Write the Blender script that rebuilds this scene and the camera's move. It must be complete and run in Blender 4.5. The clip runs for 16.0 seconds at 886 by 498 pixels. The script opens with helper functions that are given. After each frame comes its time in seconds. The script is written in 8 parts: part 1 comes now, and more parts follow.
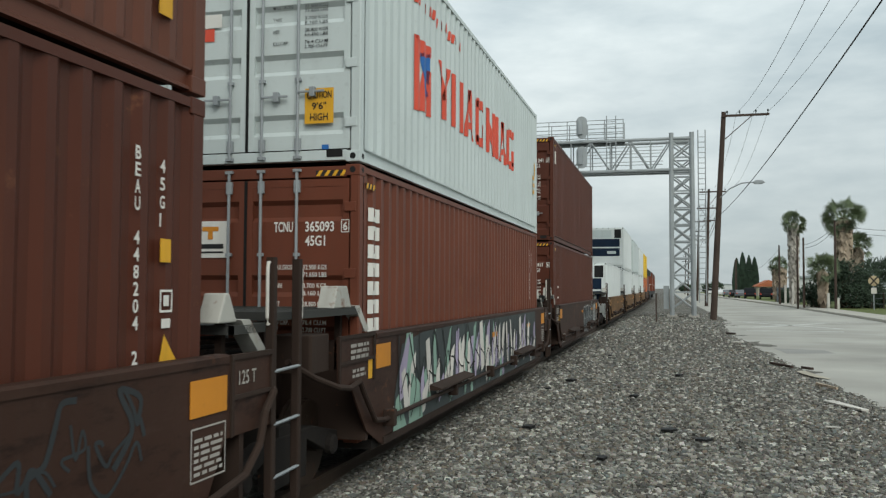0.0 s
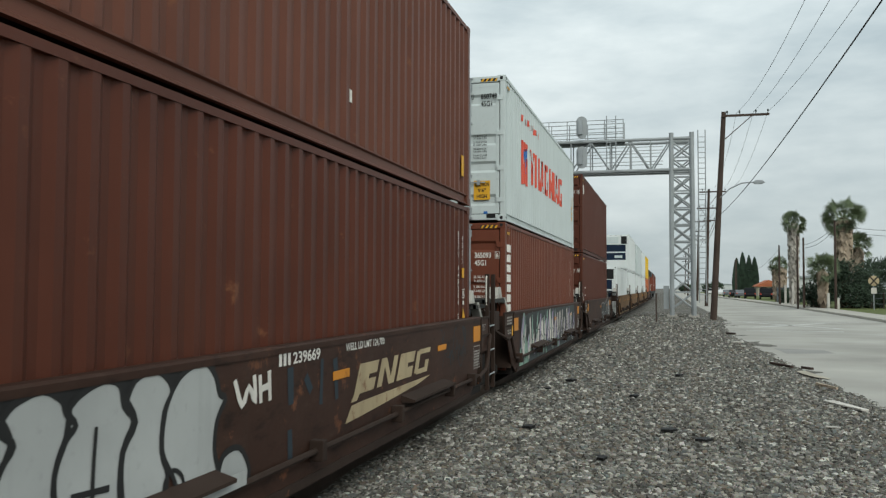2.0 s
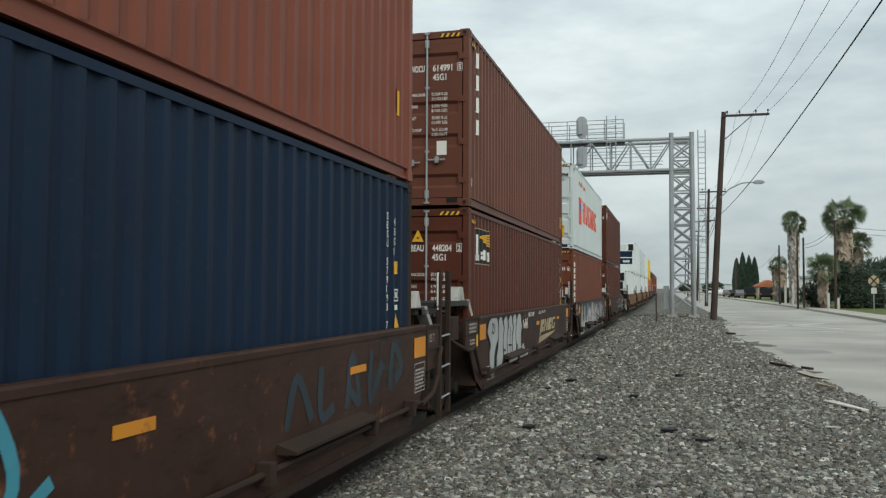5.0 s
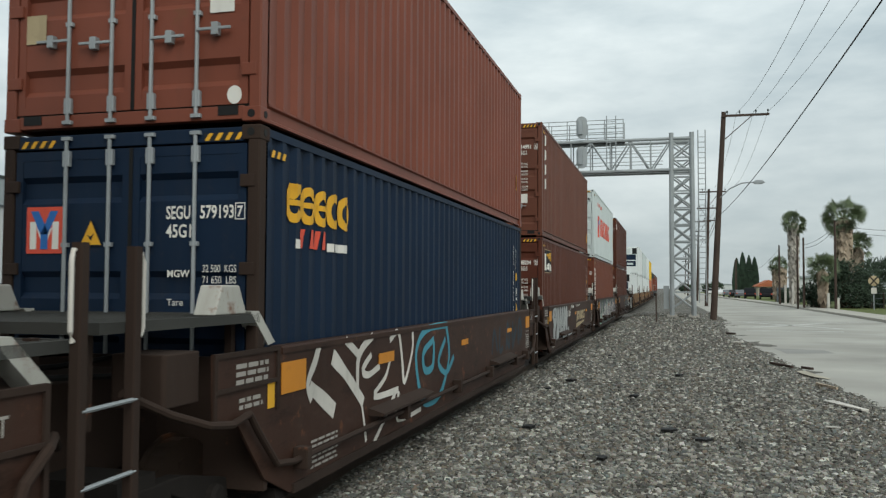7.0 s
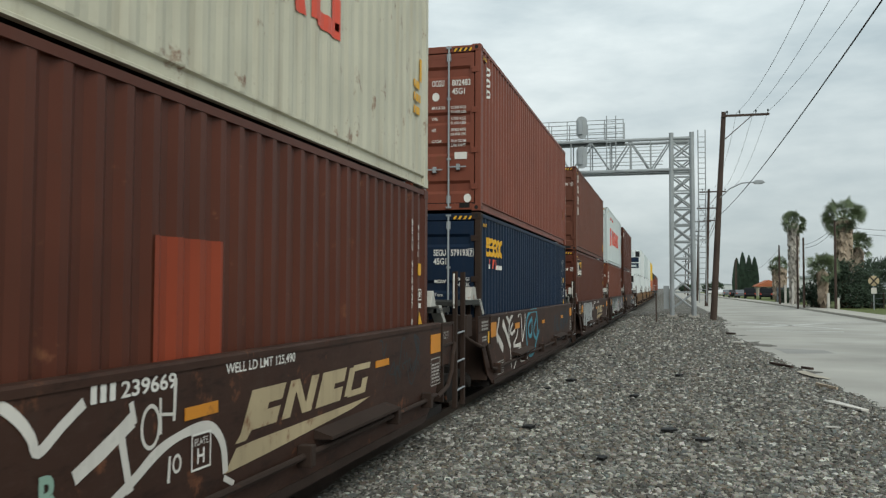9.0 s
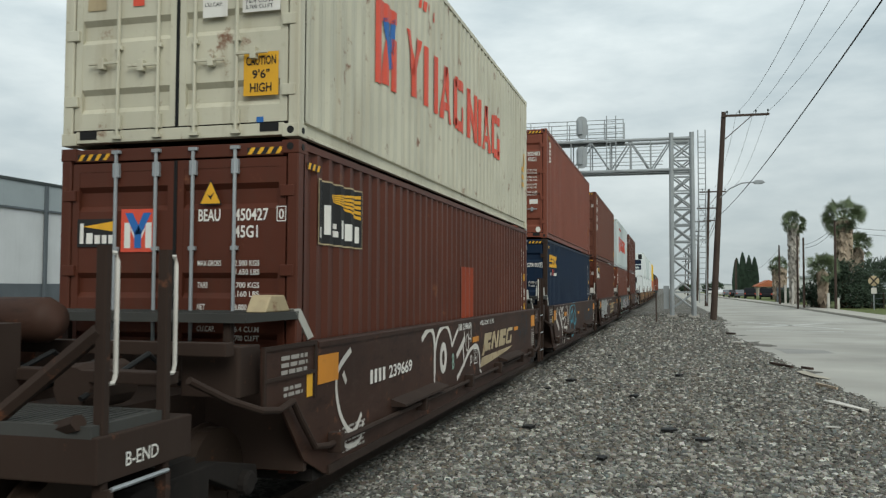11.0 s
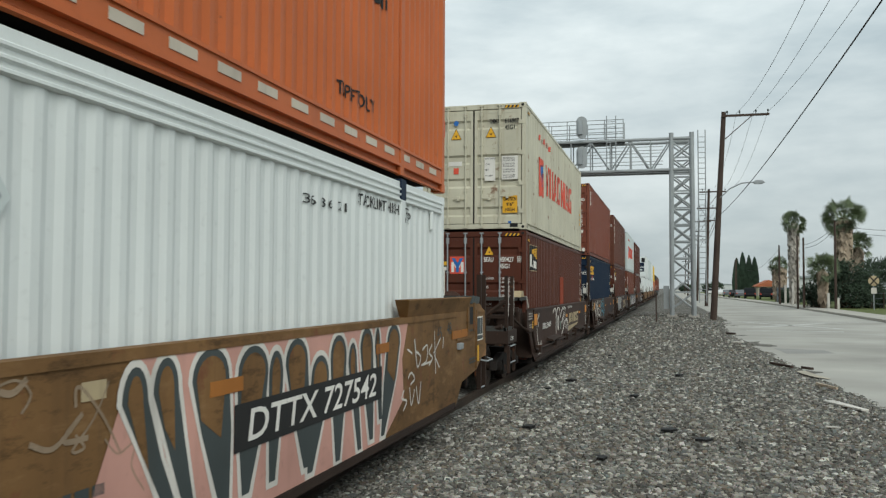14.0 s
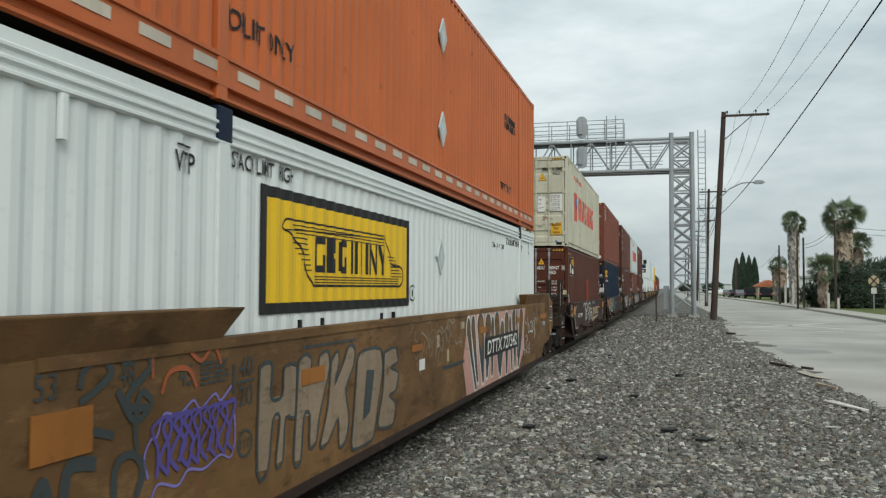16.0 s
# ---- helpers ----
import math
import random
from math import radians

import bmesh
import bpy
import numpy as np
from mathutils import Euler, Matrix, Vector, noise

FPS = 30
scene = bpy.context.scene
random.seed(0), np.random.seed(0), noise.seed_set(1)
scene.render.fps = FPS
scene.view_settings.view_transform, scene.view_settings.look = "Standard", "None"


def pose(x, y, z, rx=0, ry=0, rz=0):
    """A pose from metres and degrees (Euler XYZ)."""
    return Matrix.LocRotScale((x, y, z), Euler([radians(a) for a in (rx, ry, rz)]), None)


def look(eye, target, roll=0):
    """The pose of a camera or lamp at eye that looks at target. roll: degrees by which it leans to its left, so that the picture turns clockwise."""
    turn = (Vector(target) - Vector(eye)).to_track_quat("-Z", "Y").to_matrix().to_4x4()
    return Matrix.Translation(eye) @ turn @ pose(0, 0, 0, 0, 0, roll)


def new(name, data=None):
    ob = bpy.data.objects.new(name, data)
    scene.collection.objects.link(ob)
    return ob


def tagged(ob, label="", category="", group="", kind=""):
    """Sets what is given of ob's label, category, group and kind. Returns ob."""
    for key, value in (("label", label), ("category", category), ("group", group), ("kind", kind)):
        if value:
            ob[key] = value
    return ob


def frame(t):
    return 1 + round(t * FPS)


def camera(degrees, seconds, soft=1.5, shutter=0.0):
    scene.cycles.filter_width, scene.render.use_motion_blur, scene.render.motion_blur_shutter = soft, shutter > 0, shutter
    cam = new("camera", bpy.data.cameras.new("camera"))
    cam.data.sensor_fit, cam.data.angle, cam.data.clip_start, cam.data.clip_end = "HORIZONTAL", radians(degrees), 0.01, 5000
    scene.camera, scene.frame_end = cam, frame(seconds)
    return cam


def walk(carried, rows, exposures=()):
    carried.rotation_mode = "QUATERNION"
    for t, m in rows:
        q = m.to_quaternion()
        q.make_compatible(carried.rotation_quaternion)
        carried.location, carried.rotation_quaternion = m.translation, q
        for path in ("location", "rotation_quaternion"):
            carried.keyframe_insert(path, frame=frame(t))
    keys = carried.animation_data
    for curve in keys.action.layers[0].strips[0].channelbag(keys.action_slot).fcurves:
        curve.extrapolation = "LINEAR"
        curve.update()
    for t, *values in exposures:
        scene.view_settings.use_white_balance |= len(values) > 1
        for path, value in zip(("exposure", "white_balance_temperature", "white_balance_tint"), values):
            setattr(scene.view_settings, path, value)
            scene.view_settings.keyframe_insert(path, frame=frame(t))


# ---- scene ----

# the camera stands still
EYE = Vector((0.0, 0.0, 1.75))
YAW, PITCH, ROLL = radians(14.989), radians(2.585), 0.232
AIM = EYE + Vector((-math.sin(YAW) * math.cos(PITCH), math.cos(YAW) * math.cos(PITCH), math.sin(PITCH)))
cam = camera(55.06, 16.0, soft=1.3, shutter=0.12)
walk(cam, [(0, look(EYE, AIM, ROLL)), (16, look(EYE, AIM, ROLL))], exposures=[(0, 0.16, 6500, 5), (16, 0.16, 6500, 5)])

# ---- light: an overcast sky ----
world = bpy.data.worlds.new("overcast")
scene.world = world
world.use_nodes = True
wn, wl = world.node_tree.nodes, world.node_tree.links
wn.clear()
w_out = wn.new("ShaderNodeOutputWorld")
w_bg = wn.new("ShaderNodeBackground")
w_sky = wn.new("ShaderNodeTexSky")
w_sky.sky_type, w_sky.sun_disc = "NISHITA", False
w_sky.sun_elevation, w_sky.sun_rotation = radians(38), radians(146)
w_co = wn.new("ShaderNodeTexCoord")
w_map = wn.new("ShaderNodeMapping")
w_map.inputs["Scale"].default_value = (1.6, 1.6, 5.0)
w_noise = wn.new("ShaderNodeTexNoise")
w_noise.inputs["Scale"].default_value, w_noise.inputs["Detail"].default_value = 2.2, 7
w_noise.inputs["Roughness"].default_value = 0.55
w_ramp = wn.new("ShaderNodeValToRGB")
w_ramp.color_ramp.elements[0].position, w_ramp.color_ramp.elements[0].color = 0.34, (5.7, 6.6, 7.15, 1)
w_ramp.color_ramp.elements[1].position, w_ramp.color_ramp.elements[1].color = 0.66, (9.7, 10.35, 10.6, 1)
w_mix = wn.new("ShaderNodeMix")
w_mix.data_type, w_mix.inputs[0].default_value = "RGBA", 0.93
wl.new(w_co.outputs["Generated"], w_map.inputs["Vector"])
wl.new(w_map.outputs["Vector"], w_noise.inputs["Vector"])
wl.new(w_noise.outputs["Fac"], w_ramp.inputs["Fac"])
wl.new(w_sky.outputs["Color"], w_mix.inputs[6])
wl.new(w_ramp.outputs["Color"], w_mix.inputs[7])
w_sep, w_grad, w_mul = wn.new("ShaderNodeSeparateXYZ"), wn.new("ShaderNodeMapRange"), wn.new("ShaderNodeMix")
w_grad.inputs[1].default_value, w_grad.inputs[2].default_value, w_grad.inputs[3].default_value, w_grad.inputs[4].default_value = 0.0, 0.3, 0.72, 1.04
w_mul.data_type, w_mul.blend_type, w_mul.inputs[0].default_value = "RGBA", "MULTIPLY", 1.0
wl.new(w_co.outputs["Generated"], w_sep.inputs[0])
wl.new(w_sep.outputs["Z"], w_grad.inputs[0])
wl.new(w_mix.outputs[2], w_mul.inputs[6])
wl.new(w_grad.outputs[0], w_mul.inputs[7])
wl.new(w_mul.outputs[2], w_bg.inputs["Color"])
wl.new(w_bg.outputs["Background"], w_out.inputs["Surface"])
w_bg.inputs["Strength"].default_value = 0.082

sun = new("sun", bpy.data.lights.new("sun", "SUN"))
sun.data.energy, sun.data.angle, sun.data.color = 1.6, radians(35), (1.0, 0.98, 0.94)
sun.matrix_world = look((32, -48, 45), (0, 0, 0))


# ---- materials ----
def paint(name, col, rough=0.55, var=0.18, rust=0.0, streak=0.25, grain=14.0, metal=0.0, bump=0.12, dirt=(0.05, 0.04, 0.03), gloss=0.2, blotch=0.9, scuff=None):
    """Worn paint: two scales of tone, drips down the surface, patches of rust or dirt, fine relief."""
    m = bpy.data.materials.new(name)
    m.use_nodes = True
    n, l = m.node_tree.nodes, m.node_tree.links
    b = n["Principled BSDF"]
    b.inputs["Roughness"].default_value, b.inputs["Metallic"].default_value = rough, metal
    b.inputs["Specular IOR Level"].default_value = gloss
    co = n.new("ShaderNodeTexCoord")
    big = n.new("ShaderNodeTexNoise")
    big.inputs["Scale"].default_value, big.inputs["Detail"].default_value = blotch, 6
    fine = n.new("ShaderNodeTexNoise")
    fine.inputs["Scale"].default_value, fine.inputs["Detail"].default_value = grain, 5
    mp = n.new("ShaderNodeMapping")
    mp.inputs["Scale"].default_value = (7, 7, 0.45)
    drip = n.new("ShaderNodeTexNoise")
    drip.inputs["Scale"].default_value, drip.inputs["Detail"].default_value = 1.0, 4
    for t in (big, fine):
        l.new(co.outputs["Object"], t.inputs["Vector"])
    l.new(co.outputs["Object"], mp.inputs["Vector"])
    l.new(mp.outputs["Vector"], drip.inputs["Vector"])

    def mix(a, c, fac, blend="MIX"):
        x = n.new("ShaderNodeMix")
        x.data_type, x.blend_type = "RGBA", blend
        for sock, v in ((x.inputs[0], fac), (x.inputs[6], a), (x.inputs[7], c)):
            if isinstance(v, bpy.types.NodeSocket):
                l.new(v, sock)
            else:
                sock.default_value = v if isinstance(v, float) else (*v, 1)
        return x.outputs[2]

    def band(src, lo, hi, top):
        x = n.new("ShaderNodeMapRange")
        x.inputs[1].default_value, x.inputs[2].default_value, x.inputs[4].default_value = lo, hi, top
        l.new(src, x.inputs[0])
        return x.outputs[0]
    lo = tuple(c * (1 - var) for c in col)
    hi = tuple(min(1, c * (1 + var)) for c in col)
    c = mix(lo, hi, band(big.outputs["Fac"], 0.3, 0.7, 1.0))
    c = mix(c, tuple(x * 0.55 + y * 0.45 for x, y in zip(col, dirt)), band(drip.outputs["Fac"], 0.52, 0.75, streak))
    c = mix(c, dirt, band(fine.outputs["Fac"], 0.6, 0.78, 0.35 * var + 0.1))
    if rust:
        spots = n.new("ShaderNodeTexNoise")
        spots.inputs["Scale"].default_value, spots.inputs["Detail"].default_value = 3.2, 8
        spots.inputs["Roughness"].default_value = 0.68
        l.new(co.outputs["Object"], spots.inputs["Vector"])
        c = mix(c, (0.16, 0.062, 0.03), band(spots.outputs["Fac"], 0.66 - 0.16 * rust, 0.74 - 0.12 * rust, 0.9))
    if scuff:
        wear_map, wear = n.new("ShaderNodeMapping"), n.new("ShaderNodeTexNoise")
        wear_map.inputs["Scale"].default_value = (1, 0.8, 2.6)
        wear.inputs["Scale"].default_value, wear.inputs["Detail"].default_value, wear.inputs["Roughness"].default_value = 2.4, 9, 0.72
        l.new(co.outputs["Object"], wear_map.inputs["Vector"])
        l.new(wear_map.outputs["Vector"], wear.inputs["Vector"])
        c = mix(c, scuff, band(wear.outputs["Fac"], 0.54, 0.68, 0.6))
        c = mix(c, tuple(x * 0.3 for x in col), band(wear.outputs["Fac"], 0.46, 0.34, 0.75))
    l.new(c, b.inputs["Base Color"])
    bp = n.new("ShaderNodeBump")
    bp.inputs["Strength"].default_value, bp.inputs["Distance"].default_value = bump, 0.01
    l.new(fine.outputs["Fac"], bp.inputs["Height"])
    l.new(bp.outputs["Normal"], b.inputs["Normal"])
    return m


OXIDE = paint("oxide_red", (0.079, 0.0232, 0.0128), 0.5, 0.14, 0.25, 0.3)
OXIDE_DARK = paint("dark_oxide_red", (0.118, 0.043, 0.0265), 0.5, 0.14, 0.2, 0.3)
OXIDE_LIGHT = paint("light_oxide_red", (0.175, 0.053, 0.0325), 0.5, 0.12, 0.15, 0.3)
CORTEN = paint("brown_red", (0.132, 0.041, 0.023), 0.5, 0.12, 0.2, 0.25)
GREY_WHITE = paint("pale_grey", (0.52, 0.57, 0.56), 0.5, 0.05, 0.0, 0.18, bump=0.05)
CREAM = paint("cream_white", (0.5, 0.475, 0.37), 0.5, 0.12, 0.38, 0.65, dirt=(0.2, 0.13, 0.06), bump=0.06)
NAVY = paint("navy_blue", (0.0042, 0.0142, 0.0345), 0.6, 0.15, 0.0, 0.2)
WHITE_BOX = paint("white", (0.65, 0.68, 0.665), 0.45, 0.05, 0.0, 0.12, bump=0.05)
ORANGE_BOX = paint("orange", (0.46, 0.118, 0.036), 0.5, 0.1, 0.1, 0.3, dirt=(0.14, 0.05, 0.025))
WELL_BROWN = paint("car_brown", (0.04, 0.0185, 0.012), 0.65, 0.22, 0.35, 0.4, scuff=(0.058, 0.032, 0.024))
WELL_DARK = paint("car_dark_brown", (0.03, 0.018, 0.013), 0.88, 0.2, 0.2, 0.3, gloss=0.25)
WELL_TAN = paint("car_yellow_brown", (0.15, 0.08, 0.031), 0.7, 0.38, 0.45, 0.6, dirt=(0.06, 0.036, 0.02), scuff=(0.25, 0.145, 0.065))
UNDER = paint("underframe_grime", (0.015, 0.0125, 0.011), 0.9, 0.3, 0.2, gloss=0.2)
STEEL = paint("galvanised_steel", (0.3, 0.32, 0.33), 0.5, 0.12, 0.0, 0.2, metal=0.3)
GANTRY = paint("galvanised_lattice", (0.32, 0.34, 0.345), 0.55, 0.1, 0.0, 0.2, metal=0.2)
GRATING = paint("deck_grating", (0.05, 0.05, 0.046), 0.85, 0.2)
# black of rubber and dark parts, also painted shade inside holes and pockets
BLACK = paint("black_rubber_and_shade", (0.012, 0.012, 0.012), 0.6, 0.2, 0.0, 0.1)
WHITE = paint("white_lettering", (0.68, 0.66, 0.61), 0.6, 0.12, 0.0, 0.4, dirt=(0.2, 0.12, 0.08))
CREAM_LOGO = paint("faded_cream_lettering", (0.4, 0.32, 0.195), 0.65, 0.2, 0.45, 0.6)
BLACK_INK = paint("black_lettering", (0.02, 0.02, 0.02), 0.6, 0.15, 0.0, 0.2)
RED = paint("red_lettering", (0.62, 0.085, 0.05), 0.5, 0.08, 0.0, 0.25)
BLUE = paint("blue_lettering", (0.03, 0.13, 0.38), 0.5, 0.08, 0.0, 0.1)
YELLOW = paint("yellow_marking", (0.68, 0.36, 0.03), 0.55, 0.1, 0.0, 0.3)
AMBER = paint("amber_reflector", (0.56, 0.22, 0.025), 0.5, 0.12, 0.1, 0.3)
RAIL = paint("worn_rail_steel", (0.07, 0.05, 0.038), 0.45, 0.2, 0.2, metal=0.5)
WHEEL = paint("wheel_steel", (0.045, 0.03, 0.022), 0.5, 0.2, 0.4, metal=0.3)
GREEN_SPOT = paint("lime_disc", (0.2, 0.5, 0.03), 0.5, 0.1)
MINT = paint("mint_spray", (0.24, 0.36, 0.29), 0.6, 0.15)
LAVENDER = paint("lavender_spray", (0.36, 0.31, 0.42), 0.6, 0.15)
SILVER = paint("silver_spray", (0.37, 0.38, 0.37), 0.55, 0.15)
TEAL = paint("teal_spray", (0.06, 0.25, 0.32), 0.6, 0.2)
PINK = paint("pink_spray", (0.5, 0.27, 0.22), 0.6, 0.2)
SLATE = paint("dark_slate_spray", (0.05, 0.06, 0.06), 0.6, 0.2)
PURPLE = paint("purple_spray", (0.09, 0.07, 0.26), 0.6, 0.2)
CHALK = paint("chalky_white_spray", (0.58, 0.55, 0.5), 0.7, 0.2, 0.0, 0.4)
STEEL_BLUE = paint("faded_steel_blue_spray", (0.03, 0.042, 0.052), 0.7, 0.3)
DUSK_BLUE = paint("faded_blue_spray", (0.032, 0.036, 0.038), 0.7, 0.25)
DULL_AMBER = paint("dull_amber", (0.3, 0.115, 0.025), 0.65, 0.2, 0.25, 0.4)
GUIDE_WHITE = paint("scuffed_dirty_white", (0.42, 0.41, 0.37), 0.65, 0.15, 0.55, 0.5, dirt=(0.12, 0.08, 0.05))
FADED = paint("faded_stencil_white", (0.34, 0.32, 0.29), 0.7, 0.25, 0.0, 0.5)
BRIGHT_RED = paint("fresh_primer_patch", (0.23, 0.042, 0.018), 0.5, 0.1)


# ---- mesh tools ----
class Shape:
    def __init__(self):
        self.v, self.f = [], []

    def add(self, vs, fs):
        k = len(self.v)
        self.v += [tuple(p) for p in vs]
        self.f += [tuple(i + k for i in q) for q in fs]
        return self

    def box(self, x0, x1, y0, y1, z0, z1, c=0.0):
        """A box; c cuts its four long upright edges."""
        if c:
            return self.prism([(x0 + c, y0), (x1 - c, y0), (x1, y0 + c), (x1, y1 - c), (x1 - c, y1), (x0 + c, y1), (x0, y1 - c), (x0, y0 + c)], "z", z0, z1)
        vs = [(x, y, z) for z in (z0, z1) for x, y in ((x0, y0), (x1, y0), (x1, y1), (x0, y1))]
        return self.add(vs, [(3, 2, 1, 0), (4, 5, 6, 7), (0, 1, 5, 4), (1, 2, 6, 5), (2, 3, 7, 6), (3, 0, 4, 7)])

    def prism(self, pts, axis, a, b):
        """A polygon pushed along an axis. axis x: pts are (y, z); y: (x, z); z: (x, y)."""
        put = {"x": lambda p, h: (h, p[0], p[1]), "y": lambda p, h: (p[0], h, p[1]), "z": lambda p, h: (p[0], p[1], h)}[axis]
        n = len(pts)
        vs = [put(p, a) for p in pts] + [put(p, b) for p in pts]
        return self.add(vs, [tuple(range(n))[::-1], tuple(range(n, 2 * n))] + [(i, (i + 1) % n, n + (i + 1) % n, n + i) for i in range(n)])

    def tube(self, pts, r, seg=8, r1=None):
        """A round bar along a line of points, from radius r to r1."""
        pts = [Vector(p) for p in pts]
        r1 = r if r1 is None else r1
        k, n = len(self.v), len(pts)
        for i, p in enumerate(pts):
            d = (pts[min(i + 1, n - 1)] - pts[max(i - 1, 0)]).normalized()
            u = d.orthogonal().normalized() if abs(d.z) > 0.9 else d.cross(Vector((0, 0, 1))).normalized()
            w = d.cross(u)
            rr = r + (r1 - r) * i / max(1, n - 1)
            for j in range(seg):
                a = 2 * math.pi * j / seg
                self.v.append(tuple(p + rr * (math.cos(a) * u + math.sin(a) * w)))
        for i in range(n - 1):
            for j in range(seg):
                a, b = k + i * seg + j, k + i * seg + (j + 1) % seg
                self.f.append((a, b, b + seg, a + seg))
        self.f += [tuple(range(k, k + seg))[::-1], tuple(range(k + (n - 1) * seg, k + n * seg))]
        return self

    def lathe(self, prof, seg, centre, axis="z"):
        """A profile of (radius, height) turned about an axis through centre."""
        k, n = len(self.v), len(prof)
        for r, h in prof:
            for j in range(seg):
                a = 2 * math.pi * j / seg
                p = (r * math.cos(a), r * math.sin(a), h)
                p = {"z": p, "x": (p[2], p[0], p[1]), "y": (p[0], p[2], p[1])}[axis]
                self.v.append(tuple(p[i] + centre[i] for i in range(3)))
        for i in range(n - 1):
            for j in range(seg):
                a, b = k + i * seg + j, k + i * seg + (j + 1) % seg
                self.f.append((a, b, b + seg, a + seg))
        self.f += [tuple(range(k, k + seg))[::-1], tuple(range(k + (n - 1) * seg, k + n * seg))]
        return self

    def mesh(self, name):
        me = bpy.data.meshes.new(name)
        me.from_pydata(self.v, [], self.f)
        me.validate()
        bm = bmesh.new()
        bm.from_mesh(me)
        bmesh.ops.recalc_face_normals(bm, faces=bm.faces)
        bm.to_mesh(me)
        bm.free()
        return me


def part(name, shape, mat, parent, label="", bevel=0.0, smooth=False):
    me = shape if isinstance(shape, bpy.types.Mesh) else shape.mesh(name)
    if not me.materials:
        me.materials.append(mat)
    ob = new(name, me)
    ob.parent = parent
    if label:
        tagged(ob, label)
    if name.startswith(("graffiti", "mural", "stencil_writing", "weight_table", "stripe", "box_number", "weight_text", "side_number", "caution_text")):
        tagged(ob, kind="stuff")
    if smooth:
        me.shade_smooth()
    if bevel:
        b = ob.modifiers.new("bevel", "BEVEL")
        b.width, b.segments, b.limit_method = bevel, 2, "ANGLE"
    return ob


def thing(name, label, category, group="", kind=""):
    ob = new(name)
    ob.empty_display_size = 0.2
    return tagged(ob, label, category, group, kind)


GLYPHS = {}


def glyphs(text, bold=0.0):
    """The flat shape of a text, its height 1, starting at 0, 0: points, faces, width."""
    if (text, bold) not in GLYPHS:
        cu = bpy.data.curves.new("text", "FONT")
        cu.body, cu.resolution_u, cu.offset = text, 3, bold
        ob = bpy.data.objects.new("text", cu)
        me = bpy.data.meshes.new_from_object(ob)
        vs, fs = [v.co.copy() for v in me.vertices], [tuple(p.vertices) for p in me.polygons]
        bpy.data.objects.remove(ob), bpy.data.curves.remove(cu), bpy.data.meshes.remove(me)
        x0, x1 = min(v.x for v in vs), max(v.x for v in vs)
        z0, z1 = min(v.y for v in vs), max(v.y for v in vs)
        GLYPHS[text, bold] = [((v.x - x0) / (z1 - z0), (v.y - z0) / (z1 - z0)) for v in vs], fs, (x1 - x0) / (z1 - z0)
    return GLYPHS[text, bold]


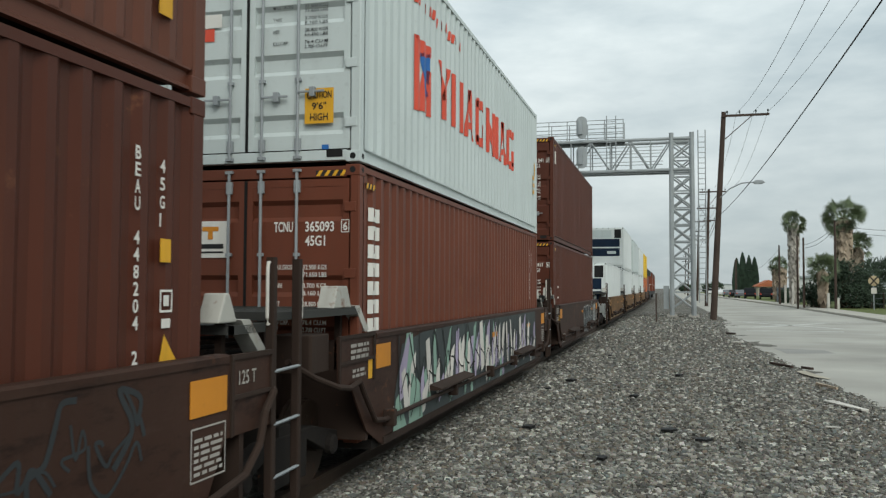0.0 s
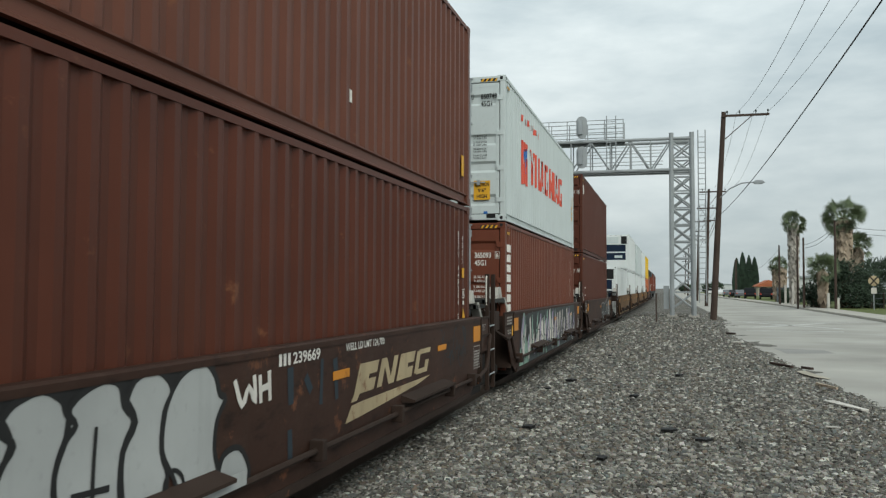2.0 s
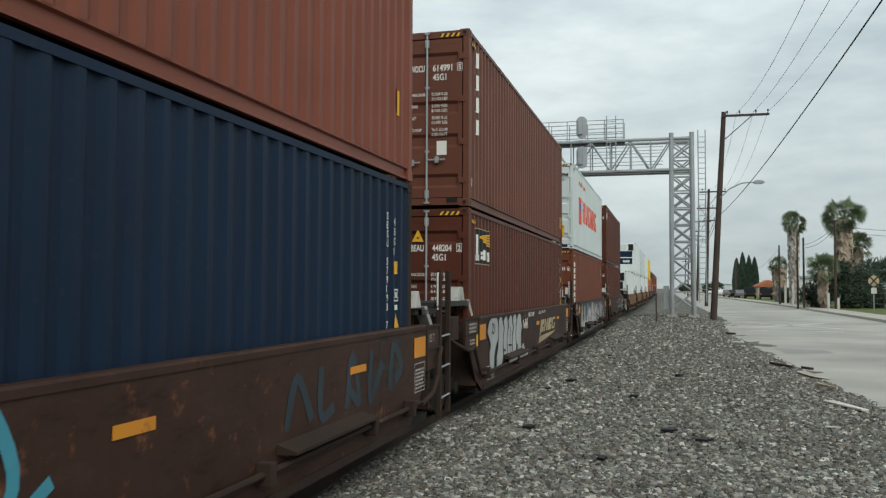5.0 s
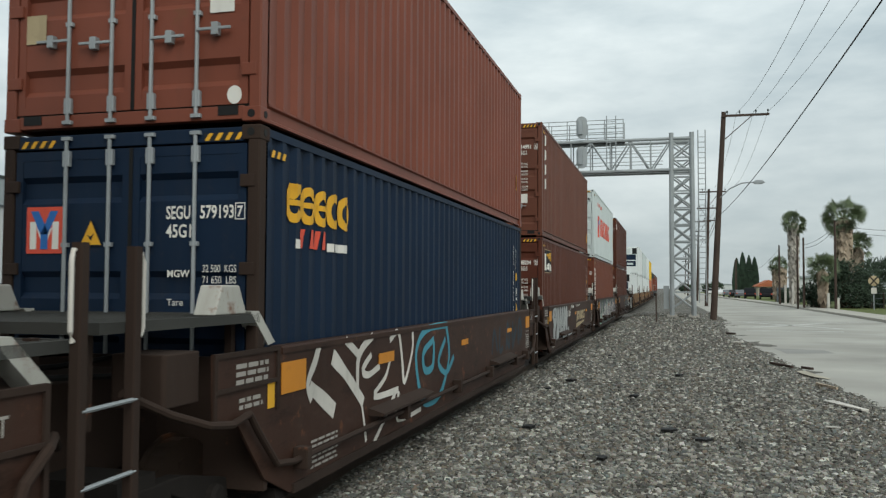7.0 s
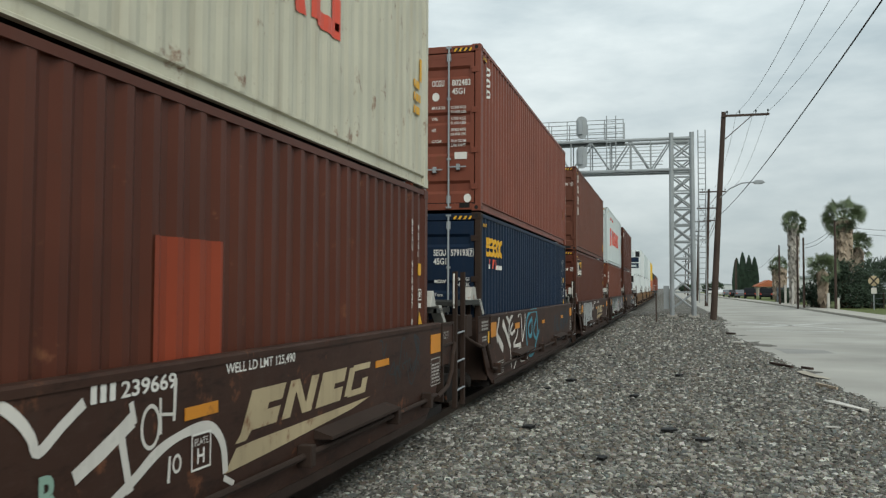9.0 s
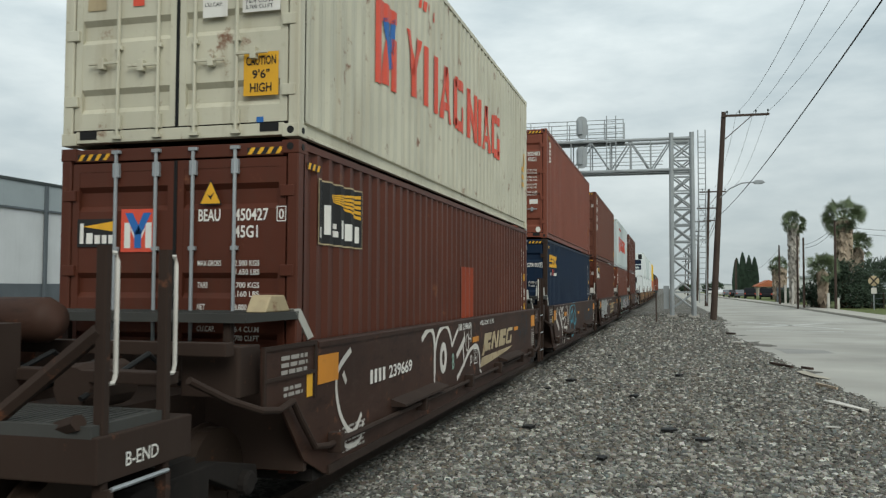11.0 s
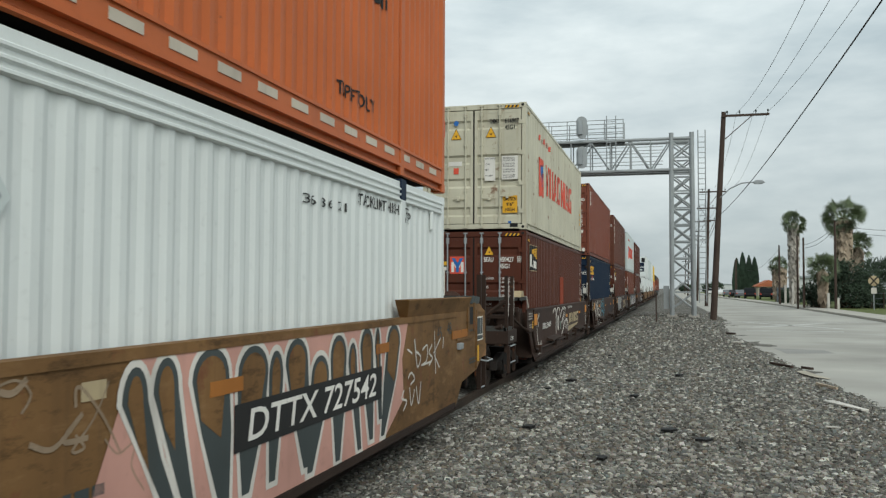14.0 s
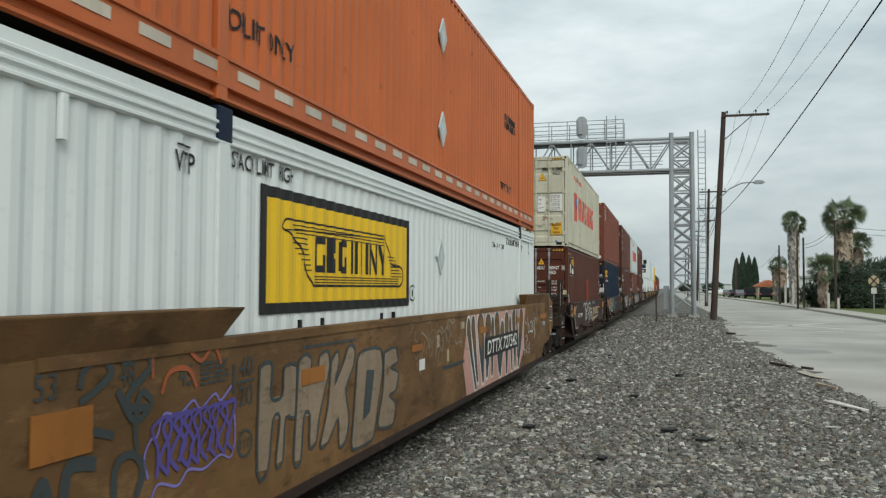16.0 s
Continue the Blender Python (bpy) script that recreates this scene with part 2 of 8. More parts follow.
class Flat:
    """Flat marks in (u, v), laid on a side (u forwards) or a rear end (u to the right)."""
    def __init__(self):
        self.v, self.f = [], []

    def poly(self, pts):
        k = len(self.v)
        self.v += [(float(a), float(b)) for a, b in pts]
        self.f.append(tuple(range(k, k + len(pts))))
        return self

    def rect(self, u, v, w, h, slant=0.0):
        return self.poly([(u, v), (u + w, v), (u + w + slant, v + h), (u + slant, v + h)])

    def text(self, s, u, v, h, w=None, bold=0.0):
        vs, fs, width = glyphs(s, bold)
        k, sx = len(self.v), h if w is None else w / width
        self.v += [(u + a * sx, v + b * h) for a, b in vs]
        self.f += [tuple(i + k for i in q) for q in fs]
        return self

    def column(self, s, u, v, h, w, step):
        """Characters one above another, from v downwards."""
        for i, ch in enumerate(s):
            if ch != " ":
                self.text(ch, u, v - i * step, h, w * (0.3 if ch in "1I" else 1), 0.02)
        return self

    def ring(self, u, v, ru, rv, w, a0=0.0, a1=360.0, seg=28):
        for i in range(seg):
            a, b = radians(a0 + (a1 - a0) * i / seg), radians(a0 + (a1 - a0) * (i + 1) / seg)
            self.poly([(u + (ru + r) * math.cos(c), v + (rv + r) * math.sin(c)) for r, c in ((0, a), (w, a), (w, b), (0, b))])
        return self

    def stroke(self, pts, w, steps=6):
        """A sprayed line: a smooth ribbon through the points, a little uneven in width."""
        pts = [Vector(p) for p in pts]
        line = []
        for i in range(len(pts) - 1):
            p0, p1, p2, p3 = pts[max(i - 1, 0)], pts[i], pts[i + 1], pts[min(i + 2, len(pts) - 1)]
            for k in range(steps):
                t = k / steps
                line.append(0.5 * (2 * p1 + (p2 - p0) * t + (2 * p0 - 5 * p1 + 4 * p2 - p3) * t * t + (3 * p1 - p0 - 3 * p2 + p3) * t ** 3))
        line.append(pts[-1])
        edge = []
        for i, p in enumerate(line):
            d = (line[min(i + 1, len(line) - 1)] - line[max(i - 1, 0)])
            d = d.normalized() if d.length else Vector((1, 0))
            q = Vector((-d.y, d.x)) * w * 0.5 * (0.85 + 0.3 * noise.noise((p.x * 3, p.y * 3, 1.7)))
            edge.append((p + q, p - q))
        for a, b in zip(edge, edge[1:]):
            self.poly([a[0], a[1], b[1], b[0]])
        return self

    def blob(self, u, v, ru, rv, seed, n=22, rough=0.12):
        return self.poly([(u + ru * math.cos(a) * k, v + rv * math.sin(a) * k) for a, k in
                          ((2 * math.pi * i / n, 1 + rough * noise.noise((math.cos(2 * math.pi * i / n) * 1.5, math.sin(2 * math.pi * i / n) * 1.5, seed))) for i in range(n))])

    def side(self, name, mat, parent, x, depth=None, cuts=(), label=""):
        """On a side that faces +x at x; depth(y) sinks it into the waves of the sheet, which break at the cuts."""
        me = bpy.data.meshes.new(name)
        me.from_pydata([(x, a, b) for a, b in self.v], [], self.f)
        if depth:
            lo, hi = min(a for a, _ in self.v), max(a for a, _ in self.v)
            bm = bmesh.new()
            bm.from_mesh(me)
            for c in cuts:
                if lo < c < hi:
                    bmesh.ops.bisect_plane(bm, geom=bm.verts[:] + bm.edges[:] + bm.faces[:], plane_co=(x, c, 0), plane_no=(0, 1, 0))
            for q in bm.verts:
                q.co.x = x - depth(q.co.y)
            bm.to_mesh(me)
            bm.free()
        return part(name, me, mat, parent, label)

    def rear(self, name, mat, parent, y, label=""):
        me = bpy.data.meshes.new(name)
        me.from_pydata([(a, y, b) for a, b in self.v], [], self.f)
        return part(name, me, mat, parent, label)


def plates(rects, name, mat, parent, x, label=""):
    """Thin plates on a side, each a part of its own: (y, z, width, height)."""
    for u, v, w, h in rects:
        part(name, Shape().box(x - 0.004, x + 0.003, u, u + w, v, v + h), mat, parent, label)


def wave_of(y0, y1, pitch, deep):
    """The waves of a corrugated sheet between y0 and y1: break points, and the depth at any y."""
    n = max(1, round((y1 - y0) / pitch))
    p = (y1 - y0) / n
    ys = [y0 + p * (i + k) for i in range(n) for k in (0.0, 0.26, 0.5, 0.76)] + [y1]

    def depth(y):
        t = ((y - y0) / p) % 1.0 if y0 <= y < y1 else 0.0
        return deep * (0 if t <= 0.26 else (t - 0.26) / 0.24 if t < 0.5 else 1 if t <= 0.76 else (1 - t) / 0.24)
    return ys, depth


# ---- the train: its speed and its line ----
SPEED = 4.043
TRACK_X = -4.344
MOVING = []       # (thing, y at 8 s)
TURNING = []      # (wheelset, y, z)


def on_train(ob, y):
    ob.location = (TRACK_X, y - 8 * SPEED, 0)
    MOVING.append((ob, y))
    return ob


# ---- shipping containers ----
def container(name, label, y, z, mat, length=12.192, width=2.438, high=2.896, pitch=0.278, deep=0.036, post=None,
              rail=None, rods=STEEL, hazard=True, lift=False, troughs=(0.42, 1.08, 1.62, 2.42), seam=0.0):
    """A steel box with waved sides, framed ends, and two rear doors with four locking bars. Returns the thing and its sheet's waves."""
    c = on_train(thing(name, label, "shipping container", "containers on the train"), y)
    h, L, t = width / 2, length, z + high
    post, rail = post or mat, rail or mat
    # corner castings; black discs paint the shade inside their oval holes
    for sx in (-1, 1):
        for yy in (0.0, L - 0.178):
            for zz in (z, t - 0.118):
                s = Shape().box(min(sx * h, sx * (h - 0.162)), max(sx * h, sx * (h - 0.162)), yy, yy + 0.178, zz, zz + 0.118)
                cast = part("corner_casting", s, post, c, bevel=0.008)
                if sx > 0 and yy == 0:
                    o = Shape().lathe([(0.0, -0.002), (0.034, -0.002), (0.034, 0.003), (0.0, 0.003)], 10, (h - 0.08, -0.001, zz + 0.06), "y")
                    part("hole_shade", o, BLACK, cast)
                    o = Shape().lathe([(0.0, -0.002), (0.03, -0.002), (0.03, 0.003), (0.0, 0.003)], 10, (h + 0.001, 0.09, zz + 0.06), "x")
                    part("hole_shade", o, BLACK, cast)
    for sx in (-1, 1):
        a, b = sorted((sx * (h - 0.004), sx * (h - 0.11)))
        part("corner_post", Shape().box(a, b, 0.006, 0.13, z + 0.118, t - 0.118, 0.012), post, c)
        part("corner_post", Shape().box(a, b, L - 0.15, L - 0.006, z + 0.118, t - 0.118, 0.012), post, c)
        a, b = sorted((sx * (h - 0.006), sx * (h - 0.066)))
        part("top_rail", Shape().box(a, b, 0.178, L - 0.178, t - 0.075, t - 0.012), rail, c)
        o, i = sx * (h - 0.016), sx * (h - 0.07)
        part("bottom_rail", Shape().prism([(i, z + 0.014), (o, z + 0.014), (o, z + 0.034), (o - 0.03 * sx, z + 0.05), (o - 0.03 * sx, z + 0.138), (o, z + 0.15), (o, z + 0.166), (i, z + 0.166)], "y", 0.178, L - 0.178), rail, c)
    ys, depth = wave_of(0.16, L - 0.16, pitch, deep)
    for sx in (1, -1):
        s = Shape()
        x = sx * (h - 0.012)
        vs = [(x - sx * depth(yy), yy, zz) for yy in ys for zz in (z + 0.16, t - 0.07)]
        s.add(vs, [(2 * i, 2 * i + 2, 2 * i + 3, 2 * i + 1) for i in range(len(ys) - 1)])
        part("side_panel", s, mat, c)
    # roof, front wall and floor
    rs, rd = wave_of(0.2, L - 0.2, 0.21, 0.02)
    s = Shape().add([(x, yy, t - 0.03 - rd(yy)) for yy in rs for x in (-h + 0.03, h - 0.03)], [(2 * i, 2 * i + 1, 2 * i + 3, 2 * i + 2) for i in range(len(rs) - 1)])
    s.box(-h + 0.03, h - 0.03, 0.02, 0.2, t - 0.06, t - 0.03).box(-h + 0.03, h - 0.03, L - 0.2, L - 0.02, t - 0.06, t - 0.03)
    part("roof", s, mat, c)
    part("front_wall", Shape().box(-h + 0.1, h - 0.1, L - 0.07, L - 0.03, z + 0.1, t - 0.05), mat, c)
    part("floor", Shape().box(-h + 0.08, h - 0.08, 0.03, L - 0.03, z + 0.1, z + 0.15), UNDER, c)
    part("header", Shape().box(-h + 0.15, h - 0.15, 0.01, 0.1, t - 0.13, t - 0.015), mat, c, bevel=0.006)
    part("sill", Shape().box(-h + 0.15, h - 0.15, 0.01, 0.12, z + 0.02, z + 0.13), post, c, bevel=0.006)
    # black plates on the sill paint the shade inside the lift pockets
    for sx in (-1, 1):
        part("pocket_shade", Shape().box(sx * 0.93 - 0.09, sx * 0.93 + 0.09, 0.004, 0.02, z + 0.055, z + 0.13), BLACK, c)
    # doors: a frame round a pressed sheet with troughs across it
    z0, z1 = z + 0.145, t - 0.145
    for sx in (-1, 1):
        a, b = sorted((seam + sx * 0.012, sx * (h - 0.125)))
        fr = Shape()
        fr.box(a, a + 0.07, 0.022, 0.08, z0, z1).box(b - 0.07, b, 0.022, 0.08, z0, z1)
        fr.box(a + 0.07, b - 0.07, 0.022, 0.08, z0, z0 + 0.08).box(a + 0.07, b - 0.07, 0.022, 0.08, z1 - 0.08, z1)
        door = part("door", fr, mat, c)
        zs = [(z0 + 0.08, 0.026)]
        for k in troughs:
            zs += [(z + k - 0.12, 0.026), (z + k - 0.07, 0.066), (z + k + 0.06, 0.066), (z + k + 0.11, 0.026)]
        zs.append((z1 - 0.08, 0.026))
        sh = Shape().add([(x, d, zz) for zz, d in zs for x in (a + 0.07, b - 0.07)], [(2 * i, 2 * i + 1, 2 * i + 3, 2 * i + 2) for i in range(len(zs) - 1)])
        part("pressed_sheet", sh, mat, door)
        part("gasket", Shape().box(*sorted((seam + sx * 0.002, seam + sx * 0.016)), 0.014, 0.03, z0, z1), BLACK, door)
        for r in (0.19, 0.61):
            m = seam + sx * r
            bar = part("locking_bar", Shape().tube([(m, -0.008, z + 0.06), (m, -0.008, t - 0.05)], 0.017, 8), rods, door)
            for zz in (z + 0.2, z + 0.9, z + 1.95, t - 0.22):
                big = 0.13 if zz in (z + 0.2, t - 0.22) else 0.035
                part("bracket", Shape().box(m - 0.034, m + 0.034, -0.02, 0.024, zz - big / 2, zz + big / 2, 0.006), rods, bar)
            for zz in (z + 0.06, t - 0.05):
                part("cam", Shape().box(m - 0.045, m + 0.045, -0.026, 0.02, zz - 0.015, zz + 0.015, 0.005), rods, bar)
            if not lift:
                zz = z + (0.72 if r < 0.5 else 0.76)
                g = Shape().box(*sorted((m, m + sx * 0.31)), -0.034, -0.016, zz - 0.012, zz + 0.012)
                g.box(m + sx * 0.17 - 0.03, m + sx * 0.17 + 0.03, -0.04, 0.02, zz - 0.055, zz + 0.05)
                part("handle", g, rods, bar, bevel=0.004)
        for zz in (0.42, 1.05, 1.75, 2.45):
            part("hinge", Shape().box(*sorted((sx * (h - 0.17), sx * (h - 0.04))), -0.004, 0.03, z + zz - 0.05, z + zz + 0.05), post, door, bevel=0.006)
    if hazard:
        for u0 in (-1.04, 0.72):
            f, g = Flat(), Flat()
            f.rect(u0, t - 0.118, 0.32, 0.06)
            for i in range(4):
                g.rect(u0 + 0.005 + i * 0.09, t - 0.118, 0.04, 0.06, 0.04)
            f.rear("hazard_strip", BLACK_INK, c, 0.008, "black and yellow striped height warning")
            g.rear("stripe", YELLOW, c, 0.005)
        g, f = Flat(), Flat()
        f.rect(0.19, t - 0.235, 0.3, 0.06)
        for i in range(3):
            g.rect(0.2 + i * 0.1, t - 0.235, 0.05, 0.06, 0.03)
        f.side("hazard_strip", BLACK_INK, c, h - 0.002)
        g.side("stripe", YELLOW, c, h + 0.001)
    return c, ys, depth, h


def bars(f, u, v, w, h, rows, seed, gap=0.4):
    """Rows of writing too small to read."""
    rng = random.Random(seed)
    step = h / rows
    for i in range(rows):
        x, zz = u, v + h - (i + 1) * step
        while x < u + w - 0.02:
            k = min(rng.uniform(0.05, 0.16), u + w - x)
            f.rect(x, zz, k, step * (1 - gap))
            x += k + 0.025
    return f


def triangle(c, u, v, s, y):
    """A yellow warning triangle with a black mark."""
    Flat().poly([(u - s / 2 - 0.015, v - 0.012), (u + s / 2 + 0.015, v - 0.012), (u, v + s + 0.02)]).rear("warning_border", BLACK_INK, c, y - 0.001)
    Flat().poly([(u - s / 2, v), (u + s / 2, v), (u, v + s)]).rear("warning_triangle", YELLOW, c, y - 0.003, "yellow warning triangle")
    Flat().poly([(u - s * 0.17, v + s * 0.42), (u, v + s * 0.34), (u + s * 0.17, v + s * 0.5), (u + s * 0.03, v + s * 0.16)]).rear("mark", BLACK_INK, c, y - 0.005)


def emblem(c, u, v, s, y):
    """A red square with a blue and white fork-shaped device."""
    Flat().rect(u, v, s, s * 1.1).rear("emblem", RED, c, y, "square red, white and blue sticker")
    Flat().rect(u + s * 0.1, v + s * 0.1, s * 0.18, s * 0.65).rect(u + s * 0.72, v + s * 0.1, s * 0.18, s * 0.65).poly(
        [(u + s * 0.28, v + s * 0.6), (u + s * 0.5, v + s * 0.1), (u + s * 0.72, v + s * 0.6)]).rear("white_device", WHITE, c, y - 0.002)
    Flat().poly([(u + s * 0.12, v + s * 1.0), (u + s * 0.34, v + s * 1.0), (u + s * 0.62, v + s * 0.5), (u + s * 0.4, v + s * 0.45)]).poly(
        [(u + s * 0.88, v + s * 1.0), (u + s * 0.66, v + s * 1.0), (u + s * 0.4, v + s * 0.45), (u + s * 0.6, v + s * 0.45)]).rect(
        u + s * 0.4, v + s * 0.1, s * 0.2, s * 0.4).rear("blue_device", BLUE, c, y - 0.004)


def caution(c, u, v, w, y):
    """The yellow height notice."""
    h = w * 1.15
    Flat().rect(u, v, w, h).rear("caution_plate", YELLOW, c, y, "yellow height warning notice")
    f = Flat()
    for i, (s, k) in enumerate((("HIGH", 0.62), ("9'6\"", 0.5), ("CAUTION", 0.86))):
        f.text(s, u + w * (1 - k) / 2, v + h * (0.08 + 0.31 * i), h * 0.21, w * k, 0.02)
    f.rear("caution_text", BLACK_INK, c, y - 0.003)


def ids(c, ink, z, owner, serial, check, kind, y=0.017, u=0.24, v=2.19, weights=True, kind_u=0.36, framed=True, ds=0.36, dc=0.79):
    """The box's number, its type and its weights on the rear door."""
    f = Flat()
    f.text(owner, u, z + v, 0.11, 0.22, 0.02).text(serial, u + ds, z + v, 0.11, 0.33 if ds > 0.35 else 0.3, 0.02).text(check, u + dc, z + v + 0.01, 0.09, 0.05, 0.02)
    f.text(kind, u + kind_u, z + v - 0.15, 0.11, 0.23, 0.02)
    if framed:
        for p, q, w, h in ((dc - 0.02, -0.01, 0.09, 0.008), (dc - 0.02, 0.117, 0.09, 0.008), (dc - 0.02, -0.002, 0.008, 0.119), (dc + 0.062, -0.002, 0.008, 0.119)):
            f.rect(u + p, z + v + q, w, h)
    f.rear("box_number", ink, c, y)
    if weights:
        weight_text(Flat(), u, z + v - 0.4, 0.34).rear("weight_table", ink, c, y)


def weight_text(f, u, v, du, step=0.078, h=0.05):
    """The table of weights, downwards from v."""
    for i, (s, n) in enumerate((("MAX.GROSS", "32.500 KGS"), ("", "71.650 LBS"), ("TARE", "3.700 KGS"), ("", "8.160 LBS"), ("NET", "28.800 KGS"), ("", "63.490 LBS"), ("CU.CAP.", "76.4 CU.M"), ("", "2.700 CU.FT"))):
        k = v - i * step - (i // 2) * step * 0.5
        if s:
            f.text(s, u, k, h, 0.026 * len(s), 0.01)
        f.text(n, u + du, k, h, 0.27, 0.01)
    return f


def side_column(c, h, ink, a, b, z=0.0, du=0.0):
    """The number written downwards near the front corner, the type beside it."""
    Flat().column(a, 11.0 + du, z + 2.38, 0.085, 0.055, 0.104).column(b, 11.26 + du, z + 2.33, 0.085, 0.055, 0.115).side("side_number", ink, c, h + 0.002)


def word_blocks(kinds, u, v, h, w, gap, slant=0.0):
    """A brand's lettering as a row of plain shapes: p pillars, w wedge, v wedge on its tip, n pillars with a slope, c hook, b bar, s solid block."""
    f = Flat()

    def quad(a0, b0, a1, b1, da=0.0):
        f.poly([(u + a + slant * bb / h, v + bb) for a, bb in ((a0, b0), (a1, b0), (a1 + da, b1), (a0 + da, b1))])
    for k in kinds:
        t = w * 0.27
        if k in "pn":
            quad(0, 0, t, h), quad(w - t, 0, w, h)
            if k == "n":
                quad(w - t * 1.2, 0, w - t * 0.4, h, t * 1.5 - w)
            u += w + gap
        elif k == "w":
            quad(0, 0, t, h, w * 0.36), quad(w - t, 0, w, h, -w * 0.36), quad(w * 0.25, h * 0.2, w * 0.75, h * 0.34)
            u += w + gap
        elif k == "v":
            quad(w * 0.36, h * 0.35, w * 0.64, h, -w * 0.36), quad(w * 0.36, h * 0.35, w * 0.64, h, w * 0.36), quad(w * 0.36, 0, w * 0.64, h * 0.4)
            u += w + gap
        elif k == "c":
            quad(0, h * 0.06, t, h * 0.94), quad(t * 0.6, h * 0.8, w, h), quad(t * 0.6, 0, w, h * 0.2), quad(w - t, h * 0.1, w, h * 0.5)
            u += w + gap
        elif k == "s":
            quad(0, 0, w, h * 0.42), quad(0, h * 0.58, w, h), quad(0, h * 0.4, w * 0.6, h * 0.6)
            u += w + gap
        else:
            quad(0, 0, t * 1.05, h)
            u += t + gap
    return f


LOW, UP = 0.143, 3.067          # heights of the two layers
R_A0, R_A, R_B, R_C, R_D, R_E = 55.89, 40.646, 25.405, 10.111, -5.34, -28.95


def stack_a0():
    c, ys, d, h = container("shipping_container", "oxide-red steel container in the well, under another", R_A0, LOW, OXIDE)
    ids(c, WHITE, LOW, "TCLU", "512417", "6", "45G1")
    Flat().column("45G1", 11.6, LOW + 2.3, 0.1, 0.07, 0.16).side("side_number", WHITE, c, h + 0.002)
    Flat().rect(0.95, LOW + 1.6, 0.25, 0.05).rect(0.95, LOW + 1.3, 0.2, 0.05).side("side_marks", WHITE, c, h, d, ys)
    c, ys, d, h = container("shipping_container", "oxide-red steel container stacked on top of another", R_A0, UP, OXIDE)
    ids(c, WHITE, UP, "TEMU", "651241", "3", "45G1")
    Flat().rect(0.4, UP + 2.2, 0.12, 0.35).side("side_marks", WHITE, c, h, d, ys)


def stack_a():
    c, ys, d, h = container("shipping_container", "brown-red steel container in a graffiti-painted well car", R_A, LOW, CORTEN, seam=-0.1)
    ids(c, WHITE, LOW, "TCNU", "365093", "6", "45G1")
    Flat().rect(-0.74, LOW + 1.92, 0.43, 0.4).rear("door_sticker", WHITE, c, 0.016, "white square company sticker")
    Flat().rect(-0.69, LOW + 2.02, 0.33, 0.05).rect(-0.69, LOW + 1.97, 0.33, 0.02).rear("sticker_bars", BLACK_INK, c, 0.013)
    Flat().poly([(-0.62, LOW + 2.26), (-0.42, LOW + 2.26), (-0.42, LOW + 2.21), (-0.49, LOW + 2.21), (-0.49, LOW + 2.12), (-0.55, LOW + 2.12), (-0.55, LOW + 2.21), (-0.62, LOW + 2.21)]).rear(
        "sticker_device", AMBER, c, 0.013)
    f = Flat()
    for i in range(7):
        k = LOW + 2.32 - i * 0.2
        f.rect(0.36, k, 0.09, 0.15).rect(0.58, k, 0.1, 0.15).rect(0.42, k + (0.1 if i % 2 else 0.0), 0.2, 0.05)
    f.side("side_lettering", WHITE, c, h, d, ys, "white brand lettering running downwards")
    side_column(c, h, WHITE, "TCNU 365093 ", "45G1", z=LOW)
    c, ys, d, h = container("shipping_container", "pale grey container with red lettering stacked on top", R_A, UP, GREY_WHITE, seam=-0.1, deep=0.03, post=GREY_WHITE, rods=STEEL)
    ids(c, BLACK_INK, UP, "YMMU", "660749", "4", "45G1", u=0.36, v=2.43, weights=False, framed=False)
    caution(c, 0.58, UP + 0.42, 0.33, 0.018)
    triangle(c, 0.41, UP + 2.12, 0.22, 0.018), triangle(c, -0.42, UP + 2.12, 0.22, 0.018)
    emblem(c, -1.04, UP + 2.16, 0.35, 0.018)
    f = Flat()
    weight_text(f, 0.2, UP + 1.68, 0.37, 0.052, 0.036)
    f.rear("weight_table", BLACK_INK, c, 0.016)
    Flat().rect(-0.74, UP + 1.54, 0.32, 0.15).rear("notice", WHITE, c, 0.016)
    Flat().rect(-0.63, UP + 1.39, 0.12, 0.14).rear("red_sticker", RED, c, 0.016)
    Flat().rect(0.78, UP + 0.14, 0.08, 0.05).rear("blue_tag", BLUE, c, 0.016)
    ym_side(c, ys, d, h)


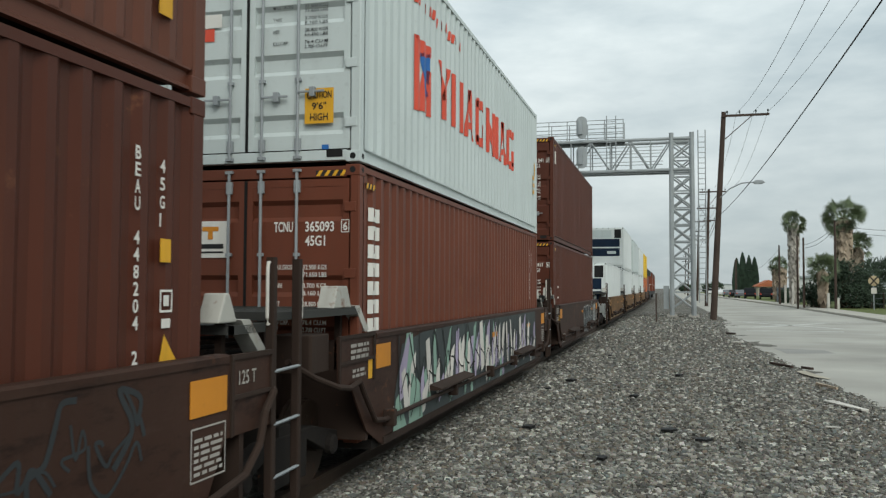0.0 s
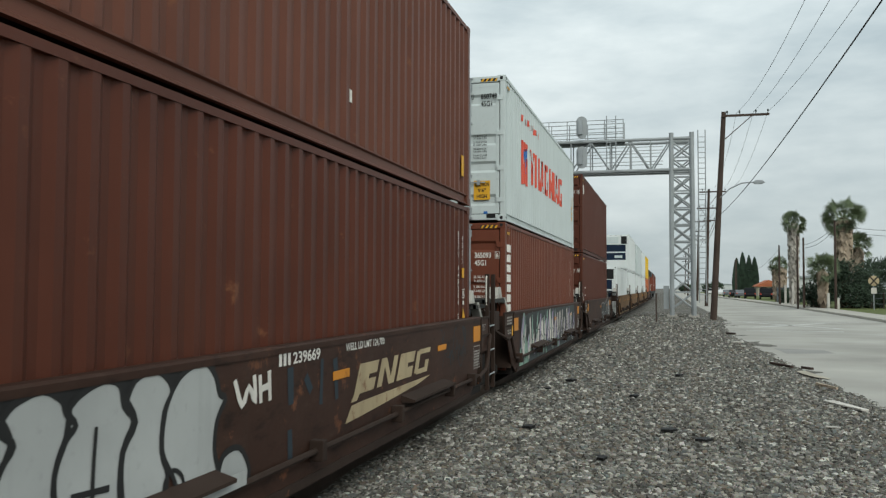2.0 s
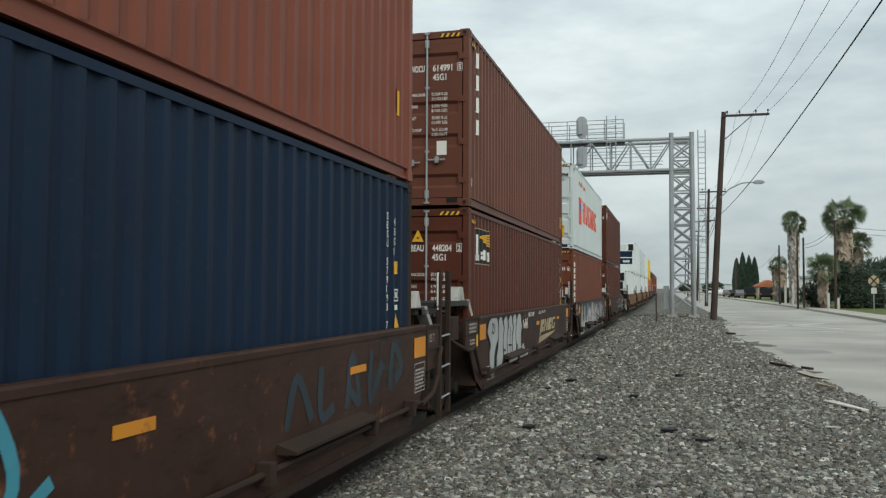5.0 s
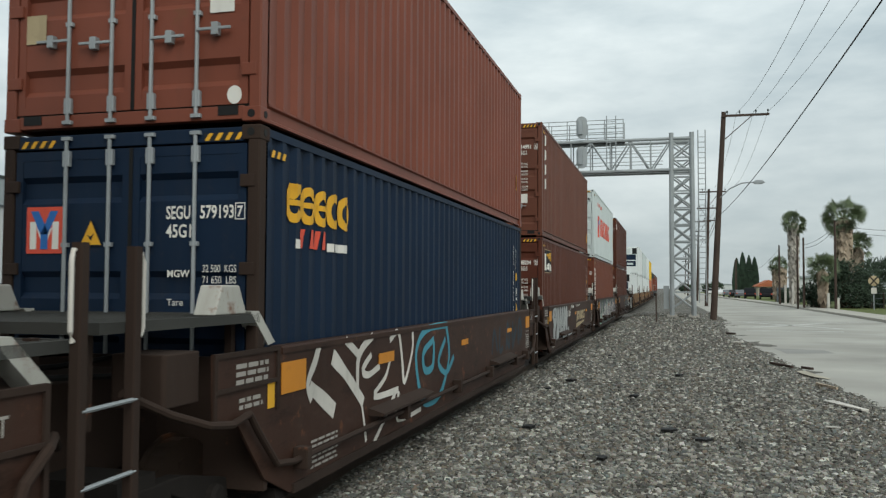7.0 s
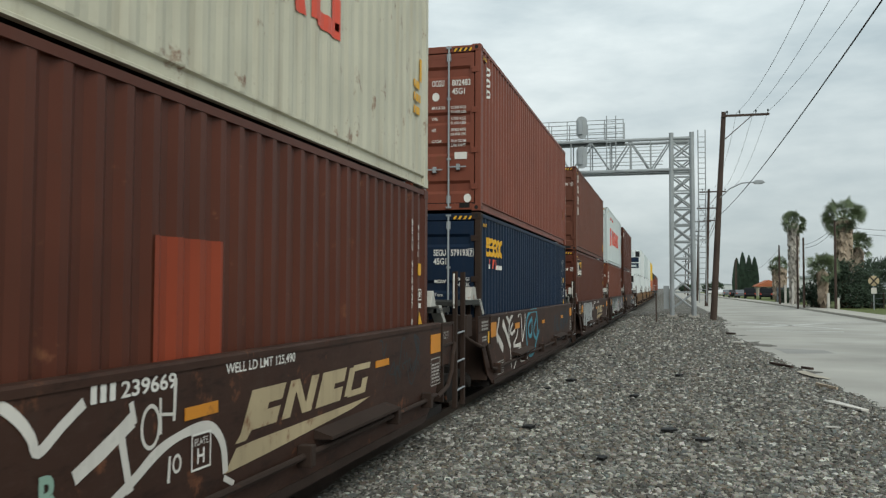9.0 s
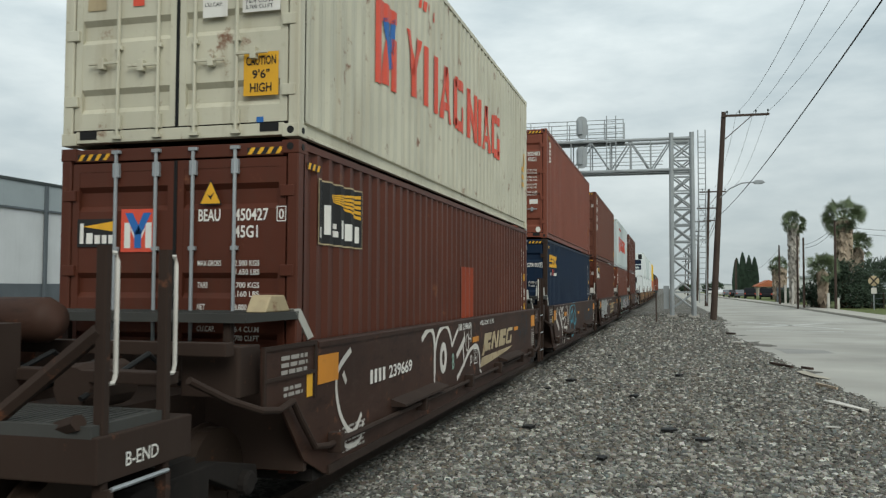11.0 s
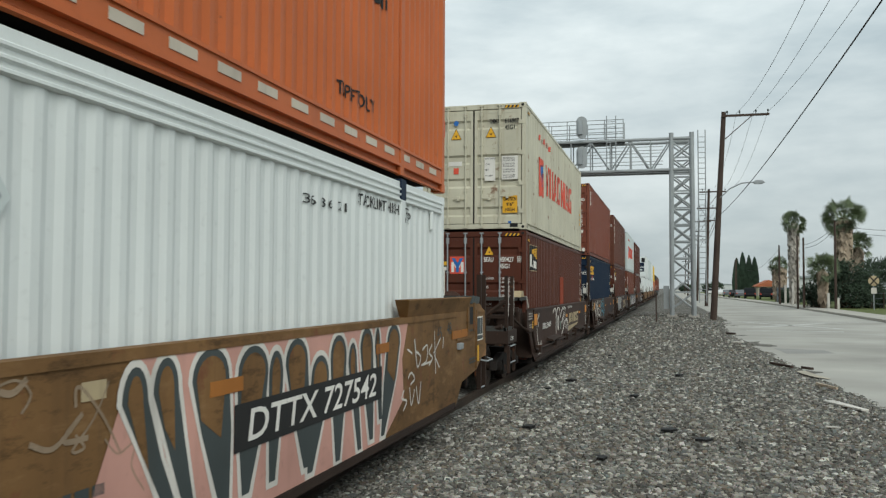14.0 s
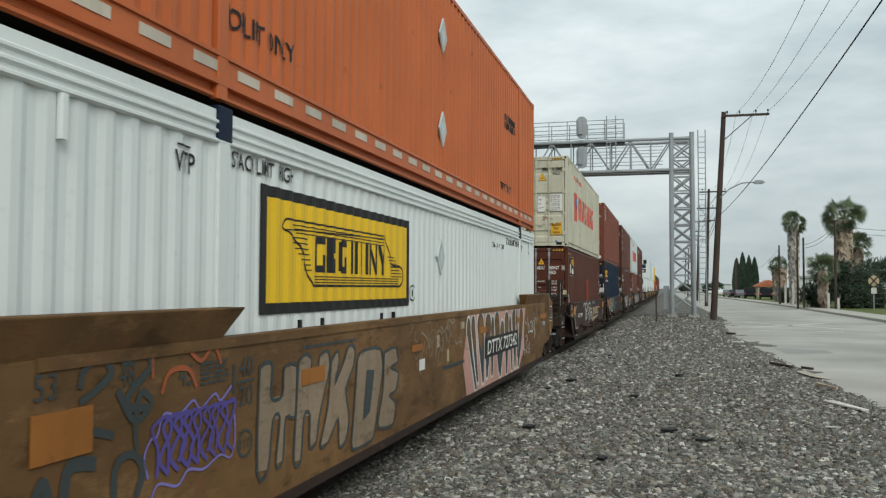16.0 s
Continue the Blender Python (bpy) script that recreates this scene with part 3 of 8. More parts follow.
def ym_side(c, ys, d, h):
    f = Flat().rect(2.02, UP + 0.96, 0.18, 0.98).rect(2.58, UP + 0.98, 0.16, 0.62).poly([(2.02, UP + 1.94), (2.74, UP + 1.94), (2.74, UP + 1.8), (2.2, UP + 1.7)])
    f.poly([(2.2, UP + 1.0), (2.35, UP + 1.55), (2.5, UP + 1.0)])
    f.side("red_device", RED, c, h, d, ys, "red and blue square company device")
    Flat().poly([(2.27, UP + 1.75), (2.4, UP + 1.8), (2.62, UP + 1.25), (2.45, UP + 1.2)]).poly([(2.68, UP + 1.86), (2.55, UP + 1.8), (2.5, UP + 1.5), (2.62, UP + 1.4)]).side("blue_device", BLUE, c, h, d, ys)
    word_blocks("vpwc", 3.15, UP + 1.1, 0.8, 0.64, 0.15).side("brand_lettering", RED, c, h, d, ys, "large red brand lettering")
    word_blocks("nbwc", 6.42, UP + 1.1, 0.8, 0.66, 0.15).side("brand_lettering", RED, c, h, d, ys, "large red brand lettering")
    f = Flat()
    for i in range(12):
        f.rect(2.0 + i * 0.21, UP + 2.36 + 0.03 * math.sin(i * 2.1), 0.07 if i % 3 else 0.11, 0.14, 0.03)
    f.side("small_lettering", RED, c, h, d, ys, "small red lettering line")
    f = Flat()
    bars(f, 11.5, UP + 0.9, 0.3, 0.5, 3, 8)
    f.rect(11.75, UP + 1.35, 0.1, 0.3).side("yellow_tag", YELLOW, c, h + 0.002)


def beacon(c, ys, d, h, z, u=0.46):
    """A black panel with yellow beams, pale blocks below, thin cream edge."""
    Flat().rect(u - 0.015, z + 2.0, 1.15, 0.61).side("logo_edge", CREAM_LOGO, c, h + 0.001, d, ys)
    Flat().rect(u, z + 2.015, 1.12, 0.58).side("logo_panel", BLACK_INK, c, h + 0.003, d, ys, "black panel with yellow beams")
    for i in range(5):
        f = Flat().poly([(u + 0.3, z + 2.45 + i * 0.008), (u + 1.08, z + 2.3 + i * 0.055), (u + 1.08, z + 2.335 + i * 0.055), (u + 0.3, z + 2.458 + i * 0.008)])
        f.side("beam", YELLOW, c, h + 0.005, d, ys)
    for k, v, w, hh in ((0.05, 2.06, 0.05, 0.44), (0.02, 2.06, 0.11, 0.1), (0.19, 2.1, 0.09, 0.28), (0.35, 2.09, 0.15, 0.06), (0.35, 2.17, 0.13, 0.05), (0.55, 2.08, 0.11, 0.18), (0.72, 2.07, 0.12, 0.17), (0.9, 2.06, 0.06, 0.17), (1.0, 2.06, 0.06, 0.17)):
        Flat().rect(u + k, z + v, w, hh).side("pale_block", WHITE, c, h + 0.005, d, ys)


def beacon_door(c, z, u=-1.1):
    Flat().rect(u, z + 1.97, 0.42, 0.26).rear("logo_panel", BLACK_INK, c, 0.014, "small black and yellow sticker")
    Flat().poly([(u + 0.06, z + 2.16), (u + 0.41, z + 2.11), (u + 0.41, z + 2.21)]).rear("beam", YELLOW, c, 0.011)
    for k, w, h in ((0.03, 0.04, 0.19), (0.1, 0.07, 0.1), (0.19, 0.06, 0.08), (0.27, 0.05, 0.08), (0.34, 0.06, 0.08)):
        Flat().rect(u + k, z + 2.0, w, h).rear("pale_block", WHITE, c, 0.011)


def stack_b():
    c, ys, d, h = container("shipping_container", "oxide-red container with a black and yellow panel in the well", R_B, LOW, OXIDE, seam=-0.1)
    ids(c, WHITE, LOW, "BEAU", "448204", "2", "45G1")
    beacon(c, ys, d, h, LOW, 0.6), beacon_door(c, LOW)
    emblem(c, -0.67, LOW + 1.92, 0.36, 0.016), triangle(c, 0.36, LOW + 2.35, 0.2, 0.016)
    f = Flat().blob(-0.46, LOW + 1.71, 0.07, 0.07, 1, 20, 0)
    f.rear("round_sticker", WHITE, c, 0.016)
    side_column(c, h, WHITE, "BEAU 448204 2", "45G1", z=LOW, du=0.4)
    yellow_tags(c, h, LOW, 0.42)
    c, ys, d, h = container("shipping_container", "dark oxide-red container stacked on top of another", R_B, UP, OXIDE_DARK, seam=-0.1)
    ids(c, WHITE, UP, "NOCU", "614991", "5", "45G1", v=2.22)
    Flat().rect(0.67, UP + 0.84, 0.17, 0.23).rear("white_notice", WHITE, c, 0.016)
    Flat().rect(-1.09, UP + 0.82, 0.21, 0.31).rear("plate", CREAM_LOGO, c, 0.016, "riveted approval plate")
    Flat().rect(-1.05, UP + 1.2, 0.2, 0.07).rear("oval_plate", WHITE, c, 0.016)
    f = Flat()
    for i in range(4):
        f.rect(0.5, UP + 2.4 - i * 0.38, 0.22, 0.26).rect(0.8, UP + 2.45 - i * 0.38, 0.05, 0.16)
    f.side("brand_lettering", WHITE, c, h, d, ys, "white brand lettering running downwards")
    plates([(11.62, UP + 0.42, 0.14, 0.32)], "yellow_tag", YELLOW, c, h + 0.001, "yellow height tag")
    Flat().rect(0.3, UP + 0.35, 0.07, 0.14).rect(6.9, UP + 0.58, 0.1, 0.13).side("scuff", WHITE, c, h, d, ys)


def yellow_tags(c, h, z, du=0.0):
    """Yellow height tags, a framed mark and a warning wedge near the front corner."""
    plates([(du + 11.26, z + 1.76, 0.11, 0.15)], "yellow_tag", YELLOW, c, h + 0.001, "yellow height tag")
    Flat().poly([(du + 11.26, z + 1.12), (du + 11.46, z + 1.12), (du + 11.31, z + 1.3)]).side("warning_wedge", YELLOW, c, h + 0.002)
    f = Flat()
    for k in (0.0, 0.13):
        f.rect(du + 11.26, z + 1.44 + k, 0.14, 0.015)
    f.rect(du + 11.26, z + 1.44, 0.015, 0.14).rect(du + 11.385, z + 1.44, 0.015, 0.14).rect(du + 11.3, z + 1.48, 0.06, 0.07).rect(du + 11.28, z + 1.34, 0.1, 0.06)
    f.side("framed_mark", WHITE, c, h + 0.002)


def stack_c():
    c, ys, d, h = container("shipping_container", "navy-blue container with yellow lettering in the well", R_C, LOW, NAVY, seam=0.04, post=WELL_DARK)
    ids(c, WHITE, LOW, "SEGU", "579193", "7", "45G1", u=0.38, v=2.15, weights=False, kind_u=0.0, ds=0.31, dc=0.64)
    f = Flat().text("MGW", 0.4, LOW + 1.68, 0.06, None, 0.02).text("32 500  KGS", 0.72, LOW + 1.72, 0.06, 0.3).text("71 650  LBS", 0.72, LOW + 1.63, 0.06, 0.3).text("Tare", 0.4, LOW + 1.45, 0.055)
    f.rear("weight_text", WHITE, c, 0.014)
    triangle(c, -0.33, LOW + 1.95, 0.2, 0.016), emblem(c, -0.97, LOW + 1.88, 0.36, 0.016)
    # yellow lettering as rounded blocks, a red and white line below
    u = 0.56
    for i, w in enumerate((0.25, 0.27, 0.27, 0.22, 0.3)):
        f = Flat().ring(u + w / 2, LOW + 2.33, w * 0.24, 0.09, 0.08, (60, 30, 0, 50, 0)[i], (330, 350, 360, 310, 360)[i])
        if i < 3:
            f.rect(u + 0.03, LOW + 2.31, w * 0.75, 0.05)
        if i == 0:
            f.poly([(0.56, LOW + 2.38), (0.62, LOW + 2.5), (0.82, LOW + 2.5), (0.78, LOW + 2.43), (0.68, LOW + 2.36)])
        f.side("brand_shape", YELLOW, c, h, d, ys, "rounded yellow brand shape")
        u += w + 0.035
    for k, w in ((0.82, 0.08), (0.98, 0.09), (1.14, 0.07), (1.26, 0.12)):
        Flat().rect(k, LOW + 1.95, w, 0.17, 0.04).side("red_block", RED, c, h, d, ys)
    for k, w in ((0.7, 0.08), (1.46, 0.1), (1.58, 0.1), (1.7, 0.2)):
        Flat().rect(k, LOW + 1.94, w, 0.08).side("white_block", WHITE, c, h, d, ys)
    side_column(c, h, WHITE, "SEGU 579193 7", "45G1", z=LOW, du=0.2), yellow_tags(c, h, LOW, 0.22)
    c, ys, d, h = container("shipping_container", "light oxide-red container stacked on the navy one", R_C, UP, OXIDE_LIGHT, seam=0.04)
    ids(c, WHITE, UP, "OCGU", "802483", "9", "45G1", u=0.34, v=2.18)
    for k, v in ((0.41, 2.0), (0.98, 0.22)):
        Flat().blob(k, UP + v, 0.065, 0.075, 1, 20, 0).rear("round_sticker", WHITE, c, 0.016)
    Flat().rect(0.75, UP + 0.9, 0.22, 0.12).rear("white_notice", WHITE, c, 0.016)
    Flat().rect(-1.02, UP + 0.76, 0.2, 0.25).rear("plate", CREAM_LOGO, c, 0.016)
    f = Flat()
    for i in range(3):
        f.ring(0.62 + i * 0.0, UP + 2.55 - i * 0.2, 0.12, 0.03, 0.05)
    f.side("brand_lettering", WHITE, c, h, d, ys, "small white lettering near the top corner")
    Flat().rect(11.55, UP + 0.75, 0.16, 0.3).side("yellow_tag", YELLOW, c, h + 0.001, d, ys)


def stack_d():
    c, ys, d, h = container("shipping_container", "oxide-red container with a fresh red patch in the well", R_D, LOW, OXIDE)
    ids(c, WHITE, LOW, "BEAU", "450427", "0", "45G1")
    beacon(c, ys, d, h, LOW), beacon_door(c, LOW, -1.03)
    emblem(c, -0.56, LOW + 1.92, 0.36, 0.016), triangle(c, 0.36, LOW + 2.35, 0.2, 0.016)
    Flat().rect(5.98, LOW + 0.75, 0.84, 1.18).side("repair_patch", BRIGHT_RED, c, h - 0.001, d, ys, "rectangle of fresh brighter red paint")
    side_column(c, h, WHITE, "BEAU 450427 0", "45G1", z=LOW, du=0.45), yellow_tags(c, h, LOW, 0.48)
    c, ys, d, h = container("shipping_container", "rust-stained cream container with red lettering on top", R_D, UP, CREAM, deep=0.018, post=CREAM, rods=CREAM)
    ids(c, BLACK_INK, UP, "YMMU", "616867", "9", "45G1", u=0.36, v=2.43, weights=False, framed=False)
    Flat().rect(0.25, UP + 1.12, 0.25, 0.54).rear("weights_panel", WHITE, c, 0.017)
    Flat().rect(0.65, UP + 1.14, 0.37, 0.54).rear("weights_panel", WHITE, c, 0.017)
    f = Flat()
    weight_text(f, 0.27, UP + 1.61, 0.41, 0.052, 0.036)
    f.rear("weight_table", BLACK_INK, c, 0.014)
    caution(c, 0.67, UP + 0.38, 0.34, 0.017)
    triangle(c, 0.4, UP + 2.12, 0.23, 0.017), triangle(c, -0.42, UP + 2.1, 0.23, 0.017), emblem(c, -1.04, UP + 2.16, 0.35, 0.017)
    Flat().blob(-0.42, UP + 2.47, 0.06, 0.06, 2, 16, 0.1).rect(0.8, UP + 0.14, 0.07, 0.05).rear("blue_sticker", BLUE, c, 0.016)
    Flat().rect(-0.97, UP + 1.28, 0.2, 0.29).rear("plate", CREAM_LOGO, c, 0.016)
    Flat().rect(-0.63, UP + 1.48, 0.35, 0.1).rear("notice", WHITE, c, 0.016)
    Flat().rect(-0.48, UP + 1.29, 0.12, 0.14).rear("red_sticker", RED, c, 0.016)
    ym_side(c, ys, d, h)


TAIL = 0.4          # how far the long boxes reach behind their mark


def slid(c, ys, d, back):
    """Moves a box's parts back from its mark; returns its waves, moved likewise."""
    for ob in c.children:
        ob.location.y -= back
    return [y - back for y in ys], lambda y: d(y + back)


def stack_e():
    z, zu, L = 0.15, 3.065, 16.15
    c, ys, d, h = container("shipping_container", "long white domestic container with a yellow sign", R_E, z, WHITE_BOX, L + TAIL, 2.591, 2.85, pitch=0.235, deep=0.019, hazard=False, lift=True)
    ys, d = slid(c, ys, d, TAIL)
    # inset posts at the lifting points
    for yy in (1.9, L - 2.0):
        part("lifting_post", Shape().box(h - 0.06, h + 0.012, yy, yy + 0.16, z + 0.16, z + 2.85, 0.01), WHITE_BOX, c)
        part("lifting_block", Shape().box(h - 0.1, h + 0.016, yy - 0.02, yy + 0.18, z + 2.62, z + 2.87), NAVY, c, "dark blue lifting casting", 0.01)
    part("upper_band", Shape().box(h - 0.05, h - 0.006, -0.2, L - 0.18, z + 2.6, z + 2.79), WHITE_BOX, c)
    for zz in (2.6, 2.665, 2.73):
        part("rib", Shape().prism([(h - 0.006, z + zz), (h + 0.014, z + zz + 0.012), (h + 0.014, z + zz + 0.028), (h - 0.006, z + zz + 0.04)], "y", -0.2, L - 0.18), WHITE_BOX, c)
    f = Flat().text("STACK LIMIT  HIGH", 2.1, z + 2.46, 0.125, 1.05, 0.01).text("VTP", 1.38, z + 2.34, 0.14, 0.24, 0.01).rect(1.4, z + 2.51, 0.18, 0.015)
    f.text("STACK LIMIT  HIGH", 12.75, z + 2.44, 0.12, 1.35, 0.01).text("VTP", 14.3, z + 2.36, 0.14, 0.26, 0.01).rect(14.34, z + 2.53, 0.18, 0.015)
    f.text("36 36 21", 11.45, z + 2.33, 0.085, 1.0)
    f.side("stencil_writing", BLACK_INK, c, h + 0.001, d, ys)
    u, v, w, k = 2.66, z + 1.47, 3.66, 0.84
    Flat().rect(u - 0.1, v - 0.09, w + 0.2, k + 0.18).side("sign_border", BLACK_INK, c, h + 0.001, d, ys, "thick black border")
    Flat().rect(u, v, w, k).side("sign", YELLOW_SIGN, c, h + 0.004, d, ys, "yellow sign with a black scroll device")
    f = Flat()
    # a rolled scroll: ruled lines above and below, a curl at each end
    f.stroke([(u + 0.36, v + 0.69), (u + 2.86, v + 0.69)], 0.024, 2).stroke([(u + 0.34, v + 0.6), (u + 0.9, v + 0.62), (u + 2.78, v + 0.66)], 0.014, 2).stroke([(u + 0.9, v + 0.14), (u + 3.36, v + 0.14)], 0.028, 2)
    f.stroke([(u + 0.36, v + 0.69), (u + 0.3, v + 0.62), (u + 0.4, v + 0.58), (u + 0.55, v + 0.52), (u + 0.68, v + 0.42), (u + 0.8, v + 0.24), (u + 0.9, v + 0.14)], 0.024)
    f.stroke([(u + 2.86, v + 0.69), (u + 2.93, v + 0.6), (u + 3.0, v + 0.5), (u + 3.14, v + 0.38), (u + 3.4, v + 0.37), (u + 3.49, v + 0.26), (u + 3.42, v + 0.15), (u + 3.36, v + 0.14)], 0.024)
    for i in range(3):
        f.rect(u + 0.5 + i * 0.03, v + 0.645 - i * 0.032, 2.3, 0.01)
        f.rect(u + 0.92, v + 0.165 + i * 0.026, 2.45, 0.01)
    for i in range(7):
        f.rect(u + 0.46 + i * 0.045, v + 0.54 - i * 0.045, 0.34 - i * 0.035, 0.011)
        f.rect(u + 2.95 + i * 0.025, v + 0.46 - i * 0.036, 0.36 - 0.12 * (i < 3) - 0.0 * i, 0.011)
    f.side("scroll_device", BLACK_INK, c, h + 0.007, d, ys)
    for k, n in enumerate("jsjhunv"):
        word_blocks({"j": "c", "h": "p", "u": "p"}.get(n, n), u + 0.95 + k * 0.285, v + 0.26, 0.32, 0.21, 0.0).side("brand_shape", BLACK_INK, c, h + 0.007, d, ys)
    Flat().ring(u + w + 0.26, v + 0.06, 0.07, 0.085, 0.015).rect(u + w + 0.24, v + 0.02, 0.02, 0.08).side("ring_mark", BLACK_INK, c, h + 0.001, d, ys)
    placard(c, 7.87, z + 2.02, h)
    for yy in (3.28, 3.76, 5.4, 5.82):
        part("drain_tab", Shape().box(h - 0.02, h + 0.006, yy, yy + 0.05, z + 1.24, z + 1.32), BLACK, c)
    part("locking_pin", Shape().box(h - 0.02, h + 0.02, 0.3, 0.36, z + 2.36, z + 2.6, 0.01), WHITE_BOX, c)
    part("locking_pin", Shape().box(h - 0.02, h + 0.02, L - 0.7, L - 0.64, z + 2.36, z + 2.6, 0.01), WHITE_BOX, c)

    c, ys, d, h = container("shipping_container", "long orange domestic container stacked on the white one", R_E + 0.02, zu, ORANGE_BOX, L + TAIL, 2.591, 2.95, pitch=0.22, deep=0.032, hazard=False, lift=True)
    ys, d = slid(c, ys, d, TAIL)
    part("lower_band", Shape().box(h - 0.05, h - 0.004, -0.2, L - 0.18, zu + 0.1, zu + 0.34), ORANGE_BOX, c)
    for zz in (0.1, 0.3):
        part("rib", Shape().box(h - 0.004, h + 0.014, -0.2, L - 0.18, zu + zz, zu + zz + 0.03), ORANGE_BOX, c)
    for yy in (1.85, L - 2.06):
        part("lifting_post", Shape().box(h - 0.06, h + 0.012, yy, yy + 0.14, zu, zu + 2.85, 0.01), ORANGE_BOX, c)
    plates([(0.35 + i * 0.6, zu + 0.19, 0.33, 0.075) for i in range(26)], "reflective_strip", FADED_WHITE, c, h)
    f = Flat().text("TOPLIFT ONLY", 1.95, zu + 0.56, 0.16, 1.15, 0.01).text("TOPLIFT ONLY", 12.2, zu + 0.54, 0.14, 1.0, 0.01)
    bars(f, 12.6, zu + 1.78, 1.0, 0.3, 2, 4, 0.2)
    f.side("stencil_writing", BLACK_INK, c, h + 0.001, d, ys)
    placard(c, 7.92, zu + 0.88, h), placard(c, 7.92, zu + 2.2, h)


def placard(c, y, z, h):
    """A diamond placard holder in a metal frame."""
    p = part("placard_holder", Shape().prism([(y - 0.19, z), (y, z - 0.25), (y + 0.19, z), (y, z + 0.25)], "x", h - 0.01, h + 0.012), GREY_WHITE, c, "grey diamond placard holder")
    f = Flat()
    f.stroke([(y - 0.12, z), (y, z - 0.17), (y + 0.12, z), (y, z + 0.17), (y - 0.12, z)], 0.02, 1)
    f.side("frame_line", STEEL, p, h + 0.014)


FADED_WHITE = paint("worn_reflective_white", (0.5, 0.44, 0.36), 0.6, 0.2, 0.0, 0.5)
YELLOW_SIGN = paint("sign_yellow", (0.72, 0.45, 0.02), 0.5, 0.05, 0.0, 0.1, bump=0.04)


# ---- well cars ----
RAIL_Z = -0.22


def wheelset(parent, y, turning=True):
    w = Shape()
    prof = [(0.03, -0.07), (0.42, -0.07), (0.42, 0.05), (0.45, 0.055), (0.45, 0.08), (0.39, 0.08), (0.36, 0.02), (0.14, 0.0), (0.12, 0.09), (0.03, 0.09)]
    w.lathe([(r, -h) for r, h in prof], 26, (0.76, 0, 0), "x").lathe(prof, 26, (-0.76, 0, 0), "x")
    w.tube([(-0.95, 0, 0), (0.95, 0, 0)], 0.08, 10)
    for k in range(4):
        a = k * math.pi / 2
        w.box(0.82, 0.835, 0.24 * math.cos(a) - 0.03, 0.24 * math.cos(a) + 0.03, 0.24 * math.sin(a) - 0.03, 0.24 * math.sin(a) + 0.03)
    ob = part("wheelset", w, WHEEL, parent, "rusty steel wheels on an axle")
    ob.location = (0, y, RAIL_Z + 0.42)
    if turning:
        TURNING.append((ob, y, RAIL_Z + 0.42))
    return ob


def truck(car, y, turning=True):
    """A three-piece bogie: cast side frames with springs, a bolster and two wheelsets."""
    for sx in (-1, 1):
        s = Shape()
        x0, x1 = sorted((sx * 0.93, sx * 1.06))
        z = RAIL_Z
        s.prism([(y - 1.15, z + 0.36), (y - 1.12, z + 0.52), (y - 0.5, z + 0.66), (y + 0.5, z + 0.66), (y + 1.12, z + 0.52), (y + 1.15, z + 0.36), (y + 0.8, z + 0.38),
                 (y + 0.38, z + 0.55), (y + 0.36, z + 0.22), (y - 0.36, z + 0.22), (y - 0.38, z + 0.55), (y - 0.8, z + 0.38)], "x", x0, x1)
        fr = part("side_frame", s, UNDER, car, bevel=0.012)
        for k in (-0.2, 0.0, 0.2):
            pts = [(sx * 1.0 + 0.05 * math.cos(a * 1.05), y + k + 0.05 * math.sin(a * 1.05), z + 0.24 + 0.0125 * a) for a in range(25)]
            part("spring", Shape().tube(pts, 0.014, 5), WHEEL, fr)
        for k in (-0.9, 0.9):
            part("axle_cap", Shape().lathe([(0, -0.04), (0.1, -0.04), (0.1, 0.03), (0.07, 0.05), (0, 0.05)], 12, (sx * 1.08, y + k, z + 0.42), "x"), UNDER, fr)
    part("bolster", Shape().box(-1.05, 1.05, y - 0.2, y + 0.2, RAIL_Z + 0.5, RAIL_Z + 0.75), UNDER, car)
    for k in (-0.9, 0.9):
        wheelset(car, y + k, turning)


def handhold(post, x, y, z0, z1, reach=-0.1, axis="x", mat=None):
    """A grab iron bent from round bar."""
    e = (reach, 0) if axis == "x" else (0, reach)
    pts = [(x, y, z1), (x + e[0] * 0.8, y + e[1] * 0.8, z1), (x + e[0], y + e[1], z1 - 0.05), (x + e[0], y + e[1], z0 + 0.05), (x + e[0] * 0.8, y + e[1] * 0.8, z0), (x, y, z0)]
    return part("grab_iron", Shape().tube(pts, 0.014, 6), mat or CHALK, post, "white-painted grab iron")


def deck(name, car, x0, x1, y0, y1, z):
    """A walkway of steel grating on a frame."""
    d = part(name, Shape().box(x0, x1, y0, y0 + 0.05, z - 0.07, z).box(x0, x1, y1 - 0.05, y1, z - 0.07, z).box(x0, x0 + 0.05, y0, y1, z - 0.069, z - 0.001).box(x1 - 0.05, x1, y0, y1, z - 0.069, z - 0.001), GRATING, car)
    s, n = Shape(), int((x1 - x0) / 0.06)
    for i in range(n):
        x = x0 + 0.05 + i * (x1 - x0 - 0.1) / n
        s.box(x, x + 0.03, y0 + 0.05, y1 - 0.05, z - 0.04, z - 0.006)
    part("grating", s, GRATING, d)
    return d


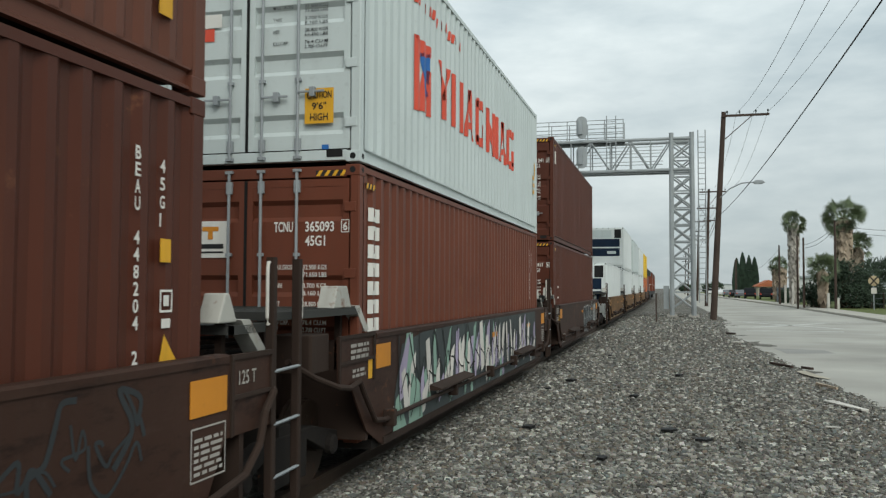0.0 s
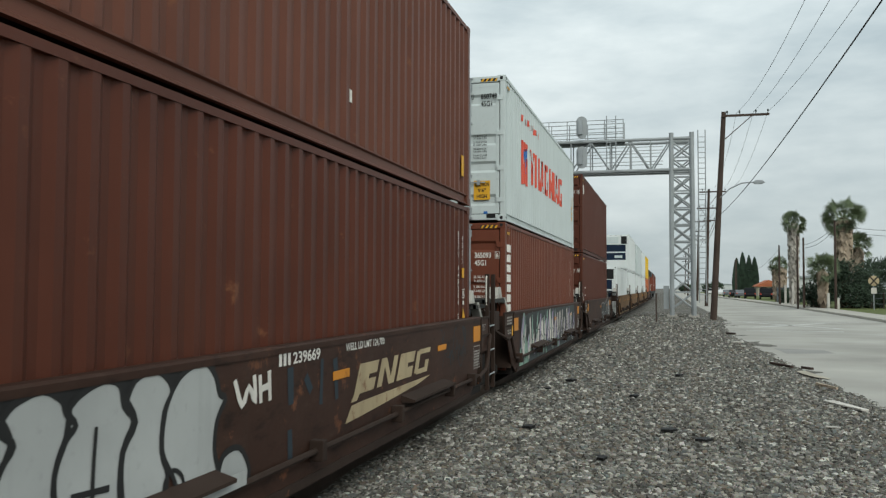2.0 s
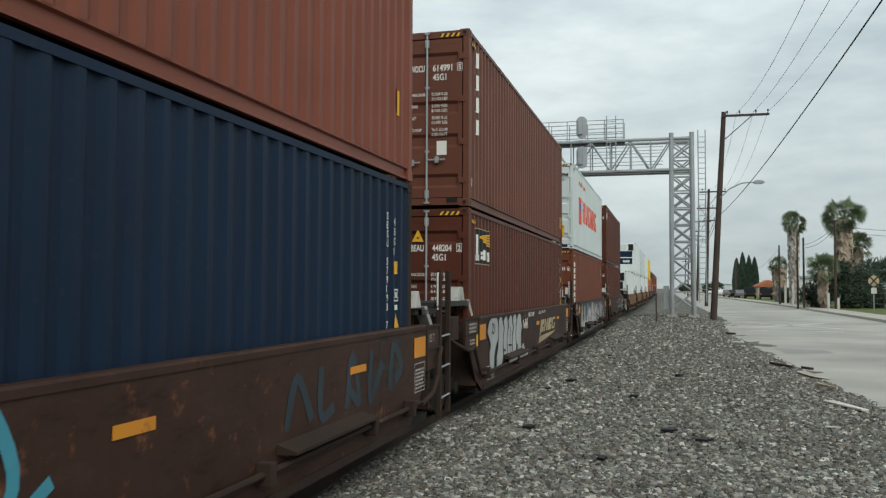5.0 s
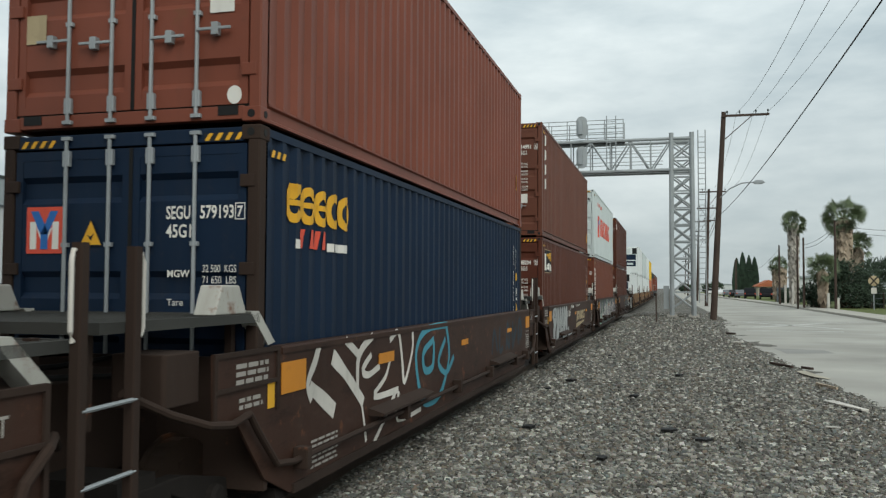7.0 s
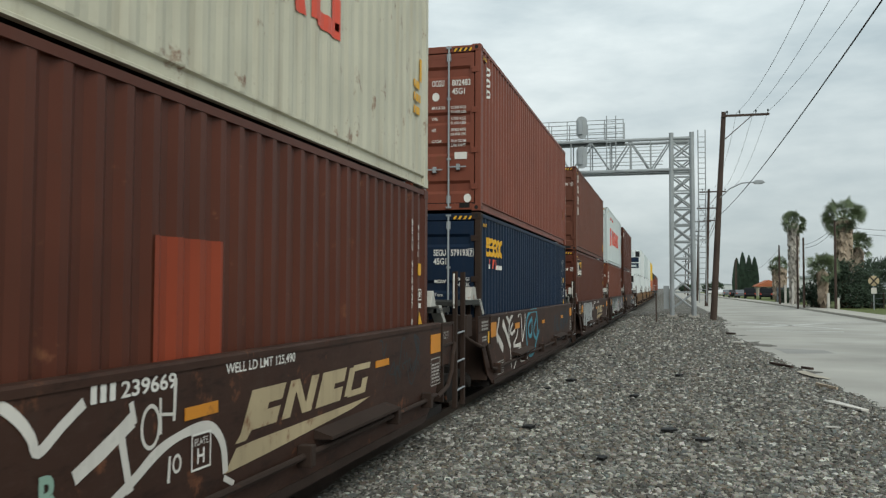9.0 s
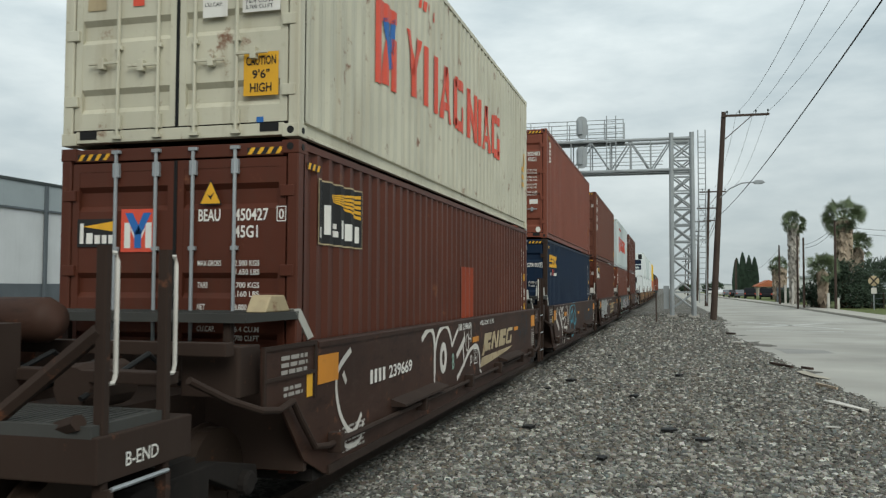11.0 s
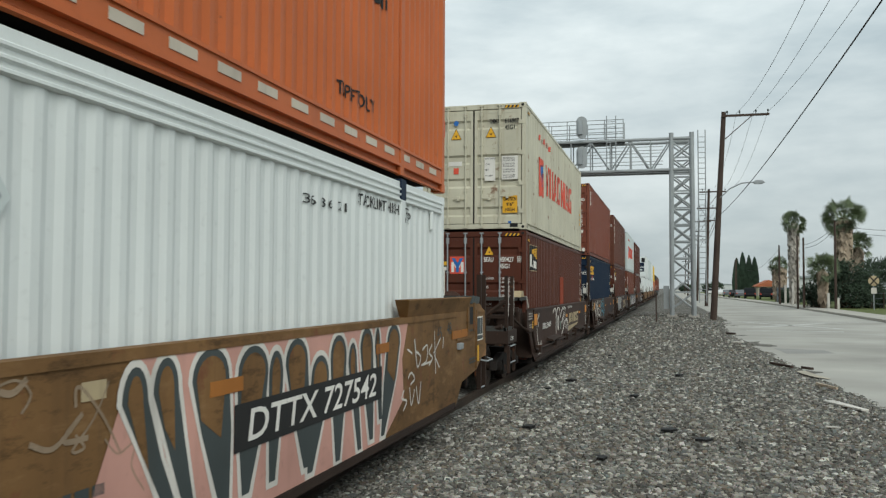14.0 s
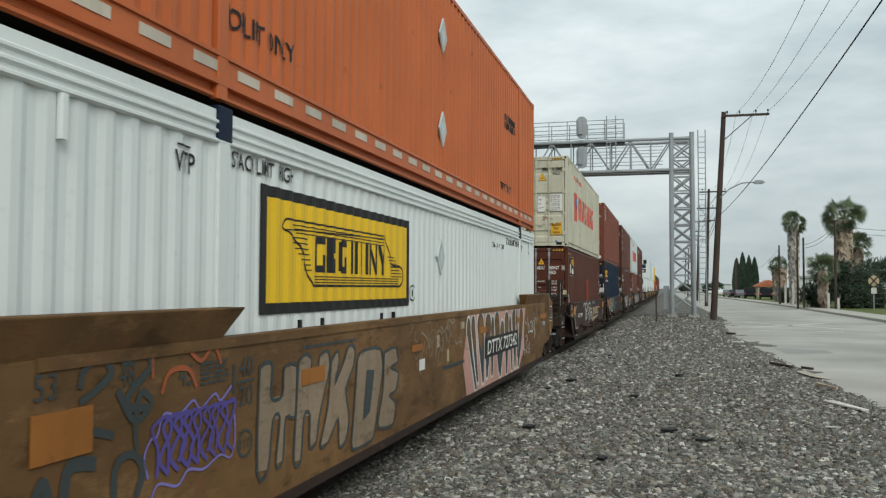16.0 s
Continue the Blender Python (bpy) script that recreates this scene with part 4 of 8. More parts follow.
def guide(car, x, y0, y1, z, sgn=1, hh=0.22, mat=None):
    """A white-painted container guide with a sloping brace down to the well."""
    m = 0.12 * sgn
    g = part("container_guide", Shape().prism([(y0, z), (y1, z), (y1 - 0.12, z + hh), (y0 + 0.1, z + hh)], "x", x - 0.2, x - 0.02), mat or GUIDE_WHITE, car, "white-painted sloping container guide, scuffed", 0.012)
    part("brace", Shape().prism([((y1 if sgn > 0 else y0) - 0.02, z + 0.02), ((y1 if sgn > 0 else y0) + m, z + 0.02), ((y1 if sgn > 0 else y0) + 3.4 * m, z - 0.24), ((y1 if sgn > 0 else y0) + 2.4 * m, z - 0.26)], "x", x - 0.12, x + 0.02), GUIDE_WHITE, g)


WELL_AHEAD = 0.24   # the well car's mark lies ahead of its boxes' rear


def painted(car, job, *rest):
    """Paint work whose places are told from the box's rear."""
    before = set(car.children)
    job(car, *rest)
    for ob in car.children:
        if ob not in before:
            ob.location.y -= WELL_AHEAD


def well_unit(label, y, rear="joint", front="joint", mat=WELL_BROWN, half=1.37, top=1.27, bottom=0.1, ledge=True, turning=True):
    """One unit of an articulated double-stack car for forty-foot boxes."""
    car = on_train(thing("well_car", label, "railway car", "well cars of the train"), y + WELL_AHEAD)
    for sx in (1, -1):
        x0, x1 = sorted((sx * (half - 0.02), sx * half))
        pts = [(-1.16, top + 0.02), (-1.14, 0.82), (-0.8, 0.76), (-0.39, 0.3), (0.05, bottom), (11.35, bottom), (11.8, 0.34), (12.02, 0.7), (12.7, 0.7), (12.72, top), (12.06, top), (-0.16, top)]
        s = Shape().prism(pts, "x", x0, x1)
        plate = part("side_plate", s, mat, car)
        a, b = sorted((sx * (half - 0.1), sx * (half + 0.012)))
        part("top_chord", Shape().prism([(a, top - 0.05), (b, top - 0.05), (b, top - 0.005), (b - 0.02 * sx, top + 0.012), (a, top + 0.012)], "y", -0.12, 12.04), mat, plate)
        part("side_sill", Shape().box(*sorted((sx * (half - 0.16), sx * (half + 0.02))), 0.1, 11.3, bottom - 0.02, bottom + 0.06), WELL_DARK, plate)
        # raised rims of the end panels
        for u0, u1, v0, v1 in ((-1.16, -0.18, 0.8, top + 0.02), (12.08, 12.72, 0.7, top)):
            xr0, xr1 = sorted((sx * half, sx * (half + 0.018)))
            fr = Shape().box(xr0, xr1, u0, u1, v1 - 0.035, v1).box(xr0, xr1, u0, u0 + 0.035, v0, v1 - 0.035).box(xr0, xr1, u1 - 0.035, u1, v0, v1 - 0.035)
            fr.box(xr0, xr1, u0 + 0.035, u1 - 0.035, (v0 + v1) / 2 - 0.03, (v0 + v1) / 2)
            part("panel_rim", fr, WELL_DARK, plate)
        # brake pipe, brackets and a running ledge along the bottom edge
        xo = sx * (half + 0.06)
        part("brake_pipe", Shape().tube([(xo - 0.2 * sx, -1.95, 1.12), (xo - 0.1 * sx, -1.6, 0.95), (xo, -1.3, 0.84), (xo, -1.0, 0.8), (xo, -0.75, 0.84), (xo, -0.62, 0.7), (xo, -0.3, 0.4), (xo, 0.0, 0.36), (xo, 11.1, 0.36), (xo, 11.6, 0.38)], 0.028, 8), WELL_DARK, car)
        for k in (0.16, 2.9, 5.4, 7.6, 9.9, 11.2):
            part("bracket", Shape().box(*sorted((sx * half, sx * (half + 0.13))), k - 0.05, k + 0.05, 0.27, 0.45), WELL_DARK, plate, bevel=0.01)
        if ledge:
            for k in (1.9, 7.9):
                part("step_ledge", Shape().prism([(half * sx, 0.52), (sx * (half + 0.17), 0.47), (sx * (half + 0.17), 0.445), (half * sx, 0.44)], "y", k, k + 1.9), WELL_DARK, plate)
    part("well_floor", Shape().box(-half + 0.05, half - 0.05, -0.1, 12.3, 0.06, 0.165), UNDER, car)
    for k in (-0.36, 12.26):
        part("bulkhead", Shape().box(-half + 0.02, half - 0.02, k, k + 0.06, 0.2, 1.2), WELL_DARK, car)
    ends = []
    if rear == "joint":
        ends.append((-1, -0.2))
    if front == "joint":
        ends.append((1, 12.4))
    for e, k in ends:
        # end platform: deck plate, centre sill, brake box, posts and rungs
        y0, y1 = (k - 1.95, k) if e < 0 else (k, k + 0.72)
        deck("end_deck", car, -1.1, 1.22, y0, y1, 1.54 if e < 0 else 1.46)
        part("centre_sill", Shape().box(-0.42, 0.42, y0, y1, 0.42, 1.1), WELL_DARK, car)
        for xs, yy in ((1.0, y0 + 0.1), (1.0, y1 - 0.16), (-1.06, y1 - 0.16)):
            part("deck_stanchion", Shape().box(xs, xs + 0.06, yy, yy + 0.06, 0.9, 1.47), WELL_DARK, car)
        if e < 0:
            for yp in (-2.0, -2.47):
                post = part("post", Shape().box(1.3, 1.37, yp - 0.035, yp + 0.035, 0.02, 1.98, 0.008), WELL_DARK, car)
                handhold(post, 1.33, yp, 1.46, 1.94, 0.1 if yp > -2.2 else -0.06, "y")
            for zz in (0.28, 0.69, 1.1):
                part("rung", Shape().tube([(1.36, -2.47, zz - 0.01), (1.36, -2.0, zz)], 0.014, 6), STEEL, car)
        if e < 0:
            guide(car, 1.2, -0.82, -0.34, 1.54)
            guide(car, -0.9, -1.04, -0.32, 1.54)
            part("valve_box", Shape().box(0.9, 1.3, -1.62, -1.2, 0.98, 1.32, 0.02), WELL_DARK, car, "", 0.01)
        else:
            guide(car, 1.2, 12.24, 12.52, 1.48, 1)
            part("hose", Shape().tube([(1.43, 11.7, 0.34), (1.43, 12.2, 0.42), (1.43, 12.42, 0.6), (1.42, 12.52, 0.82), (1.4, 12.7, 0.95), (1.3, 12.85, 0.98), (1.2, 13.0, 0.9)], 0.03, 8), WELL_DARK, car)
        for i in range(4):
            part("air_hose", Shape().tube([(-0.9 + i * 0.5, y0, 1.2), (-0.85 + i * 0.5, (y0 + y1) / 2, 1.28 - 0.05 * i), (-0.9 + i * 0.5, y1, 1.2)], 0.022, 6), BLACK, car)
    if rear == "joint":
        truck(car, -1.52, turning)
    if rear == "joint" or rear == "b_end":
        stencil(car, half)
    return car


def stencil(car, half, label_c=None):
    """Side markings that every unit carries: amber reflectors, a yellow tag and unreadable stencils."""
    x = half + 0.004
    plates([(-0.13, 0.9, 0.46, 0.25), (11.56, 0.9, 0.46, 0.24), (9.46, 0.91, 0.42, 0.07), (5.86, 0.9, 0.4, 0.08)] + [(2.26, 0.94, 0.5, 0.1)] * (label_c is not None), "reflector", AMBER, car, x + 0.004, "amber reflector plate")
    Flat().rect(-0.36, 0.82, 0.12, 0.2).side("tag", YELLOW, car, x)
    f = Flat()
    bars(f, -0.85, 1.05, 0.5, 0.17, 3, 2, 0.4), bars(f, -0.8, 0.87, 0.36, 0.1, 2, 7, 0.4), bars(f, 0.46, 0.2, 0.6, 0.26, 6, 6, 0.5)
    f.text("125 T", 12.2, 1.05, 0.1, 0.26, 0.01)
    bars(f, 11.62, 0.52, 0.36, 0.26, 6, 9, 0.45)
    for u0, v0, w0, h0 in ((11.58, 0.48, 0.44, 0.012), (11.58, 0.82, 0.44, 0.012), (11.58, 0.49, 0.012, 0.33), (12.008, 0.49, 0.012, 0.33)):
        f.rect(u0, v0, w0, h0)
    f.side("stencil_writing", FADED, car, x)


def bnsf_side(car, half, number, u=6.63, limit="124,700"):
    """Faded cream slanted blocks over a swoosh, and the car's number and load limit."""
    x = half + 0.005
    for k, n in enumerate("snsc"):
        word_blocks(n, u + k * 0.66, 0.7, 0.29, 0.57, 0.0, 0.17).side("company_shape", CREAM_LOGO, car, x, label="faded cream slanted shape")
    Flat().poly([(u - 0.08, 0.64), (u, 0.7), (u + 0.16, 0.7), (u + 0.08, 0.64)]).poly([(u - 0.22, 0.46), (u - 0.06, 0.61), (u + 0.2, 0.62), (u + 2.7, 0.64), (u + 2.2, 0.58), (u + 0.5, 0.49)]).side("swoosh", CREAM_LOGO, car, x, label="faded cream swoosh")
    f = Flat().text("WELL LD LMT " + limit, u - 0.22, 1.13, 0.085, 1.12, 0.015)
    f.text(number, u - 1.38, 1.12, 0.1, 0.55, 0.02).rect(u - 1.64, 1.12, 0.05, 0.1).rect(u - 1.56, 1.12, 0.05, 0.1).rect(u - 1.48, 1.12, 0.05, 0.1).side("stencil_writing", WHITE, car, x)


def graffiti_a(car, half):
    """A long mural: mint and lavender shards with dark outlines, drips to the bottom edge."""
    rng = random.Random(5)
    x = half + 0.006
    Flat().poly([(0.42, 0.12), (0.5, 0.55), (0.75, 1.1), (1.6, 1.2), (5.6, 1.24), (10.6, 1.24), (10.75, 0.6), (10.6, 0.12)]).side("mural_ground", SLATE, car, x)
    layers = [(MINT, 26), (LAVENDER, 24), (CHALK, 26)]
    for k, (mat, n) in enumerate(layers):
        f = Flat()
        for i in range(n):
            u = 0.55 + 9.9 * (i + rng.random() * 0.8) / n
            if (mat is MINT) and u > 6.6 or (mat is LAVENDER) and u < 4.0 and i % 2:
                continue
            w, hh, b = rng.uniform(0.1, 0.26), rng.uniform(0.35, 0.95), rng.uniform(0.14, 0.5)
            s = rng.uniform(-0.25, 0.25)
            t = min(1.22, b + hh)
            f.poly([(u, b), (u + w, b + rng.uniform(0, 0.12)), (u + w * 1.1 + s, t), (u + w * 0.3 + s, t - rng.uniform(0, 0.15)), (u + s * 0.2 - 0.03, (b + t) / 2)])
        f.side("mural_paint", mat, car, x + 0.002 * (k + 1))
    f = Flat()
    for i in range(26):
        u = 0.7 + i * 0.38
        f.stroke([(u, 0.15 + rng.random() * 0.2), (u + rng.uniform(-0.1, 0.25), 0.6), (u + rng.uniform(-0.15, 0.3), 1.2)], 0.035)
        f.stroke([(u, 0.5 + rng.random() * 0.3), (u + 0.2, 0.9 - rng.random() * 0.4), (u + 0.35, 0.6)], 0.03)
    f.side("mural_outline", BLACK_INK, car, x + 0.009)
    Flat().poly([(0.42, 0.12), (0.52, 0.5), (0.62, 0.55), (0.95, 0.12)]).poly([(1.0, 0.12), (1.1, 0.75), (1.45, 0.6), (1.6, 0.12)]).side("mural_foot", MINT, car, x + 0.0075)


def bubbles(car, x, u, z0, z1, widths, fill, line, seed, lean=0.0):
    """Bloated letter-like bodies with a dark outline and inner cuts."""
    rng = random.Random(seed)
    fl, li = Flat(), Flat()
    for w in widths:
        m, hh = u + w / 2, (z1 - z0) / 2
        pts = []
        for i in range(26):
            a = 2 * math.pi * i / 26
            ca, sa = math.cos(a), math.sin(a)
            r = (abs(ca) ** 3 + abs(sa) ** 3) ** (-1 / 3) * (1 + 0.28 * noise.noise((ca * 1.6, sa * 1.6, seed + u * 3)))
            pts.append((m + w * 0.52 * r * ca + lean * hh * sa, (z0 + z1) / 2 + hh * r * sa * 0.95))
        fl.poly(pts)
        li.stroke(pts + pts[:1], 0.045, 2)
        for k in range(2):
            v = m + (k - 0.5) * w * 0.35
            li.stroke([(v, z0 + hh * (0.3 + rng.random() * 0.3)), (v + rng.uniform(-0.06, 0.06), z0 + hh * (1.2 + 0.5 * rng.random()))], 0.05, 3)
        li.stroke([(m - w * 0.2, z0 + hh), (m + w * 0.2, z0 + hh * rng.uniform(0.9, 1.1))], 0.035, 3)
        u += w * 1.02
    fl.side("graffiti_fill", fill, car, x)
    li.side("graffiti_outline", line, car, x + 0.003)


def arches(car, x, u0, u1, z0, z1):
    """A pink ground with tall round-topped shapes, each edged in slate and white. shapes: (middle, width, top, foot, drift)."""
    Flat().poly([(u0, z0), (u0 - 0.25, z0 + 0.5), (u0 + 0.1, z1), (u1 + 0.1, z1), (u1 - 0.12, z1 - 0.42), (u1 - 0.05, z0 + 0.35), (u1 - 0.75, z0)]).side("mural_ground", PINK, car, x)
    shapes = ((8.85, 0.24, 1.3, 0.2, 0.5), (9.15, 0.26, 1.33, 0.3, 0.3), (9.66, 0.46, 1.35, 0.25, 0.2), (10.24, 0.46, 1.33, 0.3, -0.1), (10.6, 0.24, 1.27, 0.3, -0.05), (10.97, 0.42, 1.34, 0.28, 0.2),
              (11.44, 0.38, 1.17, 0.22, -0.2), (11.85, 0.38, 1.32, 0.2, 0.0), (12.2, 0.22, 1.23, 0.2, 0.2), (12.58, 0.36, 1.35, 0.24, 0.15), (12.9, 0.16, 1.34, 0.4, 0.1), (13.42, 0.44, 1.35, 0.22, -0.35))
    sets = [Flat(), Flat(), Flat()]
    for m, w, top, foot, drift in shapes:
        for f, grow in zip(sets, (0.045, 0.0, -0.05)):
            a = w / 2 + grow
            if a <= 0.02:
                continue
            pts = [(m + a * math.cos(b), top - 0.2 + (0.2 + grow) * math.sin(b)) for b in [math.pi * k / 10 for k in range(11)]]
            mid = (top + foot) / 2
            if grow < -0.01:
                f.poly(pts + [(m - a * 0.9 + drift * 0.2, mid + 0.1), (m + a * 0.5 + drift * 0.2, mid - 0.05)])
            else:
                f.poly(pts + [(m - a * 0.8 + drift * 0.4, mid), (m - 0.05 - grow + drift, foot - grow), (m + 0.05 + grow + drift, foot - grow), (m + a * 0.9 + drift * 0.3, mid)])
    for f, mat, k in zip(sets, (CHALK, SLATE, WELL_TAN), (0.002, 0.004, 0.006)):
        f.side("mural_paint", mat, car, x + k)


def outlined(car, x, bodies, fill, line, w, label=""):
    """Sprayed bodies, each filled and edged with a dark line."""
    f, li = Flat(), Flat()
    for pts in bodies:
        f.poly(pts)
        li.stroke(pts + pts[:1], w, 3)
    f.side("graffiti_fill", fill, car, x, label=label)
    li.side("graffiti_outline", line, car, x + 0.003)


def graffiti_b(car, half):
    """Six bloated silver bodies with black edges, a white tag after them."""
    x = half + 0.006
    Flat().poly([(0.72, 1.02), (0.8, 1.18), (1.5, 1.25), (4.0, 1.25), (4.1, 1.0), (3.5, 0.95), (1.6, 0.95)]).side("graffiti_ground", BLACK_INK, car, x - 0.002)
    outlined(car, x, [
        [(0.68, 1.0), (0.82, 1.17), (1.05, 1.24), (1.41, 1.25), (1.55, 1.21), (1.62, 1.12), (1.64, 1.0), (1.6, 0.82), (1.42, 0.7), (1.3, 0.55), (1.28, 0.36), (1.05, 0.3), (0.9, 0.42), (0.86, 0.66), (0.95, 0.78)],
        [(1.66, 1.17), (1.75, 1.22), (1.91, 1.24), (2.03, 1.17), (2.13, 1.06), (2.2, 1.0), (2.12, 0.9), (2.07, 0.75), (2.1, 0.5), (1.98, 0.36), (1.5, 0.32), (1.42, 0.5), (1.6, 0.7)],
        [(2.12, 1.13), (2.2, 1.2), (2.38, 1.24), (2.52, 1.18), (2.56, 1.1), (2.63, 1.03), (2.55, 0.96), (2.48, 0.8), (2.48, 0.6), (2.54, 0.42), (2.15, 0.38), (2.12, 0.6), (2.08, 0.82), (2.18, 1.0)],
        [(2.58, 1.13), (2.67, 1.19), (2.85, 1.24), (2.99, 1.2), (3.03, 1.08), (3.12, 0.98), (3.02, 0.82), (3.01, 0.55), (3.08, 0.42), (2.57, 0.4), (2.5, 0.6), (2.48, 0.81), (2.56, 0.98)],
        [(3.05, 1.1), (3.13, 1.21), (3.31, 1.25), (3.45, 1.19), (3.5, 1.1), (3.42, 0.99), (3.4, 0.76), (3.47, 0.59), (3.38, 0.42), (3.1, 0.4), (3.02, 0.6), (3.03, 0.82), (3.14, 0.97)],
        [(3.53, 1.13), (3.64, 1.21), (3.87, 1.25), (4.02, 1.15), (4.08, 1.02), (4.16, 0.98), (4.05, 0.85), (4.02, 0.66), (4.08, 0.48), (4.05, 0.35), (3.7, 0.36), (3.53, 0.58), (3.41, 0.76), (3.44, 0.99)],
        [(4.08, 0.5), (4.15, 0.6), (4.36, 0.61), (4.5, 0.46), (4.48, 0.34), (4.16, 0.34)]], SILVER, BLACK_INK, 0.05, "silver sprayed bloated bodies")
    f = Flat()
    for pts in ([(2.79, 1.0), (2.77, 0.72), (2.77, 0.42)], [(2.6, 0.67), (2.91, 0.65)], [(3.42, 0.47), (3.45, 0.58), (3.53, 0.62), (3.63, 0.56), (3.67, 0.42)], [(2.12, 0.6), (2.3, 0.59)],
                [(1.08, 1.1), (1.15, 1.13), (1.18, 1.08), (1.1, 0.97), (1.22, 0.97)], [(1.3, 1.12), (1.31, 0.97)], [(1.28, 0.4), (1.4, 0.56), (1.5, 0.4)]):
        f.stroke(pts, 0.04, 3)
    f.side("graffiti_line", BLACK_INK, car, x + 0.006)
    plates([(2.2, 0.37, 2.1, 0.1)], "silver_ledge", SILVER, car, half + 0.1, "silver-sprayed step edge")
    f = Flat()
    for pts in ([(4.29, 1.09), (4.4, 0.9), (4.5, 1.02), (4.6, 0.9), (4.58, 1.1)], [(4.67, 1.09), (4.69, 0.88)], [(4.82, 1.11), (4.84, 0.88)], [(4.67, 0.98), (4.84, 1.0)]):
        f.stroke(pts, 0.06, 3)
    f.side("graffiti_tag", CHALK, car, x, label="white sprayed tag")
    f = Flat()
    for pts, w in (([(5.2, 1.1), (5.22, 0.8)], 0.12), ([(5.5, 1.0), (5.62, 0.86)], 0.1), ([(5.85, 1.12), (5.83, 0.72)], 0.08), ([(6.15, 1.1), (6.2, 0.72)], 0.1), ([(5.2, 0.6), (5.22, 0.34)], 0.1)):
        f.stroke(pts, w)
    f.side("graffiti_faded", STEEL_BLUE, car, x - 0.002, label="faded grey-blue sprayed strokes")
    faded_front(car, x)


def faded_front(car, x, u0=9.9, u1=11.5, seed=1, mat=None):
    """Old thin scribbles, nearly gone."""
    rng = random.Random(seed + u0)
    f = Flat()
    for i in range(9):
        u, v = rng.uniform(u0, u1), rng.uniform(0.6, 1.05)
        pts = [(u, v)]
        for k in range(5):
            u, v = u + rng.uniform(-0.12, 0.2), min(1.18, max(0.45, v + rng.uniform(-0.22, 0.22)))
            pts.append((u, v))
        f.stroke(pts, rng.uniform(0.02, 0.05))
    f.side("graffiti_faded", mat or DUSK_BLUE, car, x - 0.003)


def graffiti_c(car, half):
    """Angular white strokes with drips, teal loops after them."""
    x = half + 0.006
    for pts, w in (([(0.86, 1.25), (0.77, 1.11), (0.62, 0.93), (0.7, 0.78)], 0.1), ([(0.66, 0.9), (0.93, 0.77), (1.22, 0.62)], 0.17), ([(1.16, 1.12), (1.49, 0.93), (1.76, 0.75), (1.97, 0.6)], 0.17), ([(1.48, 1.25), (1.82, 1.09)], 0.09),
                   ([(2.24, 1.25), (1.84, 1.08), (1.81, 0.75)], 0.1), ([(1.92, 0.6), (2.0, 0.4), (2.06, 0.2)], 0.06), ([(2.2, 1.06), (1.95, 0.93), (2.11, 0.86), (2.46, 0.92)], 0.08), ([(2.8, 0.95), (2.64, 0.78), (2.29, 0.62), (3.1, 0.6)], 0.075),
                   ([(2.79, 1.17), (3.09, 1.24), (3.24, 0.9), (3.33, 0.66), (3.63, 1.0), (3.63, 1.25)], 0.08), ([(3.0, 0.6), (2.8, 0.44), (2.3, 0.15)], 0.075), ([(3.12, 0.58), (3.07, 0.27), (4.0, 0.26)], 0.07)):
        Flat().stroke(pts, w, 4).side("graffiti_stroke", CHALK, car, x, label="white sprayed stroke")
    plates([(2.42, 0.94, 0.5, 0.11)], "reflector", AMBER, car, x + 0.006, "amber reflector plate")
    for pts in ([(5.27, 1.24), (4.24, 1.22), (3.82, 1.02), (3.83, 0.72), (4.08, 0.36), (4.52, 0.28), (4.99, 0.38), (5.37, 0.8), (5.21, 1.22)], [(4.58, 1.08), (4.11, 0.94), (4.17, 0.72), (4.53, 0.74), (4.58, 1.05)], [(5.16, 1.05), (4.81, 0.77), (5.22, 0.59), (5.63, 0.78)]):
        Flat().stroke(pts, 0.1, 5).side("graffiti_stroke", TEAL, car, x, label="teal sprayed loop")
    for pts in ([(8.3, 0.6), (8.5, 1.0), (8.8, 0.62)], [(9.0, 1.05), (9.0, 0.62), (9.3, 0.66)], [(9.6, 0.6), (9.75, 1.08), (9.95, 0.62), (9.65, 0.8)], [(10.3, 1.1), (10.25, 0.6), (10.65, 0.95)], [(10.9, 0.62), (11.0, 1.1), (11.3, 0.85), (11.05, 0.72)]):
        Flat().stroke(pts, 0.13, 5).side("graffiti_stroke", STEEL_BLUE, car, x - 0.002, label="faded grey-blue sprayed stroke")
    faded_front(car, x)


